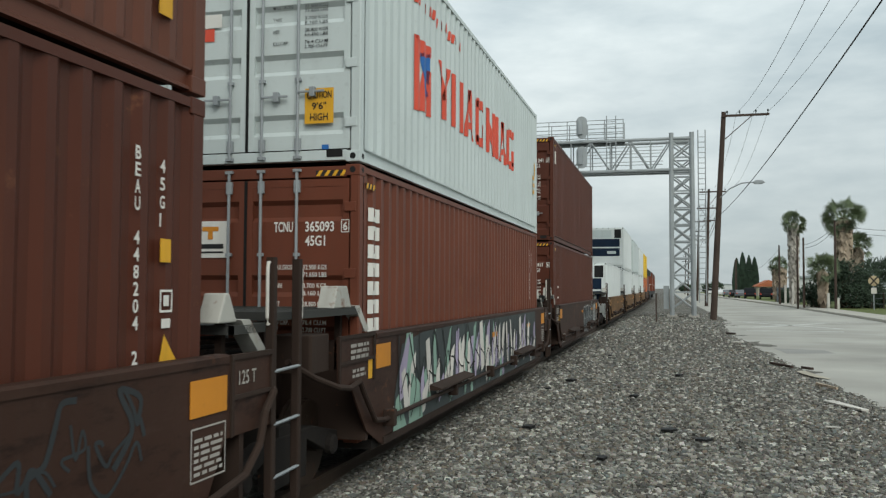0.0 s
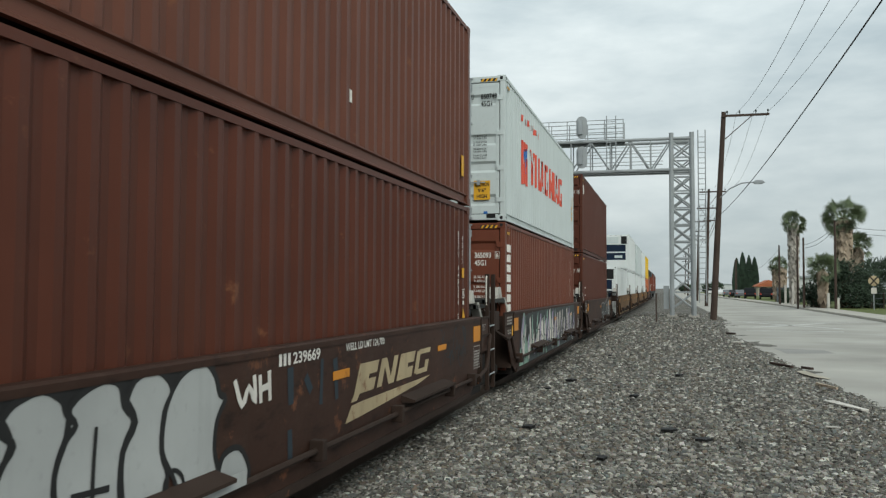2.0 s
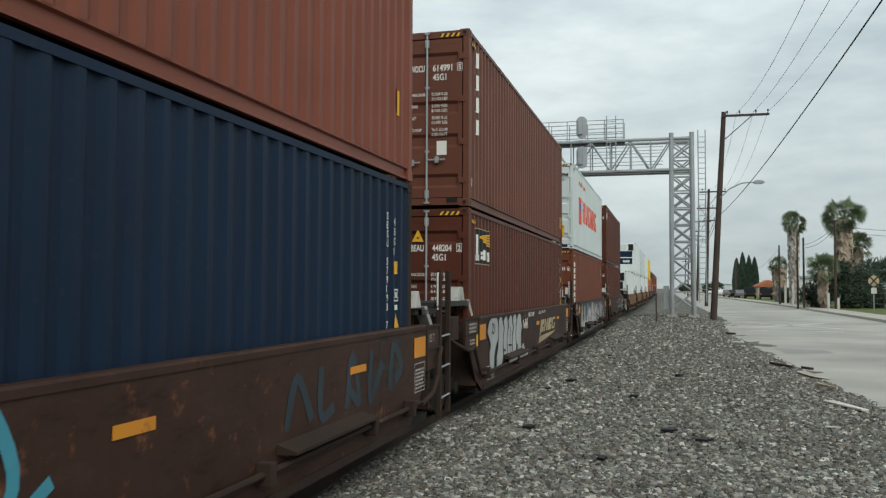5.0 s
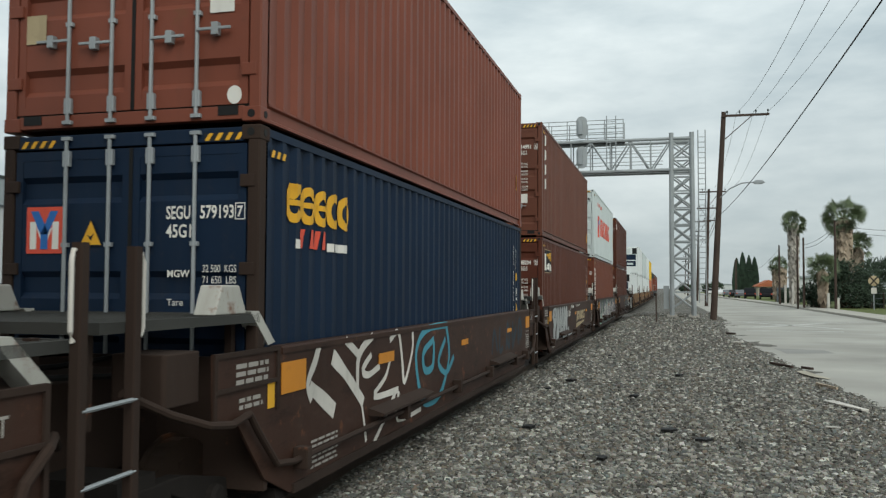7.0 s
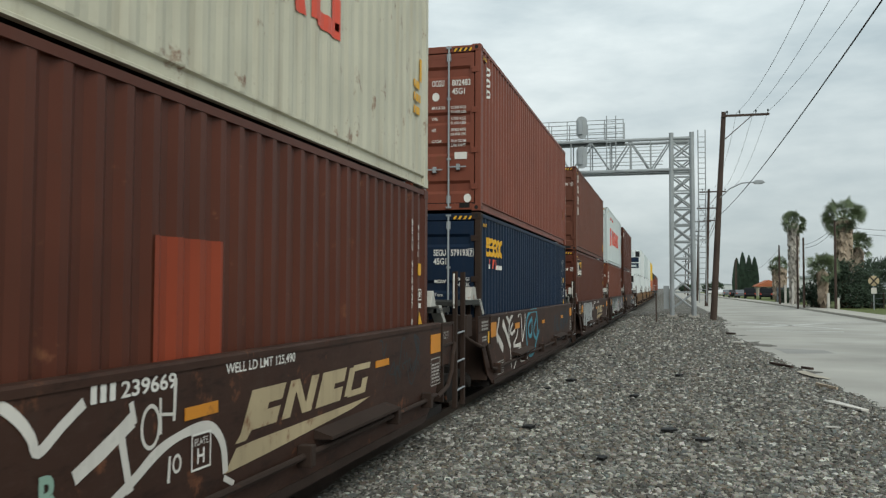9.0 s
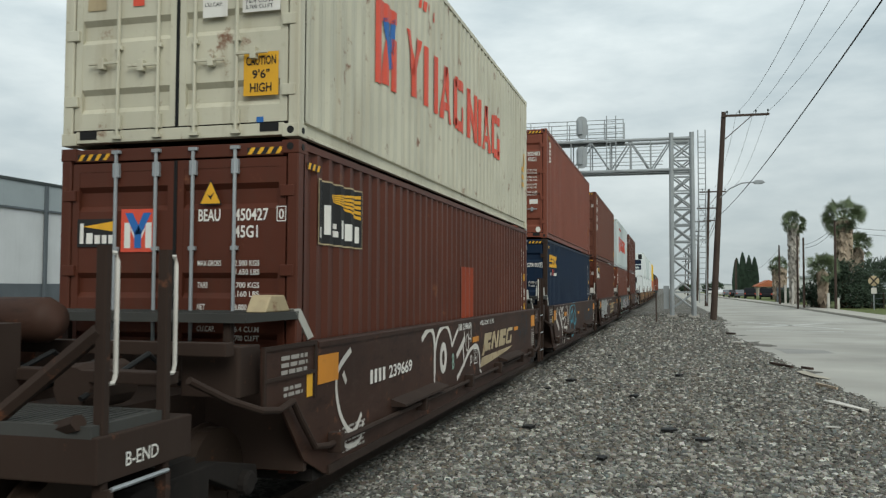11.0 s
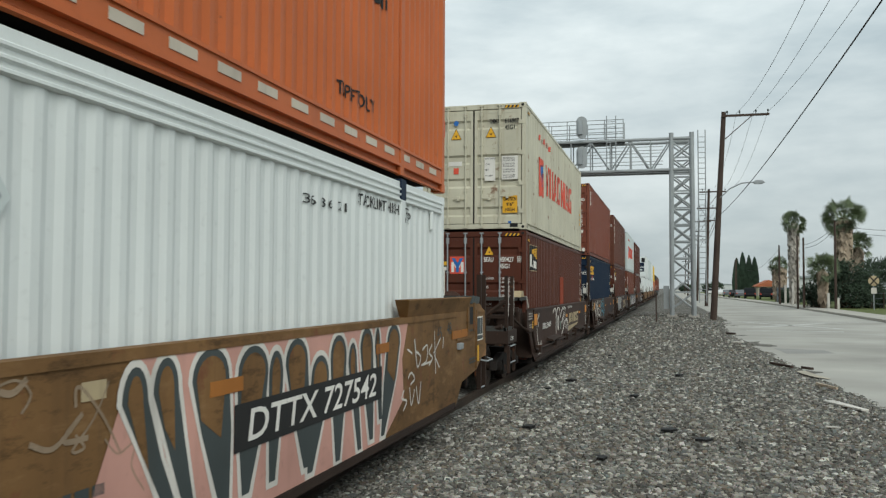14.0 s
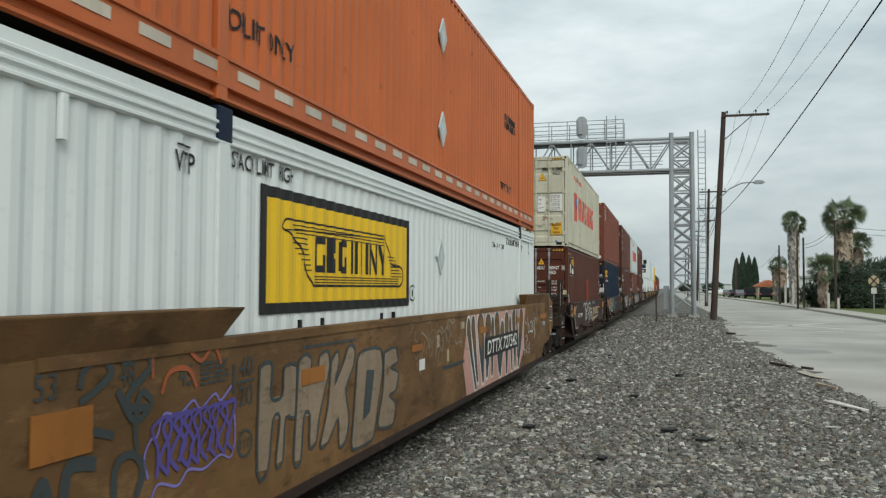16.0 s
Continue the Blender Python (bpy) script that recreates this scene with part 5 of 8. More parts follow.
def graffiti_d(car, half):
    """Rings, hooks and slanting strokes in white."""
    x = half + 0.006
    Flat().text("239669", 2.05, 0.76, 0.14, 0.85, 0.02).rect(1.45, 0.76, 0.08, 0.14).rect(1.58, 0.76, 0.08, 0.14).rect(1.71, 0.76, 0.08, 0.14).rect(1.84, 0.76, 0.08, 0.14).side("car_number", WHITE, car, x)
    f = Flat()
    f.stroke([(0.9, 1.15), (0.55, 0.95), (0.62, 0.6), (0.95, 0.35), (1.2, 0.5)], 0.07).stroke([(0.7, 0.95), (0.78, 0.85)], 0.08).stroke([(0.62, 0.42), (0.8, 0.25), (1.15, 0.25), (1.25, 0.42)], 0.05)
    f.side("graffiti_stroke", CHALK, car, x, label="white sprayed hook")
    for pts, w in (([(3.9, 0.5), (3.9, 0.8), (3.98, 1.02), (4.11, 1.15), (4.32, 1.22), (4.52, 1.21), (4.67, 1.12), (4.76, 1.02), (4.81, 0.94), (4.97, 1.04), (5.14, 1.14)], 0.07), ([(3.3, 1.1), (3.6, 1.22), (3.8, 1.18), (3.9, 1.0), (3.9, 0.62)], 0.1),
                   ([(5.07, 0.76), (5.34, 0.88), (5.56, 0.99)], 0.11), ([(5.46, 0.9), (5.5, 0.75), (5.55, 0.58)], 0.075), ([(5.1, 0.44), (5.55, 0.63), (5.84, 0.77), (6.16, 0.83), (6.43, 0.81), (6.58, 0.67), (6.62, 0.47)], 0.08),
                   ([(5.54, 1.09), (5.58, 0.96)], 0.05), ([(5.83, 1.08), (5.84, 0.86)], 0.03), ([(5.99, 1.18), (5.98, 0.92)], 0.035), ([(5.83, 0.98), (5.99, 0.96)], 0.025), ([(5.94, 0.71), (5.93, 0.55)], 0.03), ([(6.6, 0.44), (6.74, 0.37)], 0.05)):
        Flat().stroke(pts, w, 4).side("graffiti_stroke", CHALK, car, x, label="white sprayed stroke")
    Flat().ring(4.34, 0.8, 0.07, 0.1, 0.11).side("graffiti_ring", CHALK, car, x, label="white sprayed ring")
    Flat().ring(5.735, 0.92, 0.075, 0.11, 0.025).ring(6.02, 0.65, 0.03, 0.04, 0.02).side("graffiti_ring", CHALK, car, x)
    Flat().text("B", 4.82, 0.6, 0.22, 0.12, 0.03).side("stencil_writing", MINT, car, x)
    f = Flat()
    for u0, v0, u1, v1 in ((6.18, 0.56, 6.42, 0.575), (6.18, 0.785, 6.42, 0.8), (6.18, 0.56, 6.195, 0.8), (6.405, 0.56, 6.42, 0.8)):
        f.rect(u0, v0, u1 - u0, v1 - v0)
    f.text("PLATE", 6.22, 0.72, 0.045, 0.16).text("H", 6.25, 0.6, 0.1, 0.09, 0.02).side("plate_mark", WHITE, car, x + 0.002)
    faded_front(car, x)


def well_d():
    """The rear unit of the articulated car, with its brake platform and coupler."""
    car = well_unit("brown steel well car with white sprayed strokes and brake platform", R_D, rear="b_end")
    painted(car, bnsf_side, 1.37, "239669", 6.83, "125,490"), painted(car, graffiti_d, 1.37)
    truck(car, -1.75)
    part("centre_sill", Shape().box(-0.42, 0.42, -3.5, -0.3, 0.42, 0.86), WELL_DARK, car)
    part("end_beam", Shape().box(-1.3, 1.32, -3.0, -2.05, 0.66, 0.92), WELL_DARK, car, "", 0.01)
    f = Flat().text("B-END", -2.75, 0.72, 0.08, None, 0.01)
    f.side("end_mark", WHITE, car, 1.325)
    deck("end_deck", car, -1.1, 1.22, -1.15, -0.2, 1.54)
    deck("crossover_walkway", car, -1.2, 1.28, -3.0, -2.3, 0.98)
    for xs, yy in ((1.0, -1.1), (-1.06, -0.36), (-1.06, -1.1)):
        part("deck_stanchion", Shape().box(xs, xs + 0.06, yy, yy + 0.06, 0.9, 1.47), WELL_DARK, car)
    guide(car, 1.2, -0.75, -0.28, 1.54, 1, 0.14, CREAM_LOGO)
    for x, yp in ((1.3, -2.9), (1.3, -2.3), (-1.3, -2.9)):
        post = part("post", Shape().box(x - 0.07, x, yp - 0.03, yp + 0.03, 0.5, 1.98, 0.008), WELL_DARK, car)
        handhold(post, x - 0.02, yp, 1.2, 1.94, 0.1, "y", CHALK)
    part("diagonal_brace", Shape().tube([(1.2, -3.0, 1.0), (0.3, -2.7, 0.72)], 0.05, 6).tube([(1.25, -2.9, 1.5), (0.55, -2.95, 0.95)], 0.05, 6), WELL_DARK, car)
    tank = part("air_tank", Shape().lathe([(0, -0.5), (0.12, -0.48), (0.17, -0.38), (0.17, 0.38), (0.12, 0.48), (0, 0.5)], 18, (-0.45, -1.75, 1.5), "x"), WELL_BROWN, car, "rusty cylindrical air tank", smooth=True)
    part("tank_cradle", Shape().box(-0.9, -0.5, -1.95, -1.55, 0.9, 1.38), WELL_DARK, car)
    part("brake_stand", Shape().box(-0.62, -0.3, -2.83, -2.56, 0.9, 2.05, 0.02).box(-0.2, 0.12, -2.5, -2.2, 0.98, 1.5, 0.02), WELL_DARK, car)
    post = part("post", Shape().box(-0.34, -0.26, -2.35, -2.25, 0.98, 2.22, 0.012), WELL_DARK, car)
    handhold(post, -0.26, -2.3, 1.55, 2.18, 0.12)
    # the hand brake wheel
    cx, cy, cz, r = -0.46, -2.9, 1.91, 0.29
    w = Shape()
    ring = [(cx + r * math.cos(2 * math.pi * i / 28), cy, cz + r * math.sin(2 * math.pi * i / 28)) for i in range(29)]
    w.tube(ring, 0.018, 6)
    wheel = part("brake_wheel", w, WELL_DARK, car, "round steel hand brake wheel")
    for i in range(7):
        a = 2 * math.pi * i / 7 + 0.3
        part("spoke", Shape().tube([(cx, cy, cz), (cx + r * math.cos(a), cy, cz + r * math.sin(a))], 0.016, 5), WELL_DARK, wheel)
    part("hub", Shape().lathe([(0, -0.05), (0.16, -0.04), (0.17, 0.05), (0, 0.08)], 18, (cx, cy + 0.06, cz), "y"), CORTEN, wheel)
    part("valve_box", Shape().box(0.75, 1.25, -1.3, -0.95, 0.92, 1.3, 0.02), WELL_DARK, car, "", 0.01)
    part("cross_member", Shape().box(-1.2, 1.25, -2.25, -2.1, 1.12, 1.2), WELL_DARK, car, "", 0.008)
    part("cross_member", Shape().box(-1.2, 1.25, -1.5, -1.38, 1.24, 1.34), WELL_DARK, car, "", 0.008)
    part("brake_cylinder", Shape().lathe([(0, -0.3), (0.14, -0.3), (0.16, -0.22), (0.16, 0.2), (0.08, 0.3), (0, 0.3)], 14, (0.55, -1.95, 1.08), "y"), WELL_DARK, car)
    for k in range(4):
        part("air_hose", Shape().tube([(-0.5 + 0.4 * k, -1.2, 1.0), (-0.45 + 0.4 * k, -1.7, 1.22 + 0.05 * (k % 2)), (-0.6 + 0.42 * k, -2.3, 1.02)], 0.02, 6), BLACK, car)
    coupler(car, -3.5, -4.05)
    for zz in (0.3, 0.62):
        part("rung", Shape().tube([(1.34, -2.9, zz), (1.34, -2.35, zz)], 0.014, 6), STEEL, car)
    for k in (-2.93, -2.37):
        part("ladder_stile", Shape().box(1.28, 1.34, k, k + 0.05, 0.1, 0.62), WELL_DARK, car)
    return car


def coupler(car, y0, y1):
    s = Shape().box(-0.12, 0.12, min(y0, y1), max(y0, y1), 0.5, 0.74).box(-0.2, 0.22, y1 - 0.16, y1 + 0.16, 0.44, 0.8)
    part("coupler", s, UNDER, car, "", 0.03)


def well_e():
    """The yellow-brown car for fifty-three-foot boxes, sprayed all over."""
    car = on_train(thing("well_car", "weathered yellow-brown well car covered in graffiti", "railway car", "well cars of the train"), R_E)
    half, top, bottom, L = 1.455, 1.4, 0.12, 16.15
    for sx in (1, -1):
        x0, x1 = sorted((sx * (half - 0.03), sx * half))
        pts = [(-1.6, 1.42), (-1.75, 0.76), (-1.1, 0.41), (-0.3, 0.3), (-0.05, bottom), (16.2, bottom), (16.55, 0.4), (17.5, 0.5), (18.15, 0.78), (18.1, 1.36), (17.7, 1.5), (17.0, 1.5), (16.4, top), (-0.4, top)]
        plate = part("side_plate", Shape().prism(pts, "x", x0, x1), WELL_TAN, car)
        part("top_chord", Shape().box(*sorted((sx * (half - 0.11), sx * (half + 0.012))), 0.0, 16.2, top - 0.06, top + 0.008), WELL_TAN, plate)
        part("bottom_chord", Shape().box(*sorted((sx * (half - 0.14), sx * (half + 0.02))), 0.0, 16.1, bottom - 0.03, bottom + 0.05), WELL_DARK, plate)
        # raised flared walls over the ends of the well
        for u0, u1, s in ((-1.1, 1.9, 1), (13.75, 16.85, -1)):
            e0, e1 = (u0, u1 - 0.2) if s > 0 else (u0 + 0.2, u1)
            w = Shape()
            xa, xb, xc = sx * (half - 0.01), sx * (half + 0.08), sx * (half - 0.1)
            w.add([(xa, e0, top - 0.02), (xa, e1, top - 0.02), (xb, u1, 1.61), (xb, u0, 1.61), (xc, e0, top - 0.02), (xc, e1, top - 0.02), (xc, u1, 1.61), (xc, u0, 1.61)],
                  [(0, 1, 2, 3), (4, 7, 6, 5), (3, 2, 6, 7), (0, 4, 5, 1), (0, 3, 7, 4), (1, 5, 6, 2)])
            part("flared_wall", w, WELL_TAN, plate, bevel=0.012)
        xr0, xr1 = sorted((sx * half, sx * (half + 0.02)))
        rim = Shape().box(xr0, xr1, 17.42, 17.47, 0.52, 1.4).box(xr0, xr1, 17.47, 17.98, 1.36, 1.4).box(xr0, xr1, 16.2, 17.2, 1.0, 1.03)
        part("panel_rim", rim, WELL_TAN, plate)
        # a black plate paints the shade inside an opening in the solid side
        part("opening_shade", Shape().box(*sorted((sx * (half - 0.02), sx * (half + 0.006))), 16.98, 17.24, 1.2, 1.46), BLACK, plate)
        for k, w in ((16.84, 0.1), (17.27, 0.08)):
            part("rib", Shape().box(xr0, xr1, k, k + w, 1.1, 1.52), WELL_TAN, plate)
        part("stake_pocket", Shape().box(xr0, xr1 + 0.03 * sx if sx > 0 else xr1, 16.24, 16.46, 0.88, 0.97), STEEL, plate, "", 0.01)
    part("well_floor", Shape().box(-half + 0.06, half - 0.06, -0.1, 16.3, 0.05, 0.125), UNDER, car)
    for k in (-0.2, 16.35):
        part("bulkhead", Shape().box(-half + 0.02, half - 0.02, k, k + 0.06, 0.2, 1.4), WELL_DARK, car)
    part("end_panel", Shape().box(-half + 0.03, half - 0.03, 17.98, 18.04, 0.8, 1.34), WELL_TAN, car)
    deck("end_deck", car, -1.3, 1.38, 16.5, 17.7, 1.62)
    deck("crossover_walkway", car, -1.2, 1.3, 18.06, 18.5, 0.98)
    part("centre_sill", Shape().box(-0.42, 0.42, 16.4, 18.4, 0.42, 0.86), WELL_DARK, car)
    part("end_beam", Shape().box(-1.3, 1.36, 17.7, 18.3, 0.6, 0.78), WELL_TAN, car, "", 0.01)
    coupler(car, 18.4, 19.0)
    truck(car, 15.9 + 1.45)
    truck(car, -1.3)
    for x, yp, zb in ((1.36, 18.62, 0.1), (1.36, 18.27, 0.1), (-0.7, 17.9, 1.2), (-1.1, 17.9, 1.2)):
        post = part("post", Shape().box(x - 0.075, x, yp - 0.032, yp + 0.032, zb, 1.96, 0.008), WELL_DARK, car)
        handhold(post, x - 0.04, yp, 1.2 if zb < 1 else 1.55, 1.92, 0.11, "y", CHALK if zb > 1 else CREAM_LOGO)
    part("end_rail", Shape().tube([(-0.7, 17.9, 1.88), (-0.1, 17.9, 1.88)], 0.015, 6), WELL_DARK, car)
    part("wood_block", Shape().box(1.1, 1.37, 18.25, 18.6, 0.62, 0.82), AMBER_WOOD, car, "worn wooden block", 0.01)
    part("rung", Shape().tube([(1.36, 18.2, 0.58), (1.46, 18.28, 0.56), (1.46, 18.66, 0.56), (1.36, 18.72, 0.58)], 0.014, 6).tube([(1.34, 18.27, 0.12), (1.34, 18.62, 0.12)], 0.014, 6), STEEL, car)
    part("placard_frame", Shape().prism([(17.42, 1.5), (17.76, 1.5), (17.8, 1.6), (17.48, 1.62)], "x", 1.2, 1.44), SLATE, car, "dark notice board with chalk marks", 0.006)
    x = half + 0.005
    # notices
    f = Flat()
    for u0, v0, u1, v1 in ((17.5, 0.93, 17.9, 0.95), (17.5, 1.28, 17.9, 1.3), (17.5, 0.93, 17.515, 1.3), (17.885, 0.93, 17.9, 1.3), (17.5, 1.01, 17.9, 1.025), (17.74, 1.01, 17.75, 1.3)):
        f.rect(u0, v0, u1 - u0, v1 - v0)
    f.side("notice_frame", WHITE, car, x + 0.004)
    Flat().rect(17.5, 0.93, 0.4, 0.37).side("notice", SLATE, car, x + 0.001, label="black notice in a white frame")
    Flat().rect(17.5, 0.62, 0.15, 0.24).side("tag", YELLOW, car, x)
    plates([(15.95, 1.04, 0.9, 0.11), (-0.04, 0.9, 0.44, 0.24), (2.98, 0.95, 0.46, 0.13), (9.64, 1.03, 0.44, 0.1), (12.85, 1.07, 0.4, 0.1), (6.0, 1.0, 0.42, 0.08)], "reflector", DULL_AMBER, car, x + 0.006, "amber reflector plate")
    f = Flat().rect(7.1, 0.98, 0.12, 0.16).rect(7.6, 0.76, 0.12, 0.16).rect(8.4, 1.16, 0.2, 0.1)
    f.side("paint_patch", CREAM_LOGO, car, x)
    plates([(6.32, 0.76, 0.22, 0.13)], "white_card", WHITE, car, x + 0.002)
    f = Flat().rect(9.96, 0.61, 3.06, 0.33)
    f.side("number_ground", BLACK_INK, car, x + 0.009)
    number = Flat().text("DTTX 727542", 10.15, 0.66, 0.23, 2.68, 0.012)
    number.v = [(a + 0.2 * (b - 0.66), b) for a, b in number.v]
    number.side("car_number", WHITE, car, x + 0.0125, label="white car number on black")
    f = Flat()
    bars(f, 3.0, 1.24, 1.2, 0.05, 1, 3), bars(f, 7.4, 0.66, 1.2, 0.1, 1, 9), bars(f, 1.45, 1.12, 0.35, 0.16, 5, 2), bars(f, 17.0, 0.62, 0.42, 0.1, 2, 12, 0.4), bars(f, 16.95, 1.1, 0.4, 0.04, 1, 4)
    f.text("45", 1.2, 1.14, 0.13, 0.16).text("48", 0.62, 1.2, 0.13, 0.14).text("53", -0.02, 1.2, 0.13, 0.16).text("45", 15.2, 1.08, 0.16, 0.22).text("48", 15.7, 1.12, 0.16, 0.22)
    f.text("20", 1.95, 0.92, 0.14, 0.2).text("40", 1.95, 1.12, 0.14, 0.2).rect(1.93, 1.08, 0.24, 0.02).rect(1.86, 1.02, 0.04, 0.2).text("110", 1.98, 0.62, 0.07, 0.14).ring(2.05, 0.655, 0.09, 0.08, 0.02)
    f.side("stencil_writing", SLATE, car, x)
    # the pink mural round the number, tan-grey block bodies under the sign
    arches(car, x, 8.75, 13.85, 0.16, 1.37)
    outlined(car, x, [
        [(2.25, 1.16), (2.34, 1.19), (2.45, 1.16), (2.44, 0.92), (2.63, 0.92), (2.65, 1.11), (2.75, 1.14), (2.88, 1.11), (2.86, 0.73), (2.69, 0.74), (2.65, 0.42), (2.53, 0.41), (2.59, 0.75), (2.47, 0.75), (2.4, 0.4), (2.23, 0.42)],
        [(2.92, 1.15), (3.04, 1.2), (3.18, 1.15), (3.14, 1.02), (3.3, 0.99), (3.34, 1.16), (3.52, 1.19), (3.56, 1.05), (3.35, 0.66), (3.29, 0.46), (3.15, 0.43), (3.15, 0.69), (3.03, 0.7), (2.98, 0.36), (2.85, 0.37), (2.88, 0.73)],
        [(3.6, 1.1), (3.74, 1.18), (3.78, 1.08), (3.68, 0.89), (3.89, 1.07), (4.03, 1.21), (4.18, 1.16), (4.13, 1.0), (3.95, 0.81), (4.04, 0.54), (3.96, 0.35), (3.8, 0.32), (3.77, 0.58), (3.56, 0.41), (3.37, 0.4), (3.53, 0.71)],
        [(4.24, 1.04), (4.36, 1.13), (4.9, 1.12), (4.98, 0.92), (4.83, 0.54), (4.7, 0.25), (4.38, 0.22), (4.12, 0.25), (4.15, 0.5)],
        [(5.03, 1.07), (5.41, 1.1), (5.49, 0.94), (5.22, 0.9), (5.51, 0.82), (5.42, 0.64), (5.19, 0.61), (5.42, 0.49), (5.33, 0.29), (4.9, 0.31), (4.86, 0.42), (5.0, 0.69)]], SAND, SLATE, 0.035, "tan-grey block bodies with a dark edge")
    Flat().poly([(4.5, 0.94), (4.72, 0.92), (4.6, 0.52), (4.4, 0.46)]).side("graffiti_hole", SLATE, car, x + 0.005)
    # scrawls
    f = Flat()
    for pts in ([(14.19, 1.15), (14.31, 0.82), (14.45, 0.92), (14.26, 1.0)], [(14.52, 1.0), (14.73, 1.04), (14.7, 0.86), (14.48, 0.82), (14.9, 0.83)], [(14.95, 1.04), (14.81, 0.95), (14.96, 0.87), (14.81, 0.79)], [(15.05, 1.2), (15.12, 0.66)], [(15.02, 0.92), (15.35, 1.1)],
                [(15.05, 0.9), (15.3, 0.72)], [(15.5, 1.1), (15.46, 0.96)], [(13.91, 1.05), (14.1, 0.99)], [(13.95, 0.72), (14.07, 0.77), (14.2, 0.69), (14.04, 0.64)], [(13.8, 0.6), (13.72, 0.52), (13.9, 0.47), (13.78, 0.38)], [(14.01, 0.61), (14.08, 0.4), (14.2, 0.57)], [(14.26, 0.6), (14.37, 0.38), (14.46, 0.63)]):
        f.stroke(pts, 0.03)
    f.side("graffiti_tag", CHALK, car, x + 0.003, label="white sprayed scrawl")
    f, g = Flat(), Flat()
    rng = random.Random(4)
    g.stroke([(0.9, 0.65), (0.86, 0.78), (0.92, 0.87), (0.98, 0.88), (1.05, 1.0), (1.2, 0.97), (1.36, 1.04), (1.45, 0.98), (1.62, 1.05), (1.7, 1.0), (1.84, 1.08)], 0.022)
    g.stroke([(1.88, 0.9), (1.9, 0.72), (1.84, 0.6), (1.7, 0.64), (1.5, 0.59), (1.32, 0.62), (1.2, 0.55), (1.0, 0.6), (0.92, 0.5)], 0.022)
    for i in range(8):
        u = 0.98 + i * 0.11
        f.stroke([(u, 0.62 + 0.08 * rng.random()), (u + 0.1 * rng.random(), 0.8), (u - 0.05, 0.93), (u + 0.1, 0.98), (u + 0.14, 0.85 + 0.1 * rng.random()), (u + 0.03, 0.74), (u + 0.12, 0.64)], 0.035)
    g.side("graffiti_tag", LILAC, car, x + 0.002, label="lilac sprayed edge")
    f.side("graffiti_tag", PURPLE, car, x + 0.004, label="purple sprayed scrawl")
    for pts, w in (([(0.3, 1.23), (0.34, 1.33), (0.47, 1.37), (0.55, 1.29), (0.43, 1.21), (0.3, 1.16)], 0.05), ([(0.64, 1.33), (0.84, 1.37), (0.91, 1.29), (0.74, 1.18), (0.69, 1.09), (0.89, 1.06)], 0.055), ([(0.61, 1.19), (0.76, 1.0), (0.92, 1.08), (0.82, 1.15), (0.77, 0.99), (0.79, 0.83)], 0.05),
                   ([(0.41, 1.0), (0.58, 0.95)], 0.06), ([(0.2, 0.7), (0.24, 0.85), (0.44, 0.83)], 0.08), ([(0.59, 0.62), (0.61, 0.79), (0.75, 0.82), (0.85, 0.72), (0.79, 0.58)], 0.07), ([(-0.05, 0.6), (0.05, 0.82), (0.12, 0.6)], 0.07)):
        Flat().stroke(pts, w, 5).side("graffiti_stroke", SLATE, car, x + 0.002, label="black sprayed stroke")
    f = Flat().stroke([(0.92, 1.36), (0.93, 1.22)], 0.03).stroke([(1.02, 1.12), (1.1, 1.24), (1.3, 1.24), (1.4, 1.12)], 0.04).stroke([(1.3, 1.36), (1.45, 1.28), (1.6, 1.36), (1.7, 1.24)], 0.03)
    f.side("graffiti_tag", RUST_SPRAY, car, x + 0.002, label="rust-orange sprayed scrawl")
    f = Flat()
    rng = random.Random(11)
    for i in range(22):
        u, v = rng.uniform(5.9, 8.7), rng.uniform(0.85, 1.25)
        pts = [(u, v)]
        for k in range(4):
            u, v = u + rng.uniform(-0.14, 0.22), min(1.32, max(0.6, v + rng.uniform(-0.2, 0.2)))
            pts.append((u, v))
        f.stroke(pts, rng.uniform(0.012, 0.035))
    f.side("graffiti_scuff", SAND, car, x)
    return car


LILAC = paint("lilac_spray", (0.2, 0.17, 0.42), 0.65, 0.2)
RUST_SPRAY = paint("rust_orange_spray", (0.36, 0.1, 0.04), 0.65, 0.25)
SAND = paint("sand_grey_spray", (0.25, 0.185, 0.125), 0.65, 0.2, 0.3, 0.5, scuff=(0.17, 0.11, 0.06))
AMBER_WOOD = paint("worn_wood", (0.22, 0.11, 0.045), 0.7, 0.25)


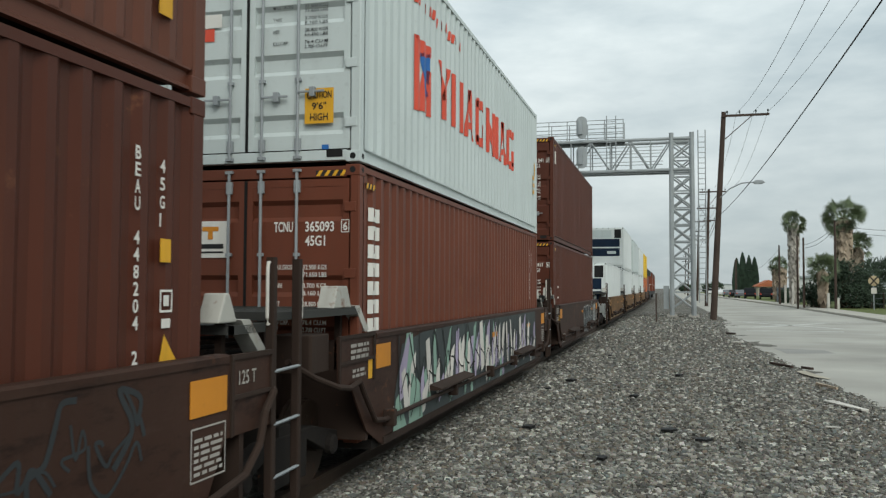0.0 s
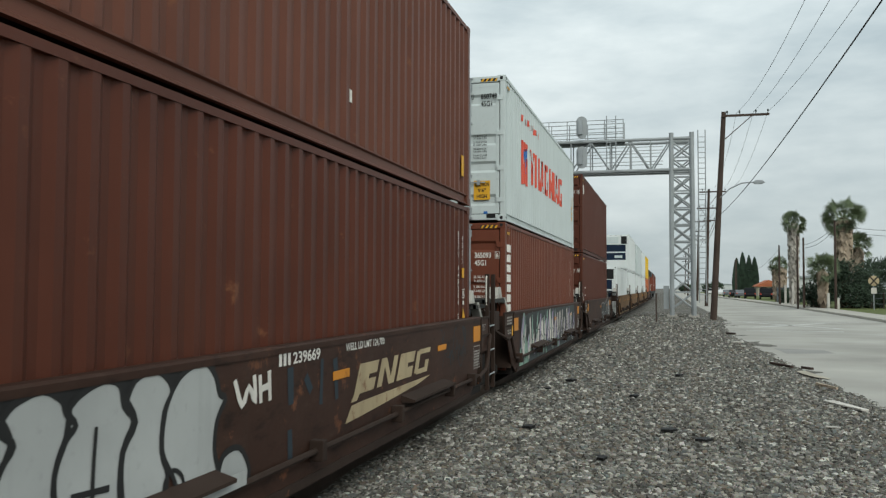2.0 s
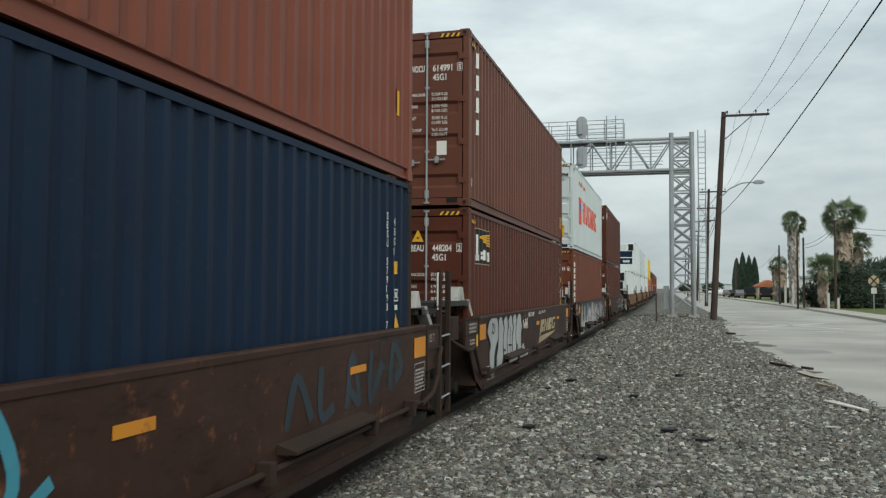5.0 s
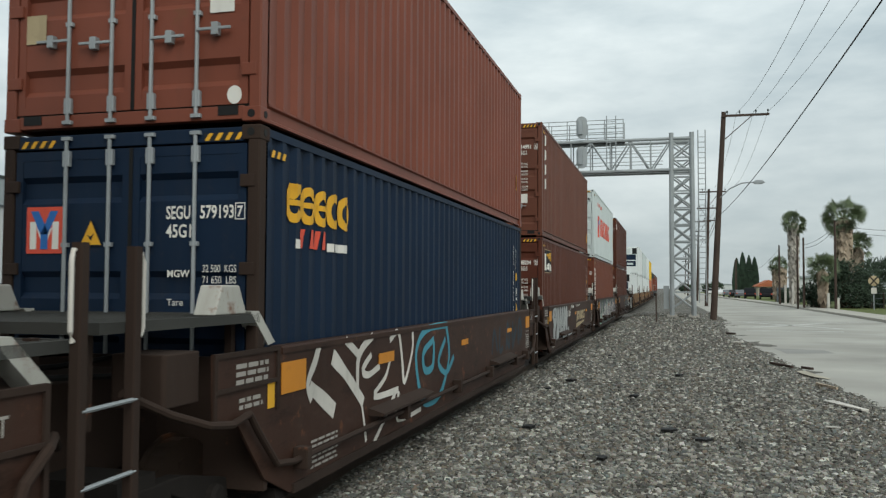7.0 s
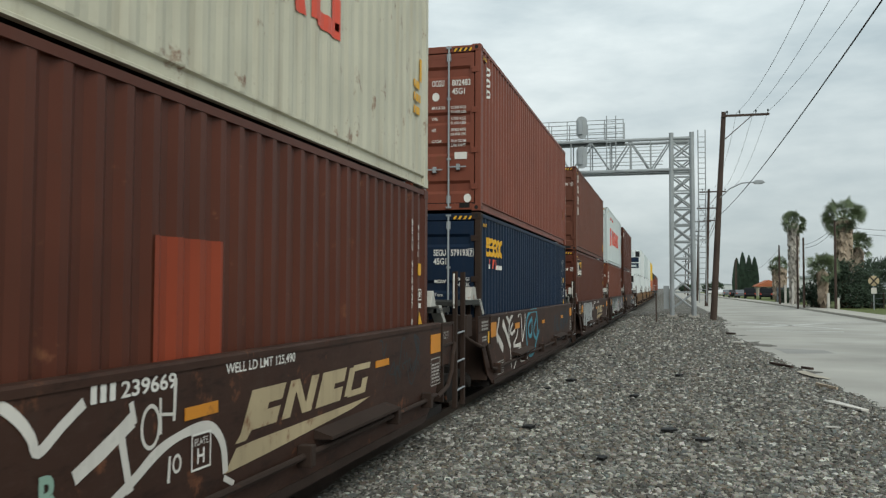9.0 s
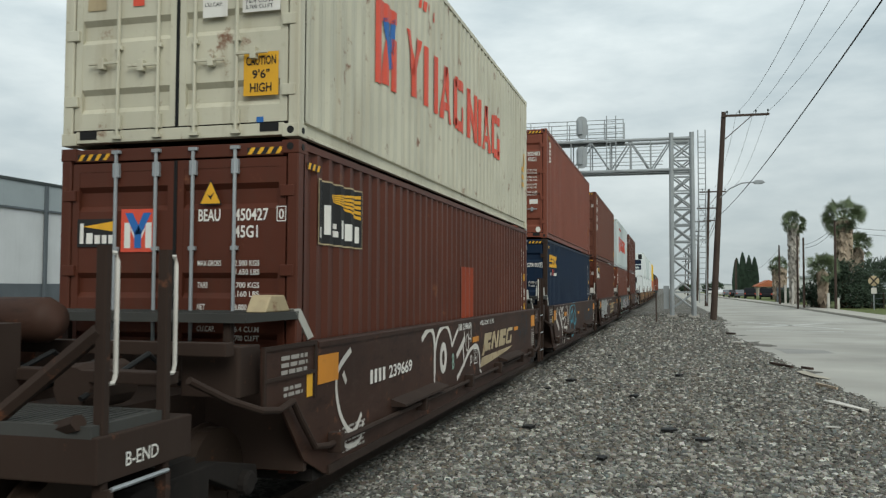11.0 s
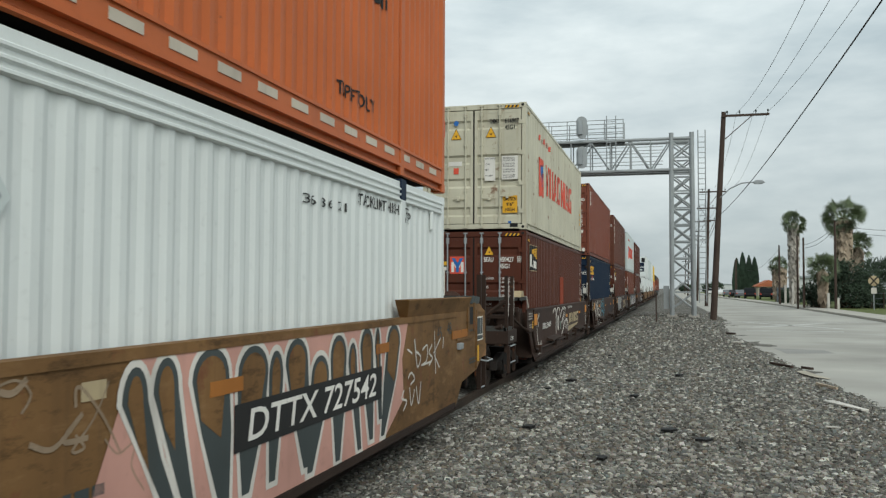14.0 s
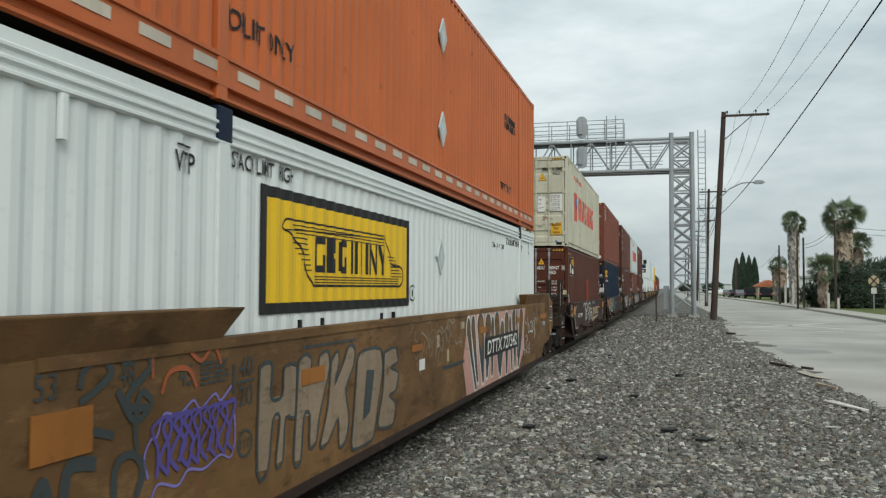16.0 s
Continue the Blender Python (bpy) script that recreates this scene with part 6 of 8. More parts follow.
def far_train():
    """The cars ahead: refrigerated and plain white boxes two high, then a yellow one and the engines."""
    yy = 76.4
    for i in range(5):
        car = well_unit("yellow-brown well car far along the train" if i else "yellow-brown well car under white refrigerated boxes", yy, "joint", "joint", WELL_TAN if i < 4 else WELL_BROWN, turning=False)
        f = Flat()
        for k in range(14):
            f.rect(0.3 + k * 0.8, 0.2, 0.45, 0.06, 0.1)
        f.side("reflector", CREAM_LOGO, car, 1.375)
        yy += 16.0
    for i, (y, mat, top) in enumerate(((76.2, WHITE_BOX, 0), (92.2, WHITE_BOX, 0), (108.2, WHITE_BOX, 0), (124.2, WHITE_BOX, 0), (140.2, ORANGE_BOX, 0), (76.2 + 16.2, WHITE_BOX, 1), (108.2, GREY_WHITE, 1), (124.2, WHITE_BOX, 1), (140.2, YELLOW_SIGN, 1))):
        name = "refrigerated white container with its cooling unit on the end" if mat is WHITE_BOX else "plain container far along the train"
        c, ys, d, h = container("shipping_container", name, y, UP if top else LOW, mat, deep=0.02, hazard=False)
        if i in (0, 5):
            reefer(c, UP if top else LOW, h)


def reefer(c, z, h):
    """Cooling unit: dark fans behind grilles over a control box."""
    u = part("cooling_unit", Shape().box(-1.1, 1.1, -0.06, 0.012, z + 0.25, z + 2.8), WHITE_BOX, c, "white cooling unit with dark openings", 0.02)
    part("grille", Shape().box(-1.0, 0.95, -0.075, -0.055, z + 1.55, z + 2.1).box(-1.0, 0.95, -0.075, -0.055, z + 0.9, z + 1.45), NAVY, u)
    part("control_box", Shape().box(-0.95, 0.4, -0.09, -0.055, z + 2.2, z + 2.7), GREY_WHITE, u)
    part("control_box", Shape().box(0.1, 0.7, -0.09, -0.07, z + 1.05, z + 1.25), GREY_WHITE, u)
    part("vent", Shape().box(0.6, 1.05, -0.08, -0.05, z + 2.15, z + 2.75), BLACK, u)


def locomotive(y):
    """A road engine, long hood to the rear."""
    e = on_train(thing("locomotive", "orange and black diesel engine far ahead", "locomotive", "engines of the train"), y)
    part("frame", Shape().box(-1.4, 1.4, 0, 21, 0.8, 1.3), BLACK, e, bevel=0.03)
    part("hood", Shape().prism([(-0.95, 1.3), (0.95, 1.3), (0.95, 4.1), (0.6, 4.45), (-0.6, 4.45), (-0.95, 4.1)], "y", 0.9, 15.5), OXIDE_LIGHT, e, "orange long hood")
    part("radiator", Shape().prism([(-1.5, 3.5), (1.5, 3.5), (1.5, 4.2), (1.1, 4.6), (-1.1, 4.6), (-1.5, 4.2)], "y", 1.2, 5.2), SLATE, e, "dark flared radiator")
    part("cab", Shape().prism([(-1.5, 1.3), (1.5, 1.3), (1.5, 4.0), (1.1, 4.6), (-1.1, 4.6), (-1.5, 4.0)], "y", 15.6, 18.2), OXIDE_LIGHT, e)
    part("nose", Shape().box(-1.2, 1.2, 18.2, 20.2, 1.3, 3.2), ORANGE_BOX, e, bevel=0.1)
    part("fuel_tank", Shape().box(-1.3, 1.3, 7, 13, 0.15, 0.8), BLACK, e, bevel=0.08)
    part("number_board", Shape().box(-0.8, 0.8, 0.86, 0.9, 3.9, 4.2), BLACK, e)
    part("handrail", Shape().tube([(1.38, 0.1, 1.3), (1.38, 0.1, 2.3), (1.38, 15.3, 2.3)], 0.03, 5), CHALK, e)
    for k in (3.5, 17.5):
        truck(e, k, False)


# the train, from the engines to the last car seen
locomotive(157.5)
locomotive(179.0)
far_train()
stack_a0(), stack_a(), stack_b(), stack_c(), stack_d(), stack_e()
car_a0 = well_unit("brown steel well car with pale sprayed patches", R_A0, front="joint")
car_a = well_unit("brown steel well car with a mint and lavender mural", R_A)
car_b = well_unit("brown steel well car with silver sprayed bubbles", R_B)
car_c = well_unit("brown steel well car with white and teal sprayed strokes", R_C)
bubbles(car_a0, 1.376, 6.5, 0.2, 1.15, (0.9, 0.9, 0.8, 0.9), DUSK_BLUE, SILVER, 31)
bubbles(car_a0, 1.376, 10.2, 0.3, 1.2, (0.5, 0.5), SILVER, DUSK_BLUE, 32)
graffiti_a(car_a, 1.37)
painted(car_b, graffiti_b, 1.37), painted(car_b, bnsf_side, 1.37, "239669")
painted(car_c, graffiti_c, 1.37)
well_d()
well_e()
disc = Flat().blob(-0.8, 1.6, 0.22, 0.22, 2, 26, 0.0)
disc.rear("signal_disc", GREEN_SPOT, car_b, -0.02, "lime-green reflective disc")


# ---- ground, track and road ----
def rocky(name, c0, c1, c2, scale, bump, rough=0.9):
    """Loose stone: cells of several tones, dust between them."""
    m = bpy.data.materials.new(name)
    m.use_nodes = True
    n, l = m.node_tree.nodes, m.node_tree.links
    b = n["Principled BSDF"]
    b.inputs["Roughness"].default_value, b.inputs["Specular IOR Level"].default_value = rough, 0.1
    co = n.new("ShaderNodeTexCoord")
    vo = n.new("ShaderNodeTexVoronoi")
    vo.inputs["Scale"].default_value = scale
    no = n.new("ShaderNodeTexNoise")
    no.inputs["Scale"].default_value, no.inputs["Detail"].default_value = 0.35, 8
    ramp = n.new("ShaderNodeValToRGB")
    e = ramp.color_ramp.elements
    e[0].position, e[0].color, e[1].position, e[1].color = 0.0, (*c0, 1), 1.0, (*c2, 1)
    k = e.new(0.5)
    k.color = (*c1, 1)
    sep = n.new("ShaderNodeSeparateColor")
    mx = n.new("ShaderNodeMix")
    mx.data_type, mx.blend_type = "RGBA", "MULTIPLY"
    mx.inputs[0].default_value = 0.6
    tone = n.new("ShaderNodeValToRGB")
    tone.color_ramp.elements[0].color, tone.color_ramp.elements[1].color = (0.6, 0.56, 0.5, 1), (1, 1, 1, 1)
    tone.color_ramp.elements[0].position, tone.color_ramp.elements[1].position = 0.35, 0.62
    bp = n.new("ShaderNodeBump")
    bp.inputs["Strength"].default_value, bp.inputs["Distance"].default_value = bump, 0.03
    l.new(co.outputs["Object"], vo.inputs["Vector"]), l.new(co.outputs["Object"], no.inputs["Vector"])
    l.new(vo.outputs["Color"], sep.inputs[0]), l.new(sep.outputs[0], ramp.inputs["Fac"])
    l.new(no.outputs["Fac"], tone.inputs["Fac"])
    l.new(ramp.outputs["Color"], mx.inputs[6]), l.new(tone.outputs["Color"], mx.inputs[7])
    l.new(mx.outputs[2], b.inputs["Base Color"])
    l.new(vo.outputs["Distance"], bp.inputs["Height"]), l.new(bp.outputs["Normal"], b.inputs["Normal"])
    return m


GRAVEL = rocky("gravel_bed", (0.075, 0.072, 0.064), (0.15, 0.144, 0.13), (0.25, 0.245, 0.225), 22, 0.9)
ASPHALT = paint("sun_bleached_asphalt", (0.36, 0.35, 0.318), 0.95, 0.2, 0.0, 0.0, 45, dirt=(0.24, 0.225, 0.2), gloss=0.1, blotch=0.28)
PATCH = paint("darker_asphalt_patch", (0.27, 0.265, 0.25), 0.9, 0.12, 0.0, 0.0, 60)
CONCRETE = paint("pale_concrete", (0.38, 0.36, 0.32), 0.85, 0.12, 0.0, 0.1)
DIRT = paint("dry_earth", (0.38, 0.345, 0.28), 0.95, 0.2, 0.0, 0.0, 9)
GRASS = paint("dry_lawn", (0.1, 0.12, 0.04), 0.95, 0.3, 0.0, 0.0, 20, dirt=(0.18, 0.15, 0.07))
ROAD_PAINT = paint("worn_road_paint", (0.5, 0.5, 0.48), 0.8, 0.15, 0.0, 0.0, 24, dirt=(0.27, 0.265, 0.25))
WOOD_POLE = paint("creosoted_wood", (0.06, 0.042, 0.034), 0.85, 0.2, 0.0, 0.4, 30)
TIE = paint("old_sleeper", (0.07, 0.055, 0.045), 0.9, 0.25, 0.0, 0.0, 20)


def stone_material():
    m = bpy.data.materials.new("broken_granite")
    m.use_nodes = True
    n, l = m.node_tree.nodes, m.node_tree.links
    b = n["Principled BSDF"]
    b.inputs["Roughness"].default_value = 0.85
    g = n.new("ShaderNodeNewGeometry")
    ramp = n.new("ShaderNodeValToRGB")
    e = ramp.color_ramp.elements
    e[0].position, e[0].color, e[1].position, e[1].color = 0.0, (0.05, 0.048, 0.042, 1), 1.0, (0.5, 0.49, 0.44, 1)
    for pos, col in ((0.3, (0.11, 0.105, 0.092, 1)), (0.45, (0.145, 0.118, 0.088, 1)), (0.55, (0.125, 0.138, 0.13, 1)), (0.72, (0.19, 0.178, 0.152, 1)), (0.92, (0.31, 0.297, 0.26, 1))):
        e.new(pos).color = col
    no = n.new("ShaderNodeTexNoise")
    no.inputs["Scale"].default_value = 60
    co = n.new("ShaderNodeTexCoord")
    l.new(co.outputs["Object"], no.inputs["Vector"])
    mx = n.new("ShaderNodeMix")
    mx.data_type, mx.blend_type = "RGBA", "OVERLAY"
    mx.inputs[0].default_value = 0.35
    l.new(g.outputs["Random Per Island"], ramp.inputs["Fac"]), l.new(ramp.outputs["Color"], mx.inputs[6]), l.new(no.outputs["Color"], mx.inputs[7])
    l.new(mx.outputs[2], b.inputs["Base Color"])
    return m


def ground_z(x, y):
    """The lie of the land: falls to the track, level beyond."""
    a = min(1.0, max(0.0, (x + 3.15) / 1.1))
    z = -0.36 + 0.36 * a * a * (3 - 2 * a)
    if x < -5.6:
        b = min(1.0, (-5.6 - x) / 1.5)
        z += 0.2 * b
    return z + (0.025 * noise.noise((x * 0.7, y * 0.7, 0)) + 0.012 * noise.noise((x * 2.6, y * 2.6, 3)) if -9 < x < 3 else 0)


def setting():
    s = Shape()
    xs = [-3000, -600, -120, -60, -30, -20, -12, -9] + [-8 + 0.35 * i for i in range(32)] + [3.3, 3.8, 5, 8, 11, 16, 30, 60, 120, 600, 3000]
    ysl = [-400, -60, -20, -8, -3] + [0.6 * i for i in range(110)] + [70, 80, 100, 140, 200, 300, 600, 1500, 4000]
    n = len(xs)
    s.add([(x, y, ground_z(x, y) - (0.06 if x > 3.6 else 0)) for y in ysl for x in xs], [(j * n + i, j * n + i + 1, (j + 1) * n + i + 1, (j + 1) * n + i) for j in range(len(ysl) - 1) for i in range(n - 1)])
    g = tagged(part("ground", s, GRAVEL, None), "grey gravel and ballast ground beside the track", "ground", kind="structure")
    g.data.shade_smooth()
    # road with an uneven near edge; kerb, walk and verge beyond
    rng = random.Random(2)
    left = [(3.3, -60), (3.3, 4), (3.25, 9), (3.0, 13.7), (2.75, 18), (2.5, 24), (2.2, 32), (2.3, 40), (2.9, 50), (2.9, 56), (2.6, 80), (2.2, 120), (1.6, 200), (1.0, 400), (1, 1400)]
    fine = []
    for (x0, y0), (x1, y1) in zip(left, left[1:]):
        k = 10 if y1 < 130 else 1
        fine += [(x0 + (x1 - x0) * i / k + rng.uniform(-0.07, 0.07), y0 + (y1 - y0) * i / k) for i in range(k)]
    fine.append(left[-1])

    def kerb_x(y):
        return 10.8 if y < 90 else max(8.6, 10.8 - (y - 90) * 0.026)
    s = Shape().add([p for x, y in fine for p in ((x, y, 0.006), (kerb_x(y), y, 0.006))], [(2 * i, 2 * i + 1, 2 * i + 3, 2 * i + 2) for i in range(len(fine) - 1)])
    road = tagged(part("road", s, ASPHALT, None), "pale worn asphalt road with faded markings", "road", kind="structure")
    f = Shape()
    for x0, x1, y0, y1 in ((3.0, 6.8, 37.5, 37.8), (3.3, 9.5, 47.6, 47.8)):
        f.add([(x0, y0, 0.012), (x1, y0, 0.012), (x1, y1, 0.012), (x0, y1, 0.012)], [(0, 1, 2, 3)])
    for a, b in (((3.3, 40.5), (7.2, 46.5)), ((7.0, 40.5), (3.6, 46.5))):
        f.add([(a[0], a[1], 0.011), (a[0] + 0.4, a[1], 0.011), (b[0] + 0.4, b[1], 0.011), (b[0], b[1], 0.011)], [(0, 1, 2, 3)])
    part("road_marking", f, ROAD_PAINT, road, "faded white crossing marks")
    f = Shape().add([(3.0, 24.5, 0.01), (4.3, 25, 0.01), (4.2, 26.2, 0.01), (2.9, 26.6, 0.01)], [(0, 1, 2, 3)]).add([(7.4, 24, 0.01), (7.55, 24, 0.01), (7.3, 33, 0.01), (7.2, 33, 0.01)], [(0, 1, 2, 3)])
    part("asphalt_patch", f, PATCH, road)
    s, w, v = Shape(), Shape(), Shape()
    ks = [-60, 0, 20, 40, 60, 80, 90, 110, 140, 175, 300, 900]
    for y0, y1 in zip(ks, ks[1:]):
        a, b = kerb_x(y0), kerb_x(y1)
        for sh, o0, o1, z in ((s, 0.0, 0.18, 0.15), (w, 0.18, 2.0, 0.146), (v, 2.0, 40.0, 0.12)):
            sh.add([(a + o0, y0, z), (a + o1, y0, z), (b + o1, y1, z), (b + o0, y1, z), (a + o0, y0, -0.1), (b + o0, y1, -0.1)], [(0, 1, 2, 3), (0, 3, 5, 4)])
    tagged(part("kerb", s, CONCRETE, None), "pale concrete kerb along the road", "kerb", kind="structure")
    tagged(part("pavement", w, CONCRETE, None), "concrete pavement behind the kerb", "pavement", kind="structure")
    tagged(part("verge", v, GRASS, None), "dry grass verge behind the pavement", "verge", kind="structure")
    # track: rails on sleepers
    tr = tagged(thing("track", "railway track with rusty rails on dark sleepers", "track", kind="structure"))
    prof = [(-0.075, 0), (0.075, 0), (0.07, 0.015), (0.012, 0.035), (0.012, 0.125), (0.036, 0.14), (0.036, 0.172), (-0.036, 0.172), (-0.036, 0.14), (-0.012, 0.125), (-0.012, 0.035), (-0.07, 0.015)]
    for sx in (-1, 1):
        part("rail", Shape().prism([(TRACK_X + sx * 0.755 + a, RAIL_Z - 0.172 + b) for a, b in prof], "y", -120, 420), RAIL, tr)
    me = Shape().box(-1.3, 1.3, -0.11, 0.11, -0.17, 0.0).mesh("sleeper")
    me.materials.append(TIE)
    for i in range(130):
        t = new("sleeper", me)
        t.parent, t.location = tr, (TRACK_X, -4 + i * 0.5, RAIL_Z - 0.172)
    # loose stones, thick near the camera
    rng = np.random.default_rng(3)
    N = 90000
    u = rng.random(N)
    y = 1 / (1 / 4.0 - u * (1 / 4.0 - 1 / 62.0))
    left_x = np.maximum(-3.45, -0.62 * y - 1.0)
    edge = np.interp(y, [p[1] for p in left[1:11]], [p[0] for p in left[1:11]])
    x = left_x + rng.random(N) * (edge + 0.1 - left_x) - 0.0
    size = (0.008 + 0.016 * rng.random(N) ** 1.8) * (1 + np.minimum(y, 40) / 45)
    size *= np.where(x > edge - 0.25, 0.6, 1)
    base = np.array([(-1, -1, -1), (1, -1, -1), (1, 1, -1), (-1, 1, -1), (-.7, -.7, 1), (.7, -.7, 1), (.7, .7, 1), (-.7, .7, 1)], float)
    V = base[None] * (1 + 0.45 * (rng.random((N, 8, 3)) - 0.5)) * np.stack([size * (0.8 + 0.8 * rng.random(N)), size * (0.8 + 0.6 * rng.random(N)), size * (0.5 + 0.4 * rng.random(N))], 1)[:, None]
    a, b = rng.random(N) * 6.28, (rng.random(N) - 0.5) * 1.2
    ca, sa, cb, sb = np.cos(a), np.sin(a), np.cos(b), np.sin(b)
    Y2, Z2 = V[..., 1] * cb[:, None] - V[..., 2] * sb[:, None], V[..., 1] * sb[:, None] + V[..., 2] * cb[:, None]
    X3, Y3 = V[..., 0] * ca[:, None] - Y2 * sa[:, None], V[..., 0] * sa[:, None] + Y2 * ca[:, None]
    gz = np.array([ground_z(float(p), float(q)) for p, q in zip(x, y)])
    P = np.stack([X3 + x[:, None], Y3 + y[:, None], Z2 + (gz + size * 0.25)[:, None]], -1).reshape(-1, 3)
    quads = np.array([(3, 2, 1, 0), (4, 5, 6, 7), (0, 1, 5, 4), (1, 2, 6, 5), (2, 3, 7, 6), (3, 0, 4, 7)])
    F = (quads[None] + (np.arange(N) * 8)[:, None, None]).reshape(-1, 4)
    me = bpy.data.meshes.new("ballast_stones")
    me.from_pydata(P.tolist(), [], F.tolist())
    me.materials.append(stone_material())
    tagged(new("ballast_stones", me), "loose grey broken ballast stones", "gravel", kind="stuff")


setting()


# ---- signal bridge ----
def signal_bridge():
    g = thing("signal_bridge", "grey galvanised lattice signal bridge reaching over the track", "signal bridge")
    x0, x1, y0, y1, top = 0.08, 1.36, 53.2, 54.6, 11.2
    for x in (x0, x1):
        for y in (y0, y1):
            part("leg", Shape().tube([(x, y, 0.1), (x * 0.93 + 0.03, y, top)], 0.14, 10), GANTRY, g)
            part("foot", Shape().box(x - 0.3, x + 0.3, y - 0.28, y + 0.28, -0.3, 0.12).tube([(x - 0.2, y - 0.2, 0.1), (x - 0.2, y - 0.2, 0.2)], 0.03, 6).tube([(x + 0.2, y - 0.2, 0.1), (x + 0.2, y - 0.2, 0.2)], 0.03, 6), CONCRETE, g)
    zs = [0.5 + 1.02 * i for i in range(11)]
    for i, (a, b) in enumerate(zip(zs, zs[1:])):
        for y in (y0, y1):
            part("strut", Shape().box(x0, x1, y - 0.03, y + 0.03, b - 0.05, b + 0.05), GANTRY, g)
            p, q = ((x0, y, a), (x1, y, b)) if i % 2 else ((x1, y, a), (x0, y, b))
            part("diagonal", Shape().tube([p, q], 0.062, 6), GANTRY, g)
            part("diagonal", Shape().tube([(p[0], y + 0.04, b), (q[0], y + 0.04, a)], 0.055, 6), GANTRY, g)
        for x in (x0, x1):
            p, q = ((x, y0, a), (x, y1, b)) if i % 2 else ((x, y1, a), (x, y0, b))
            part("diagonal", Shape().tube([p, q], 0.04, 5), GANTRY, g)
    # the arm over the track
    zb, zt, xe = 8.95, 10.85, -12.0
    for y in (y0, y1):
        for z in (zb, zt):
            part("chord", Shape().tube([(x1, y, z), (xe, y, z)], 0.1, 8), GANTRY, g)
        n = 10
        for i in range(n):
            a, b = x0 + (xe - x0) * i / n, x0 + (xe - x0) * (i + 1) / n
            part("upright", Shape().tube([(b, y, zb), (b, y, zt)], 0.04, 5), GANTRY, g)
            part("diagonal", Shape().tube([(a, y, zb if i % 2 else zt), (b, y, zt if i % 2 else zb)], 0.045, 5), GANTRY, g)
        for z in (9.5, 10.0, 10.4):
            part("rail", Shape().tube([(-0.4, y, z), (-5.6, y, z)], 0.022, 5), GANTRY, g)
    deck("walkway", g, xe, 0.0, y0 + 0.2, y1 - 0.2, 9.05)
    deck("upper_walkway", g, xe, -2.7, y0 + 0.1, y1 - 0.1, 10.98)
    # railing of the upper walkway
    for y in (y0 + 0.05, y1 - 0.05):
        for z in (11.3, 11.65, 12.18):
            part("rail", Shape().tube([(-2.75, y, z), (xe, y, z)], 0.026, 5), GANTRY, g)
        for i in range(9):
            part("upright", Shape().tube([(-2.75 - i * 1.15, y, 10.95), (-2.75 - i * 1.15, y, 12.2)], 0.03, 5), GANTRY, g)
    # ladders with their rungs
    for lx, ly, a, b, w in ((1.68, 53.7, 0.9, 11.4, 0.42), (-3.75, 53.1, 9.0, 12.4, 0.55)):
        lad = part("ladder", Shape().tube([(lx, ly, a), (lx, ly, b)], 0.034, 5).tube([(lx + w, ly, a), (lx + w, ly, b)], 0.034, 5), GANTRY, g)
        for i in range(int((b - a) / 0.32)):
            part("rung", Shape().tube([(lx, ly, a + 0.15 + i * 0.32), (lx + w, ly, a + 0.15 + i * 0.32)], 0.022, 5), GANTRY, lad)
    for z in (9.85, 11.72):
        hd = part("signal_head", Shape().prism([(-5.27 + 0.34 * math.cos(a), z + (0.35 if math.sin(a) > 0 else -0.35) + 0.34 * math.sin(a)) for a in [2 * math.pi * i / 24 for i in range(24)]], "y", 52.9, 52.94), GANTRY, g, "oval signal backing seen from behind")
        part("lamp_case", Shape().box(-5.5, -5.2, 52.78, 52.9, z - 0.45, z + 0.45, 0.03), STEEL, hd)
        for k in (-0.32, 0.0, 0.32):
            part("hood", Shape().lathe([(0.1, 0), (0.12, 0), (0.12, 0.3), (0.1, 0.3)], 12, (-5.27, 52.94, z + k), "y"), SLATE, hd)
    part("relay_case", Shape().box(-0.42, -0.1, 53.3, 53.8, 0.5, 1.9, 0.02), GANTRY, g, "grey relay case beside the leg")


def utility_pole(base, top, r, arms=(), label="dark creosoted wooden utility pole", group="utility poles"):
    """arms: (height, from, to) along x; each with pin insulators."""
    p = thing("utility_pole", label, "utility pole", group)
    base, top = Vector(base), Vector(top)
    part("shaft", Shape().tube([base - Vector((0, 0, 0.4)), base.lerp(top, 0.5), top], r, 10, r * 0.68), WOOD_POLE, p)
    for z, a, b in arms:
        x = base.x + (top.x - base.x) * (z - base.z) / (top.z - base.z)
        arm = part("crossarm", Shape().box(x + a, x + b, base.y - 0.2, base.y - 0.1, z - 0.06, z + 0.06), WOOD_POLE, p)
        for k in (0.12, 0.38, 0.72, 0.97):
            xx = x + a + (b - a) * k
            part("insulator", Shape().lathe([(0.015, 0), (0.02, 0.1), (0.06, 0.11), (0.05, 0.17), (0.03, 0.22)], 8, (xx, base.y - 0.15, z + 0.06)), SLATE, arm)
        part("brace", Shape().tube([(x + 0.05, base.y - 0.16, z - 1.3), (x + (b if b > -a else a) * 0.62, base.y - 0.16, z - 0.05)], 0.025, 5), WOOD_POLE, p)
    return p


def wire(name, a, b, sag, r, label):
    a, b = Vector(a), Vector(b)
    pts = [a.lerp(b, i / 16) - Vector((0, 0, sag * 4 * (i / 16) * (1 - i / 16))) for i in range(17)]
    ob = part(name, Shape().tube(pts, r, 5), BLACK, None)
    tagged(ob, label, "cable", "overhead wires")


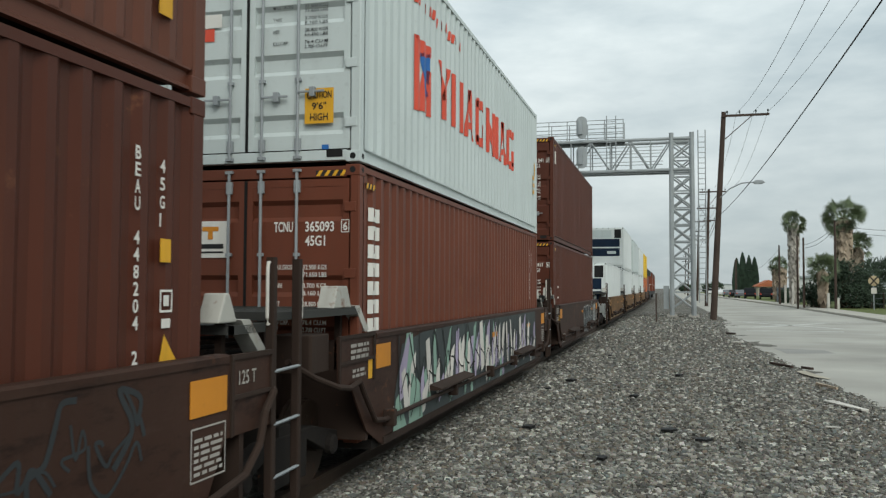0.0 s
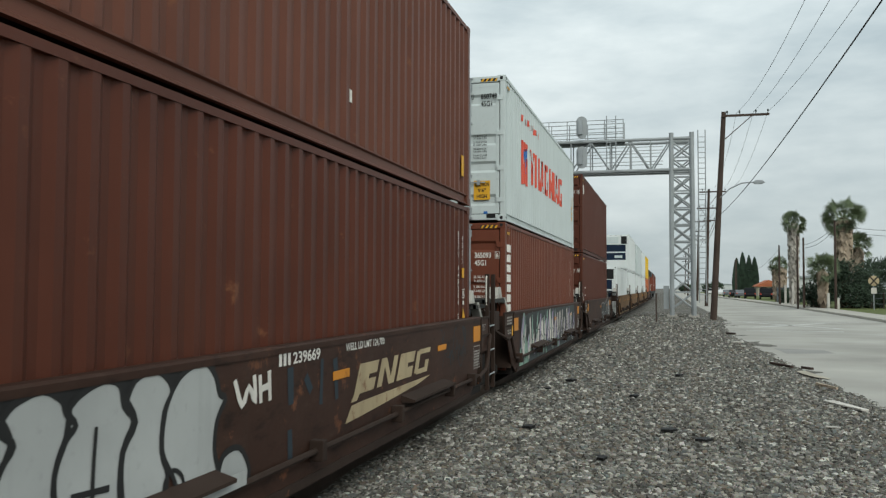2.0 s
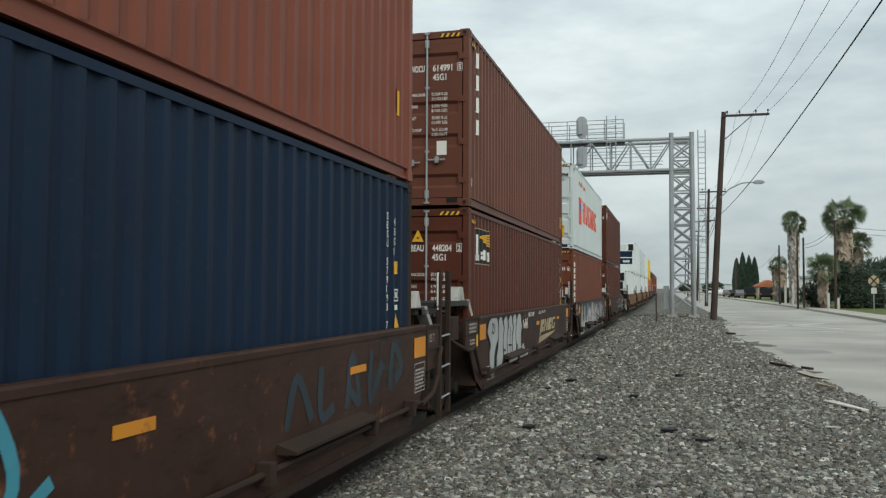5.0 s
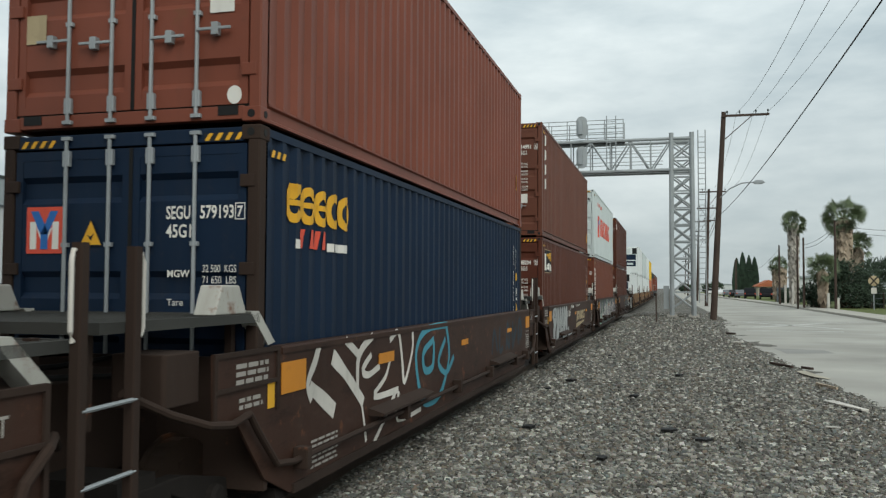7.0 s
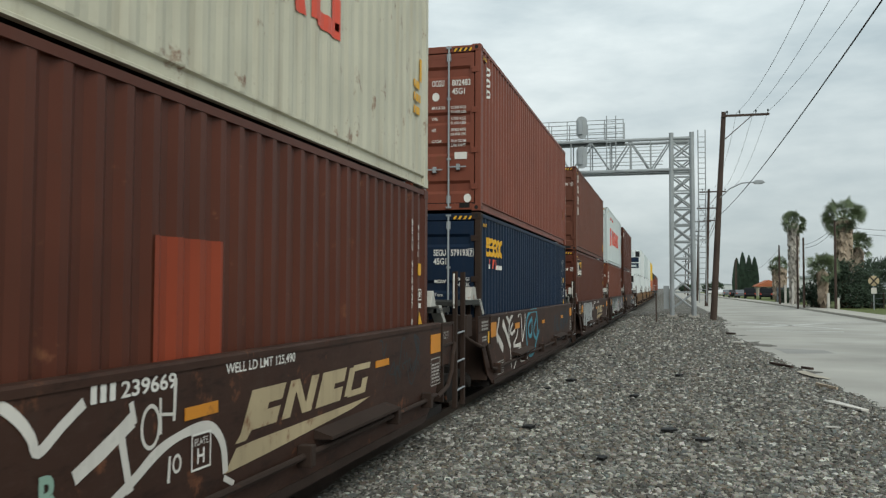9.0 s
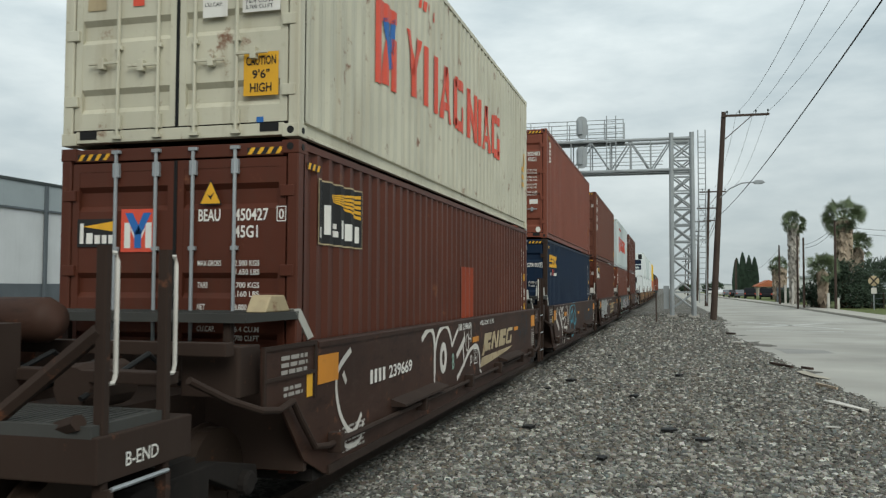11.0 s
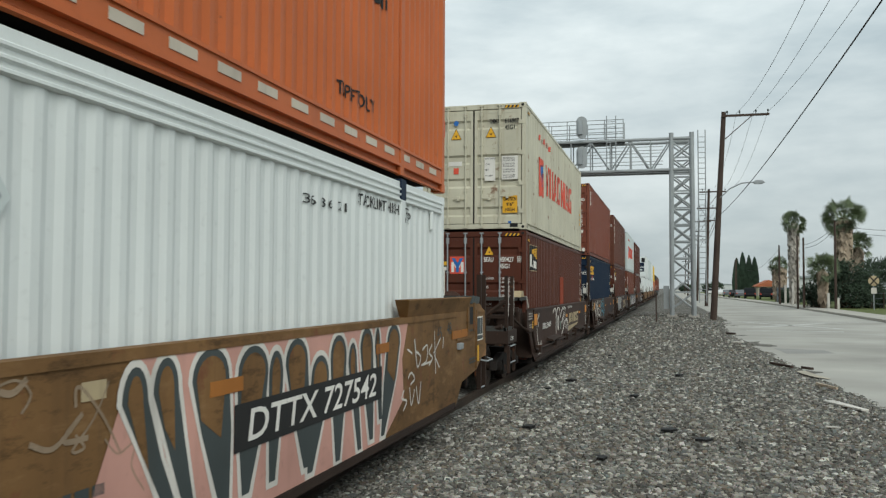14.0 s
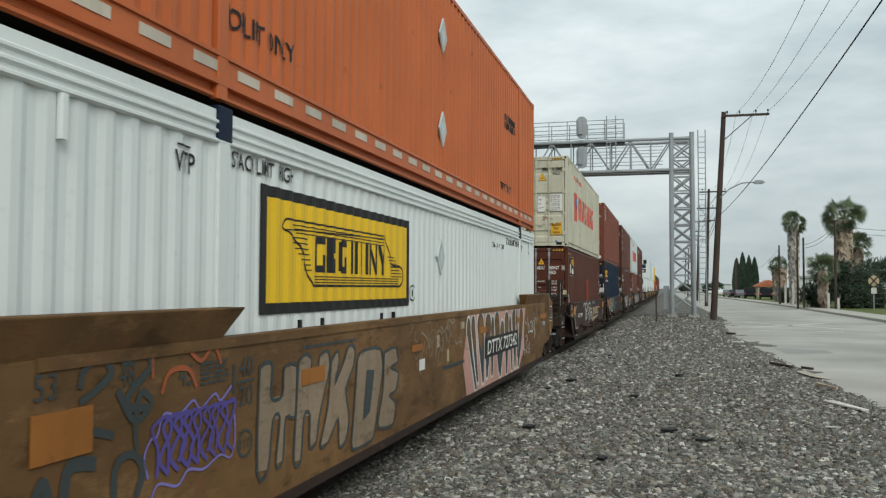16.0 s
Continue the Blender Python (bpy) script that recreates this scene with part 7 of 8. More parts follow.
def poles():
    main = utility_pole((2.25, 49.3, 0), (2.93, 49.3, 11.55), 0.19, [(11.3, -0.12, 2.38)], "tall dark leaning wooden pole with a one-sided crossarm")
    arm = part("lamp_arm", Shape().tube([(2.62, 49.2, 6.7), (3.2, 49.1, 7.25), (3.8, 49.0, 7.52), (4.5, 48.9, 7.56)], 0.035, 7), STEEL, main, "curved grey street lamp arm")
    part("lamp_head", Shape().prism([(4.4, 7.5), (4.5, 7.64), (4.85, 7.64), (5.0, 7.52), (4.85, 7.44), (4.5, 7.44)], "y", 48.78, 49.02), STEEL, arm, "", 0.02)
    for x0, x1, sag in ((3.59, 3.5, 1.93), (4.46, 4.3, 1.58), (5.22, 5.45, 1.4)):
        wire("overhead_wire", (x0, 49.15, 11.45), (x1, -6, 11.4), sag, 0.008, "thin overhead wire from pole to pole")
        wire("overhead_wire", (x0, 49.15, 11.45), (x0 + 0.5, 87, 11.5), 0.9, 0.008, "thin overhead wire from pole to pole")
    wire("overhead_cable", (2.6, 49.2, 5.75), (3.0, -6, 6.6), 0.62, 0.013, "black overhead cable along the road")
    wire("overhead_cable", (2.62, 49.4, 5.9), (3.1, 87, 6.2), 0.5, 0.02, "thick black overhead cable")
    ys = (87, 122, 160, 205, 260)
    for i, y in enumerate(ys):
        utility_pole((3.0 + 0.004 * y, y, 0), (3.35 + 0.004 * y, y, 11.5 - 0.3 * (i % 2)), 0.17, [(11.2 - 0.3 * (i % 2), -0.9, 1.6), (9.6, -1.1, 1.0)] + ([(8.4, -0.5, 1.0)] if i < 2 else []))
    for a, b in zip(ys, ys[1:]):
        for k in (0.2, 1.5):
            wire("overhead_wire", (3.0 + 0.004 * a + k, a, 11.4), (3.0 + 0.004 * b + k, b, 11.4), 0.8, 0.009, "thin overhead wire from pole to pole")
    for x, y, h, r in ((11.0, 95, 6.3, 0.12), (10.75, 80, 6.4, 0.1), (10.95, 77.8, 6.1, 0.11), (12.95, 75, 7.3, 0.12), (13.5, 190, 8.0, 0.13), (11.5, 165, 7.0, 0.13)):
        utility_pole((x, y, 0.1), (x, y, h), r, [], "thin dark wooden pole behind the kerb", "roadside poles")
    wire("overhead_wire", (10.95, 77.8, 5.5), (12.95, 75, 6.9), 0.3, 0.015, "overhead wire sagging between roadside poles")
    wire("overhead_wire", (10.95, 77.8, 5.2), (12.95, 75, 6.6), 0.35, 0.015, "overhead wire sagging between roadside poles")
    wire("overhead_wire", (12.95, 75, 6.9), (24, 66, 6.2), 0.5, 0.015, "overhead wire sagging between roadside poles")
    wire("overhead_wire", (12.95, 75, 6.5), (24, 66, 5.7), 0.5, 0.015, "overhead wire sagging between roadside poles")
    wire("overhead_wire", (11.0, 95, 5.9), (19.0, 230, 6.5), 1.0, 0.015, "overhead wire sagging between roadside poles")
    part("marker_post", Shape().tube([(-0.72, 45, -0.1), (-0.72, 45, 1.5)], 0.04, 6), WOOD_POLE, None)
    tagged(bpy.data.objects["marker_post"], "thin dark marker post standing in the gravel", "post")


# ---- plants ----
LEAF = paint("dark_leaf", (0.034, 0.052, 0.032), 0.65, 0.35, 0.0, 0.0, 6)
# palm green is lightened: the haze of distance is put into the colour
PALM_LEAF = paint("hazed_palm_green", (0.12, 0.15, 0.085), 0.6, 0.3, 0.0, 0.0, 6)
DEAD_FROND = paint("dead_frond_brown", (0.36, 0.29, 0.22), 0.85, 0.3, 0.0, 0.3, 8)
GREY_FROND = paint("grey_dead_frond", (0.38, 0.35, 0.31), 0.9, 0.3, 0.0, 0.3, 8)
# cypress green likewise carries distance haze in its base colour
CYPRESS = paint("hazed_cypress_green", (0.035, 0.056, 0.037), 0.7, 0.4, 0.0, 0.0, 5)
BARK = paint("bark", (0.12, 0.09, 0.065), 0.9, 0.3, 0.0, 0.3, 12)


def palm(x, y, trunk_h, r, crown, skirt_from, seed, brown=DEAD_FROND):
    """A fan palm: thick trunk in a skirt of dead fronds, a crown of fan leaves."""
    rng = random.Random(seed)
    p = thing("palm_tree", "fan palm with a shaggy skirt of dead fronds", "palm tree", "palm trees")
    part("trunk", Shape().tube([(x, y, -0.1), (x + 0.1, y, trunk_h * 0.5), (x, y, trunk_h)], r * 0.6, 12, r * 0.5), BARK, p)
    s = Shape()
    n = int((trunk_h - skirt_from) * 70)
    for i in range(n):
        z = skirt_from + (trunk_h - skirt_from) * rng.random()
        a = rng.random() * 6.28
        k = r * (0.75 + 0.3 * rng.random()) * (0.85 + 0.25 * (z - skirt_from) / (trunk_h - skirt_from + 0.01))
        w, L = 0.16 + 0.14 * rng.random(), 0.5 + 0.5 * rng.random()
        c, d = Vector((math.cos(a), math.sin(a), 0)), Vector((-math.sin(a), math.cos(a), 0))
        o = Vector((x, y, z))
        s.add([o + c * k * 0.6, o + c * k * 1.0 - d * w - Vector((0, 0, L * 0.5)), o + c * k - Vector((0, 0, L)), o + c * k * 1.05 + d * w - Vector((0, 0, L * 0.5))], [(0, 1, 2, 3)])
    part("frond_skirt", s, brown, p, "skirt of hanging dead fronds")
    s = Shape()
    for i in range(60):
        a, e = rng.random() * 6.28, rng.uniform(-0.95, 1.4)
        d = Vector((math.cos(a) * math.cos(e), math.sin(a) * math.cos(e), math.sin(e)))
        o = Vector((x, y, trunk_h))
        tip = o + d * crown * rng.uniform(0.38, 0.66)
        s.tube([o, o.lerp(tip, 0.5) + Vector((0, 0, 0.05)), tip], 0.025, 4)
        side = d.cross(Vector((0, 0, 1))).normalized()
        up = side.cross(d)
        roll = rng.uniform(-1.3, 1.3)
        side = side * math.cos(roll) + up * math.sin(roll)
        up = side.cross(d)
        fan = crown * rng.uniform(0.38, 0.52)
        for k in range(-6, 7):
            b = k * 0.21
            q = (d * math.cos(b) + side * math.sin(b)).normalized()
            end = tip + q * fan + Vector((0, 0, -0.13 * fan * (0.6 + abs(b)))) + up * rng.uniform(-0.05, 0.05)
            mid = tip.lerp(end, 0.55) + Vector((0, 0, 0.08 * fan))
            wv = (side * math.cos(b) - d * math.sin(b)) * fan * 0.05
            s.add([tip, mid - wv, end, mid + wv], [(0, 1, 2, 3)])
    part("crown", s, PALM_LEAF, p, "crown of green fan leaves")


def leafy(name, label, category, x, y, blobs, leaf, count, seed, mat, trunk=None, group=""):
    """A bush or tree: limbs and many small leaves scattered through uneven clumps. blobs: (dx, dy, z, rx, rz)."""
    rng = random.Random(seed)
    t = thing(name, label, category, group)
    limbs = Shape()
    for dx, dy, z, rx, rz in blobs:
        limbs.tube([(x, y, -0.1), (x + dx * 0.5, y + dy * 0.5, z * 0.45), (x + dx, y + dy, z)], 0.13 if trunk is None else trunk, 6, 0.04)
    part("trunk", limbs, BARK, t)
    s = Shape()
    for i in range(count):
        dx, dy, z, rx, rz = blobs[rng.randrange(len(blobs))]
        a, c, k = rng.random() * 6.28, rng.uniform(-1, 1), rng.random() ** 0.33
        q = math.sqrt(1 - c * c)
        lump = 1 + 0.55 * noise.noise((math.cos(a) * 2, math.sin(a) * 2, c * 2 + seed))
        o = Vector((x + dx + rx * k * q * math.cos(a) * lump, y + dy + rx * k * q * math.sin(a) * lump, max(0.1, z + rz * k * c * lump)))
        u = Vector((rng.uniform(-1, 1), rng.uniform(-1, 1), rng.uniform(-1, 1))).normalized()
        v = u.orthogonal().normalized()
        f = leaf * rng.uniform(0.6, 1.4)
        s.add([o - u * f, o - v * f * 0.55, o + u * f, o + v * f * 0.55], [(0, 1, 2, 3)])
    part("crown", s, mat, t)


def plants():
    palm(12.95, 99, 8.9, 0.55, 1.5, 0.3, 1, GREY_FROND)
    palm(14.55, 80, 7.9, 0.66, 2.0, 3.4, 2)
    palm(16.75, 86, 5.7, 0.48, 1.5, 2.6, 3)
    palm(12.3, 77, 3.4, 0.4, 1.5, 1.2, 4)
    palm(12.95, 112, 4.5, 0.85, 1.4, 1.0, 5)
    leafy("tree", "dense dark green roadside tree beside the palms", "tree", 14.6, 79, [(-1.6, 0, 1.9, 1.3, 1.3), (0, 0.4, 2.6, 1.6, 1.6), (1.5, 0, 2.3, 1.2, 1.2), (0.6, -0.6, 1.2, 1.4, 1.0), (-0.6, 0, 3.3, 0.8, 0.8), (2.3, 0.2, 1.0, 0.9, 0.8)], 0.11, 9500, 1, LEAF)
    leafy("tree", "dark green spreading tree with uneven crown", "tree", 19.0, 84, [(-1.4, 0, 3.4, 1.5, 1.2), (0.2, 0.4, 3.6, 1.7, 1.2), (1.8, 0, 3.0, 1.7, 1.5), (0.8, -0.6, 2.2, 1.8, 1.2), (3.2, 0, 3.9, 1.3, 1.1)], 0.12, 7500, 2, LEAF)
    leafy("bush", "low dark green hedge beside the road", "bush", 12.3, 80, [(0, 0, 0.9, 0.9, 0.9), (0.8, 0.3, 1.2, 0.9, 1.0), (-0.5, 0.4, 1.4, 0.8, 0.8)], 0.1, 3200, 3, LEAF)
    leafy("bush", "low brownish bush by the dark fence", "bush", 12.6, 103, [(0, 0, 0.9, 0.9, 0.9), (1.0, 0.3, 1.0, 1.0, 1.0)], 0.14, 1600, 4, LEAF)
    leafy("tree", "far dark green trees at the road's end", "tree", 13.5, 270, [(0, 0, 1.8, 2.0, 1.8), (-2.5, 0, 1.6, 1.8, 1.5)], 0.4, 1200, 5, LEAF)
    leafy("tree", "far dark green trees beside the tracks", "tree", 5.0, 330, [(0, 0, 2, 2.0, 1.6), (3, 0, 1.6, 2.0, 1.4)], 0.45, 900, 6, LEAF)
    for i, (dx, h) in enumerate(((0, 9.8), (1.6, 11.4), (3.3, 10.6), (4.8, 10.2))):
        rng = random.Random(i)
        c = thing("cypress_tree", "tall narrow dark green cypress", "cypress tree", "row of cypresses")
        x, y = 17.1 + dx, 240 + i
        part("trunk", Shape().tube([(x, y, 0), (x, y, h * 0.9)], 0.2, 6, 0.05), BARK, c)
        s = Shape()
        for k in range(1500):
            t = rng.random()
            rr = 1.05 * (math.sin(math.pi * min(1, 0.18 + t * 0.82) ** 0.8) ** 0.6) * (0.55 + 0.5 * rng.random())
            a = rng.random() * 6.28
            o = Vector((x + rr * math.cos(a), y + rr * math.sin(a), 0.3 + t * (h - 0.6)))
            s.add([o + Vector((-0.2, 0.1, -0.3)), o + Vector((0.2, -0.1, -0.25)), o + Vector((rng.uniform(-0.1, 0.1), 0, 0.55))], [(0, 1, 2)])
        part("crown", s, CYPRESS, c)


# ---- buildings and vehicles ----
PANEL_WHITE = paint("white_metal_wall", (0.52, 0.54, 0.54), 0.6, 0.05, 0.0, 0.12)
PANEL_GREY = paint("grey_metal_band", (0.3, 0.34, 0.35), 0.6, 0.05, 0.0, 0.12)
PANEL_DARK = paint("dark_grey_wall_base", (0.1, 0.115, 0.125), 0.6, 0.1, 0.0, 0.12)
TERRACOTTA = paint("orange_roof", (0.36, 0.12, 0.06), 0.8, 0.15)
BEIGE = paint("beige_wall", (0.4, 0.36, 0.29), 0.85, 0.1)
CAR_GLASS = paint("dark_car_glass", (0.01, 0.012, 0.014), 0.1, 0.05, 0.0, 0.0, bump=0.0)


def warehouse():
    b = thing("warehouse", "long white metal warehouse with a grey band under its roof", "warehouse")
    x, y0, y1 = -30.0, 8.0, 120.0
    part("wall", Shape().box(x - 0.3, x, y0, y1, 1.85, 5.45), PANEL_WHITE, b, "white metal wall")
    part("wall", Shape().box(x - 0.3, x + 0.03, y0, y1, -0.3, 1.85), PANEL_DARK, b, "dark grey wall base")
    part("wall", Shape().box(x - 0.3, x + 0.06, y0, y1, 5.45, 6.72), PANEL_GREY, b, "grey band under the roof")
    part("roof", Shape().prism([(x - 40, 6.7), (x + 0.12, 6.72), (x + 0.12, 6.86), (x - 20, 8.6), (x - 40, 6.86)], "y", y0, y1), SLATE, b, "dark low-pitched roof edge")
    part("wall", Shape().box(x - 40, x - 0.3, y0, y0 + 0.3, -0.3, 6.7), PANEL_WHITE, b)
    part("wall", Shape().box(x - 40, x - 0.3, y1 - 0.3, y1, -0.3, 6.7), PANEL_WHITE, b)
    part("wall", Shape().box(x - 40, x - 39.7, y0 + 0.3, y1 - 0.3, -0.3, 6.7), PANEL_WHITE, b)
    for i in range(6):
        k = 17.1 + i * 18.4
        part("downspout", Shape().box(x + 0.06, x + 0.2, k - 0.08, k + 0.08, 0.1, 6.7), PANEL_DARK, b)
    part("door", Shape().box(x + 0.03, x + 0.1, 40.9, 43.9, 0.0, 3.2), PANEL_DARK, b, "dark grey roll-up door", 0.01)
    part("trim", Shape().box(x + 0.06, x + 0.1, y0, y1, 5.4, 5.5), PANEL_DARK, b)


def house(x, y, w, d, h, wall, roof, label, rise=1.2):
    b = thing("house", label, "house", "far buildings")
    part("wall", Shape().box(x, x + w, y, y + d, 0, h), wall, b)
    part("roof", Shape().prism([(x - 0.4, h), (x + w + 0.4, h), (x + w + 0.3, h + 0.2), (x + w * 0.5, h + rise), (x - 0.3, h + 0.2)], "y", y - 0.4, y + d + 0.4), roof, b)
    for k in (0.25, 0.7):
        win = part("window", Shape().box(x + w * k - 0.6, x + w * k + 0.6, y - 0.04, y + 0.02, 1.0, 2.1), CAR_GLASS, b)
        part("frame", Shape().box(x + w * k - 0.7, x + w * k + 0.7, y - 0.06, y - 0.04, 2.1, 2.2).box(x + w * k - 0.7, x + w * k + 0.7, y - 0.06, y - 0.04, 0.9, 1.0), PANEL_WHITE, win)


def parked_car(x, y, turn, mat, tall, label):
    """A car seen from behind: lower body, glazed cabin, lights and wheels."""
    c = thing("parked_car", label, "car", "parked cars")
    h = 1.75 if tall else 1.42
    prof = [(-2.2, 0.35), (2.2, 0.35), (2.25, 0.7), (2.1, 0.92), (1.1, 1.0), (0.5, h - 0.06), (-1.2 if not tall else -2.0, h), (-1.9 if not tall else -2.15, 1.0), (-2.22, 0.92), (-2.26, 0.6)]
    part("body", Shape().prism(prof, "x", -0.9, 0.9), mat, c, bevel=0.06)
    part("rear_window", Shape().prism([(-1.62 if not tall else -2.12, 1.05), (-1.3 if not tall else -2.06, h - 0.1), (-1.34 if not tall else -2.1, h - 0.1), (-1.72 if not tall else -2.19, 1.05)], "x", -0.68, 0.68), CAR_GLASS, c)
    for sx in (-1, 1):
        part("side_window", Shape().prism([(-1.5, 1.02), (0.9, 1.02), (0.42, h - 0.1), (-1.15, h - 0.1)], "x", *sorted((sx * 0.9, sx * 0.912))), CAR_GLASS, c)
        part("tail_light", Shape().box(*sorted((sx * 0.65, sx * 0.86)), -2.29, -2.2, 0.75, 0.9), RED, c)
        for k in (-1.4, 1.4):
            part("wheel", Shape().lathe([(0.0, -0.1), (0.2, -0.1), (0.32, -0.09), (0.33, 0.0), (0.32, 0.09), (0.2, 0.1), (0.0, 0.1)], 16, (sx * 0.8, k, 0.33), "x"), BLACK, c)
    c.matrix_world = pose(x, y, 0.12, 0, 0, turn)
    return c


def roadside():
    house(18.7, 200, 4.6, 9, 2.2, BEIGE, TERRACOTTA, "low house with an orange tiled roof", 1.5)
    house(30, 215, 16, 12, 3.6, PANEL_WHITE, PANEL_GREY, "long low white building", 0.5)
    house(17.5, 130, 9.0, 9, 3.3, PANEL_WHITE, PANEL_GREY, "white low building behind the palms", 0.6)
    house(8, 420, 20, 12, 3.6, PANEL_WHITE, PANEL_GREY, "long low white building far down the road", 0.8)
    w = tagged(part("garden_wall", Shape().box(12.0, 13.2, 82, 82.2, 0.1, 1.75).box(13.2, 13.4, 82, 92, 0.1, 1.7), BEIGE, None), "beige rendered garden wall", "wall")
    fence = thing("fence", "dark panel fence behind the pavement", "fence")
    for i in range(5):
        part("panel", Shape().box(12.4 + i * 0.55, 12.9 + i * 0.55, 110 + i * 0.3, 110.08 + i * 0.3, 0.15, 1.9), PANEL_DARK, fence)
        part("post", Shape().box(12.9 + i * 0.55, 12.95 + i * 0.55, 110 + i * 0.3, 110.1 + i * 0.3, 0.1, 2.0), WOOD_POLE, fence)
    fence = thing("fence", "thin dark wire fence along the verge", "fence")
    for i in range(14):
        part("post", Shape().tube([(14.5 + i * 0.9, 78.6 - i * 0.12, 0.1), (14.5 + i * 0.9, 78.6 - i * 0.12, 1.5)], 0.04, 5), WOOD_POLE, fence)
    for z in (0.5, 0.95, 1.4):
        part("strand", Shape().tube([(14.5, 78.6, z), (26.2, 77.04, z)], 0.02, 4), PANEL_DARK, fence)
    s = thing("crossing_sign", "round yellow crossing sign with a black cross", "road sign")
    x, y = 15.45, 73.5
    part("post", Shape().tube([(x, y, 0.1), (x, y, 2.9)], 0.04, 6), STEEL, s)
    part("plate", Shape().lathe([(0, -0.01), (0.4, -0.01), (0.4, 0.01), (0, 0.01)], 24, (x, y - 0.06, 2.4), "y"), CREAM_LOGO, s)
    part("cross", Shape().prism([(x - 0.3, 2.13), (x - 0.23, 2.06), (x + 0.3, 2.67), (x + 0.23, 2.74)], "y", y - 0.085, y - 0.075).prism([(x + 0.3, 2.13), (x + 0.23, 2.06), (x - 0.3, 2.67), (x - 0.23, 2.74)], "y", y - 0.097, y - 0.087), BLACK_INK, s)
    part("lower_plate", Shape().box(x - 0.2, x + 0.2, y - 0.07, y - 0.05, 1.4, 1.85), CHALK, s)
    s = thing("street_sign", "small green sign on two white posts", "sign")
    x, y = 15.5, 79.5
    part("plate", Shape().box(x - 0.9, x + 0.9, y - 0.04, y, 0.5, 1.1), paint("sign_green", (0.02, 0.13, 0.09), 0.5, 0.1), s)
    for k in (-0.95, 0.95):
        part("post", Shape().box(x + k - 0.05, x + k + 0.05, y - 0.05, y + 0.05, 0.1, 1.2), CHALK, s)
    for x, y, h in ((12.55, 76, 1.4), (13.2, 75.5, 1.0), (11.4, 88, 2.3), (11.2, 92, 2.1)):
        ob = tagged(part("bollard", Shape().box(x - 0.1, x + 0.1, y - 0.1, y + 0.1, 0.1, h, 0.03), CHALK, None), "pale post standing by the pavement", "post", "roadside posts")
    white, dark, grey = paint("car_white", (0.6, 0.6, 0.6), 0.3, 0.03, 0, 0, bump=0.0), paint("car_black", (0.012, 0.012, 0.014), 0.25, 0.05, 0, 0, bump=0.0), paint("car_grey", (0.12, 0.13, 0.14), 0.3, 0.05, 0, 0, bump=0.0)
    for x, y, turn, mat, tall, label in ((14.0, 138, -4, dark, 1, "black sport utility car parked off the road"), (12.4, 146, -4, dark, 1, "black car parked beside another"), (11.7, 156, 0, grey, 0, "grey car parked by the road"),
                                         (10.9, 160, 0, dark, 0, "dark car parked by the road"), (11.0, 178, 0, grey, 0, "grey car parked by the road"), (10.4, 196, 0, white, 0, "white car parked by the road"),
                                         (10.6, 214, 0, white, 1, "white van parked far down the road"), (9.9, 235, 0, white, 1, "white car far down the road"), (17.9, 81.5, 80, white, 1, "white vehicle behind the hedge")):
        parked_car(x, y, turn, mat, tall, label)


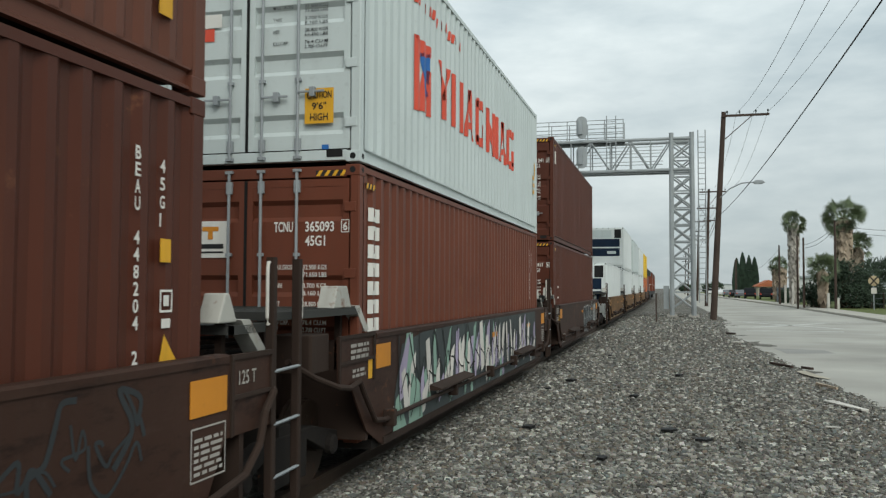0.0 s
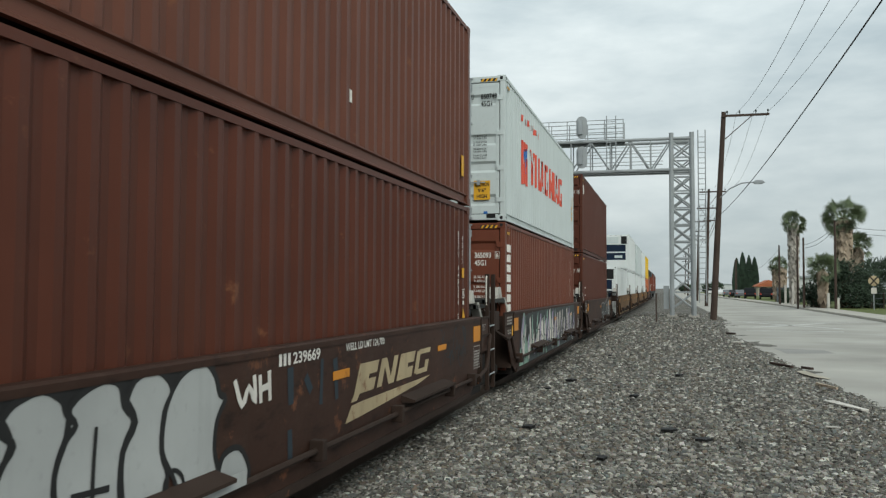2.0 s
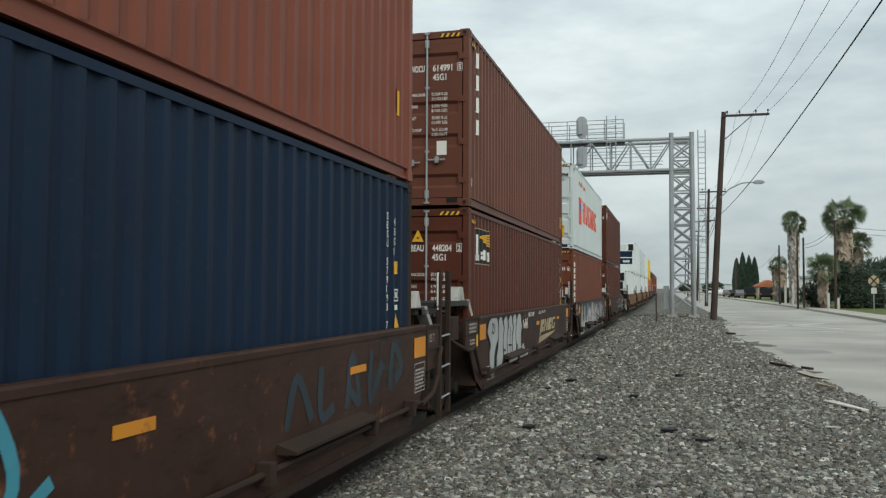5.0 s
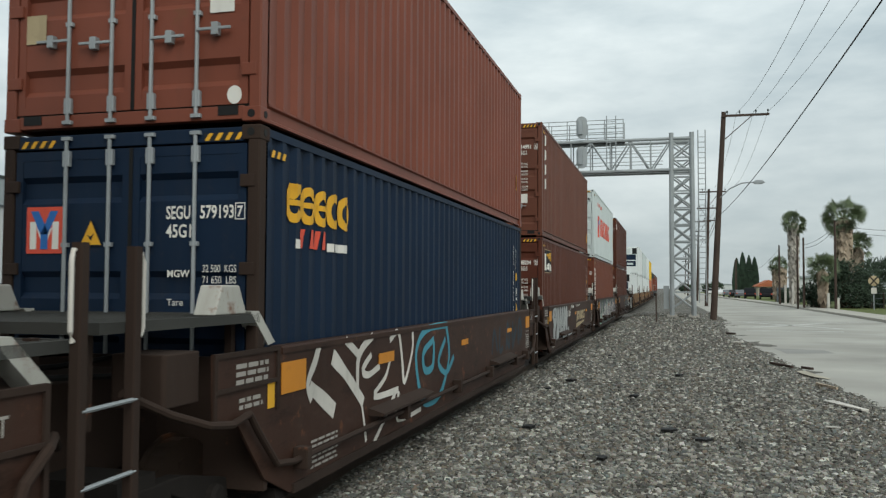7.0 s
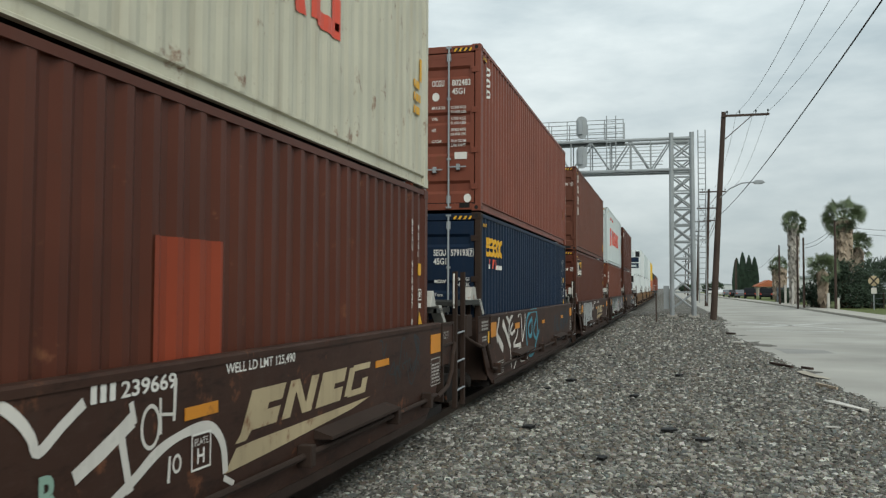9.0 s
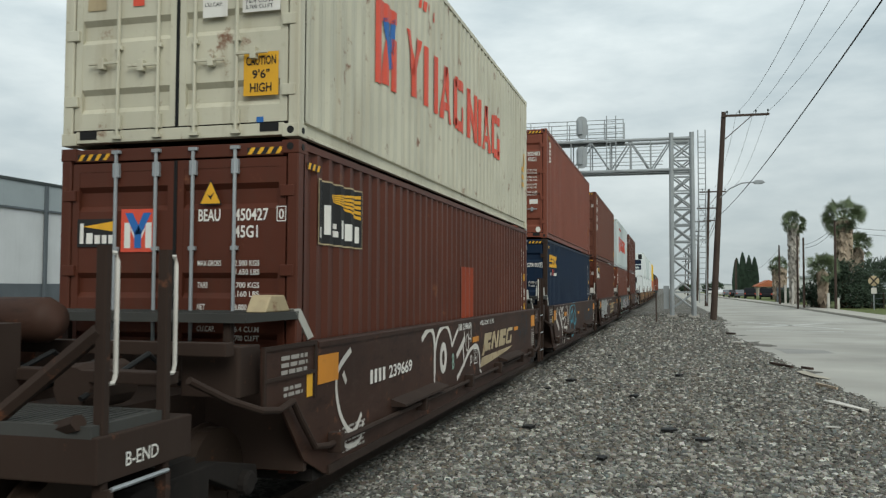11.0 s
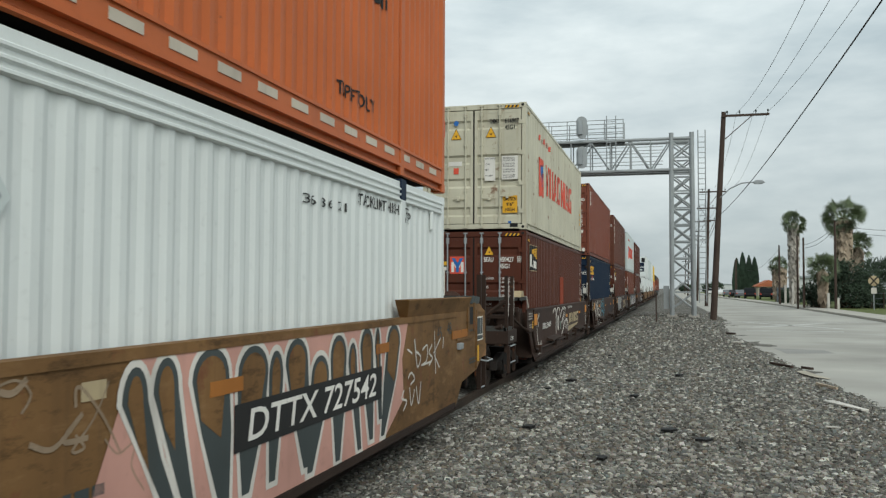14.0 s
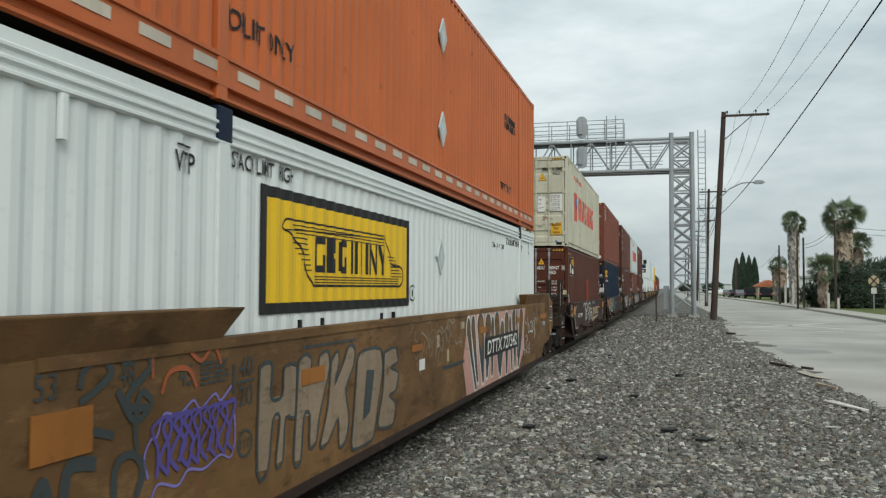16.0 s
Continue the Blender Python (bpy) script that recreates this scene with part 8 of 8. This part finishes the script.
def litter():
    def piece(name, label, pts, h, mat, cat="debris"):
        s = Shape()
        n = len(pts)
        s.add([(x, y, ground_z(x, y) + 0.03) for x, y in pts] + [(x, y, ground_z(x, y) + 0.03 + h) for x, y in pts], [tuple(range(n))[::-1], tuple(range(n, 2 * n))] + [(i, (i + 1) % n, n + (i + 1) % n, n + i) for i in range(n)])
        tagged(part(name, s, mat, None), label, cat, "litter on the gravel")
    piece("board", "white painted board lying on the gravel", [(2.24, 14.15), (2.6, 13.25), (2.7, 13.28), (2.4, 14.25)], 0.02, CHALK)
    piece("board", "small white scrap on the gravel", [(1.85, 11.55), (2.0, 11.45), (2.02, 11.52), (1.87, 11.62)], 0.015, CHALK)
    piece("board", "small white scrap far out on the gravel", [(1.85, 28.6), (2.2, 28.3), (2.25, 28.7), (1.95, 28.9)], 0.03, CHALK)
    piece("plank", "dark broken wooden plank on the gravel", [(2.15, 20.6), (2.5, 19.75), (2.55, 19.78), (2.22, 20.68)], 0.05, WOOD_POLE)
    piece("plank", "short dark stick on the gravel", [(2.7, 19.8), (2.85, 19.5), (2.92, 19.55), (2.75, 19.85)], 0.05, WOOD_POLE)
    piece("plank", "grey weathered stick on the gravel edge", [(2.5, 16.6), (2.74, 15.95), (2.77, 15.97), (2.54, 16.64)], 0.04, DEAD_FROND)
    piece("plank", "short dark stick lying far out", [(2.0, 34.0), (2.3, 33.5), (2.35, 33.6), (2.05, 34.2)], 0.06, WOOD_POLE)
    for i, (x, y) in enumerate(((-1.5, 22.17), (-1.7, 10.49), (-0.03, 10.69), (-0.68, 8.78), (0.15, 17.51), (-1.79, 15.92), (-2.04, 14.61), (-0.57, 14.0), (0.35, 10.14), (-1.77, 30.89))):
        w = 0.05 + 0.025 * (i % 3)
        piece("clod", "small dark clod of grime on the gravel", [(x - w, y - 0.06), (x + 0.3 * w, y - 0.09), (x + w, y + 0.02), (x + 0.2 * w, y + 0.1), (x - 0.8 * w, y + 0.05)], 0.025, BLACK)
    piece("scrap", "white paper scrap beside the rail", [(-2.95, 11.0), (-2.85, 10.85), (-2.82, 10.95), (-2.9, 11.1)], 0.04, CHALK)
    piece("sand_patch", "flat spill of pale sand on the gravel", [(2.5, 19.0), (2.58, 18.5), (2.72, 18.1), (2.9, 17.75), (2.98, 17.9), (2.9, 18.3), (2.8, 18.6), (2.72, 19.05), (2.58, 19.2)], 0.004, DIRT, "sand")


signal_bridge()
poles()
plants()
warehouse()
roadside()
litter()


def motions():
    """The train rolls away at a steady pace; its wheels turn."""
    for ob, y in MOVING:
        walk(ob, [(t, pose(TRACK_X, y + SPEED * (t - 8), 0)) for t in (0, 4, 8, 12, 16)])
    rate = -math.degrees(SPEED / 0.42)
    for ob, y, z in TURNING:
        walk(ob, [(i / 7.5, pose(0, y, z, rate * i / 7.5)) for i in range(121)])


motions()
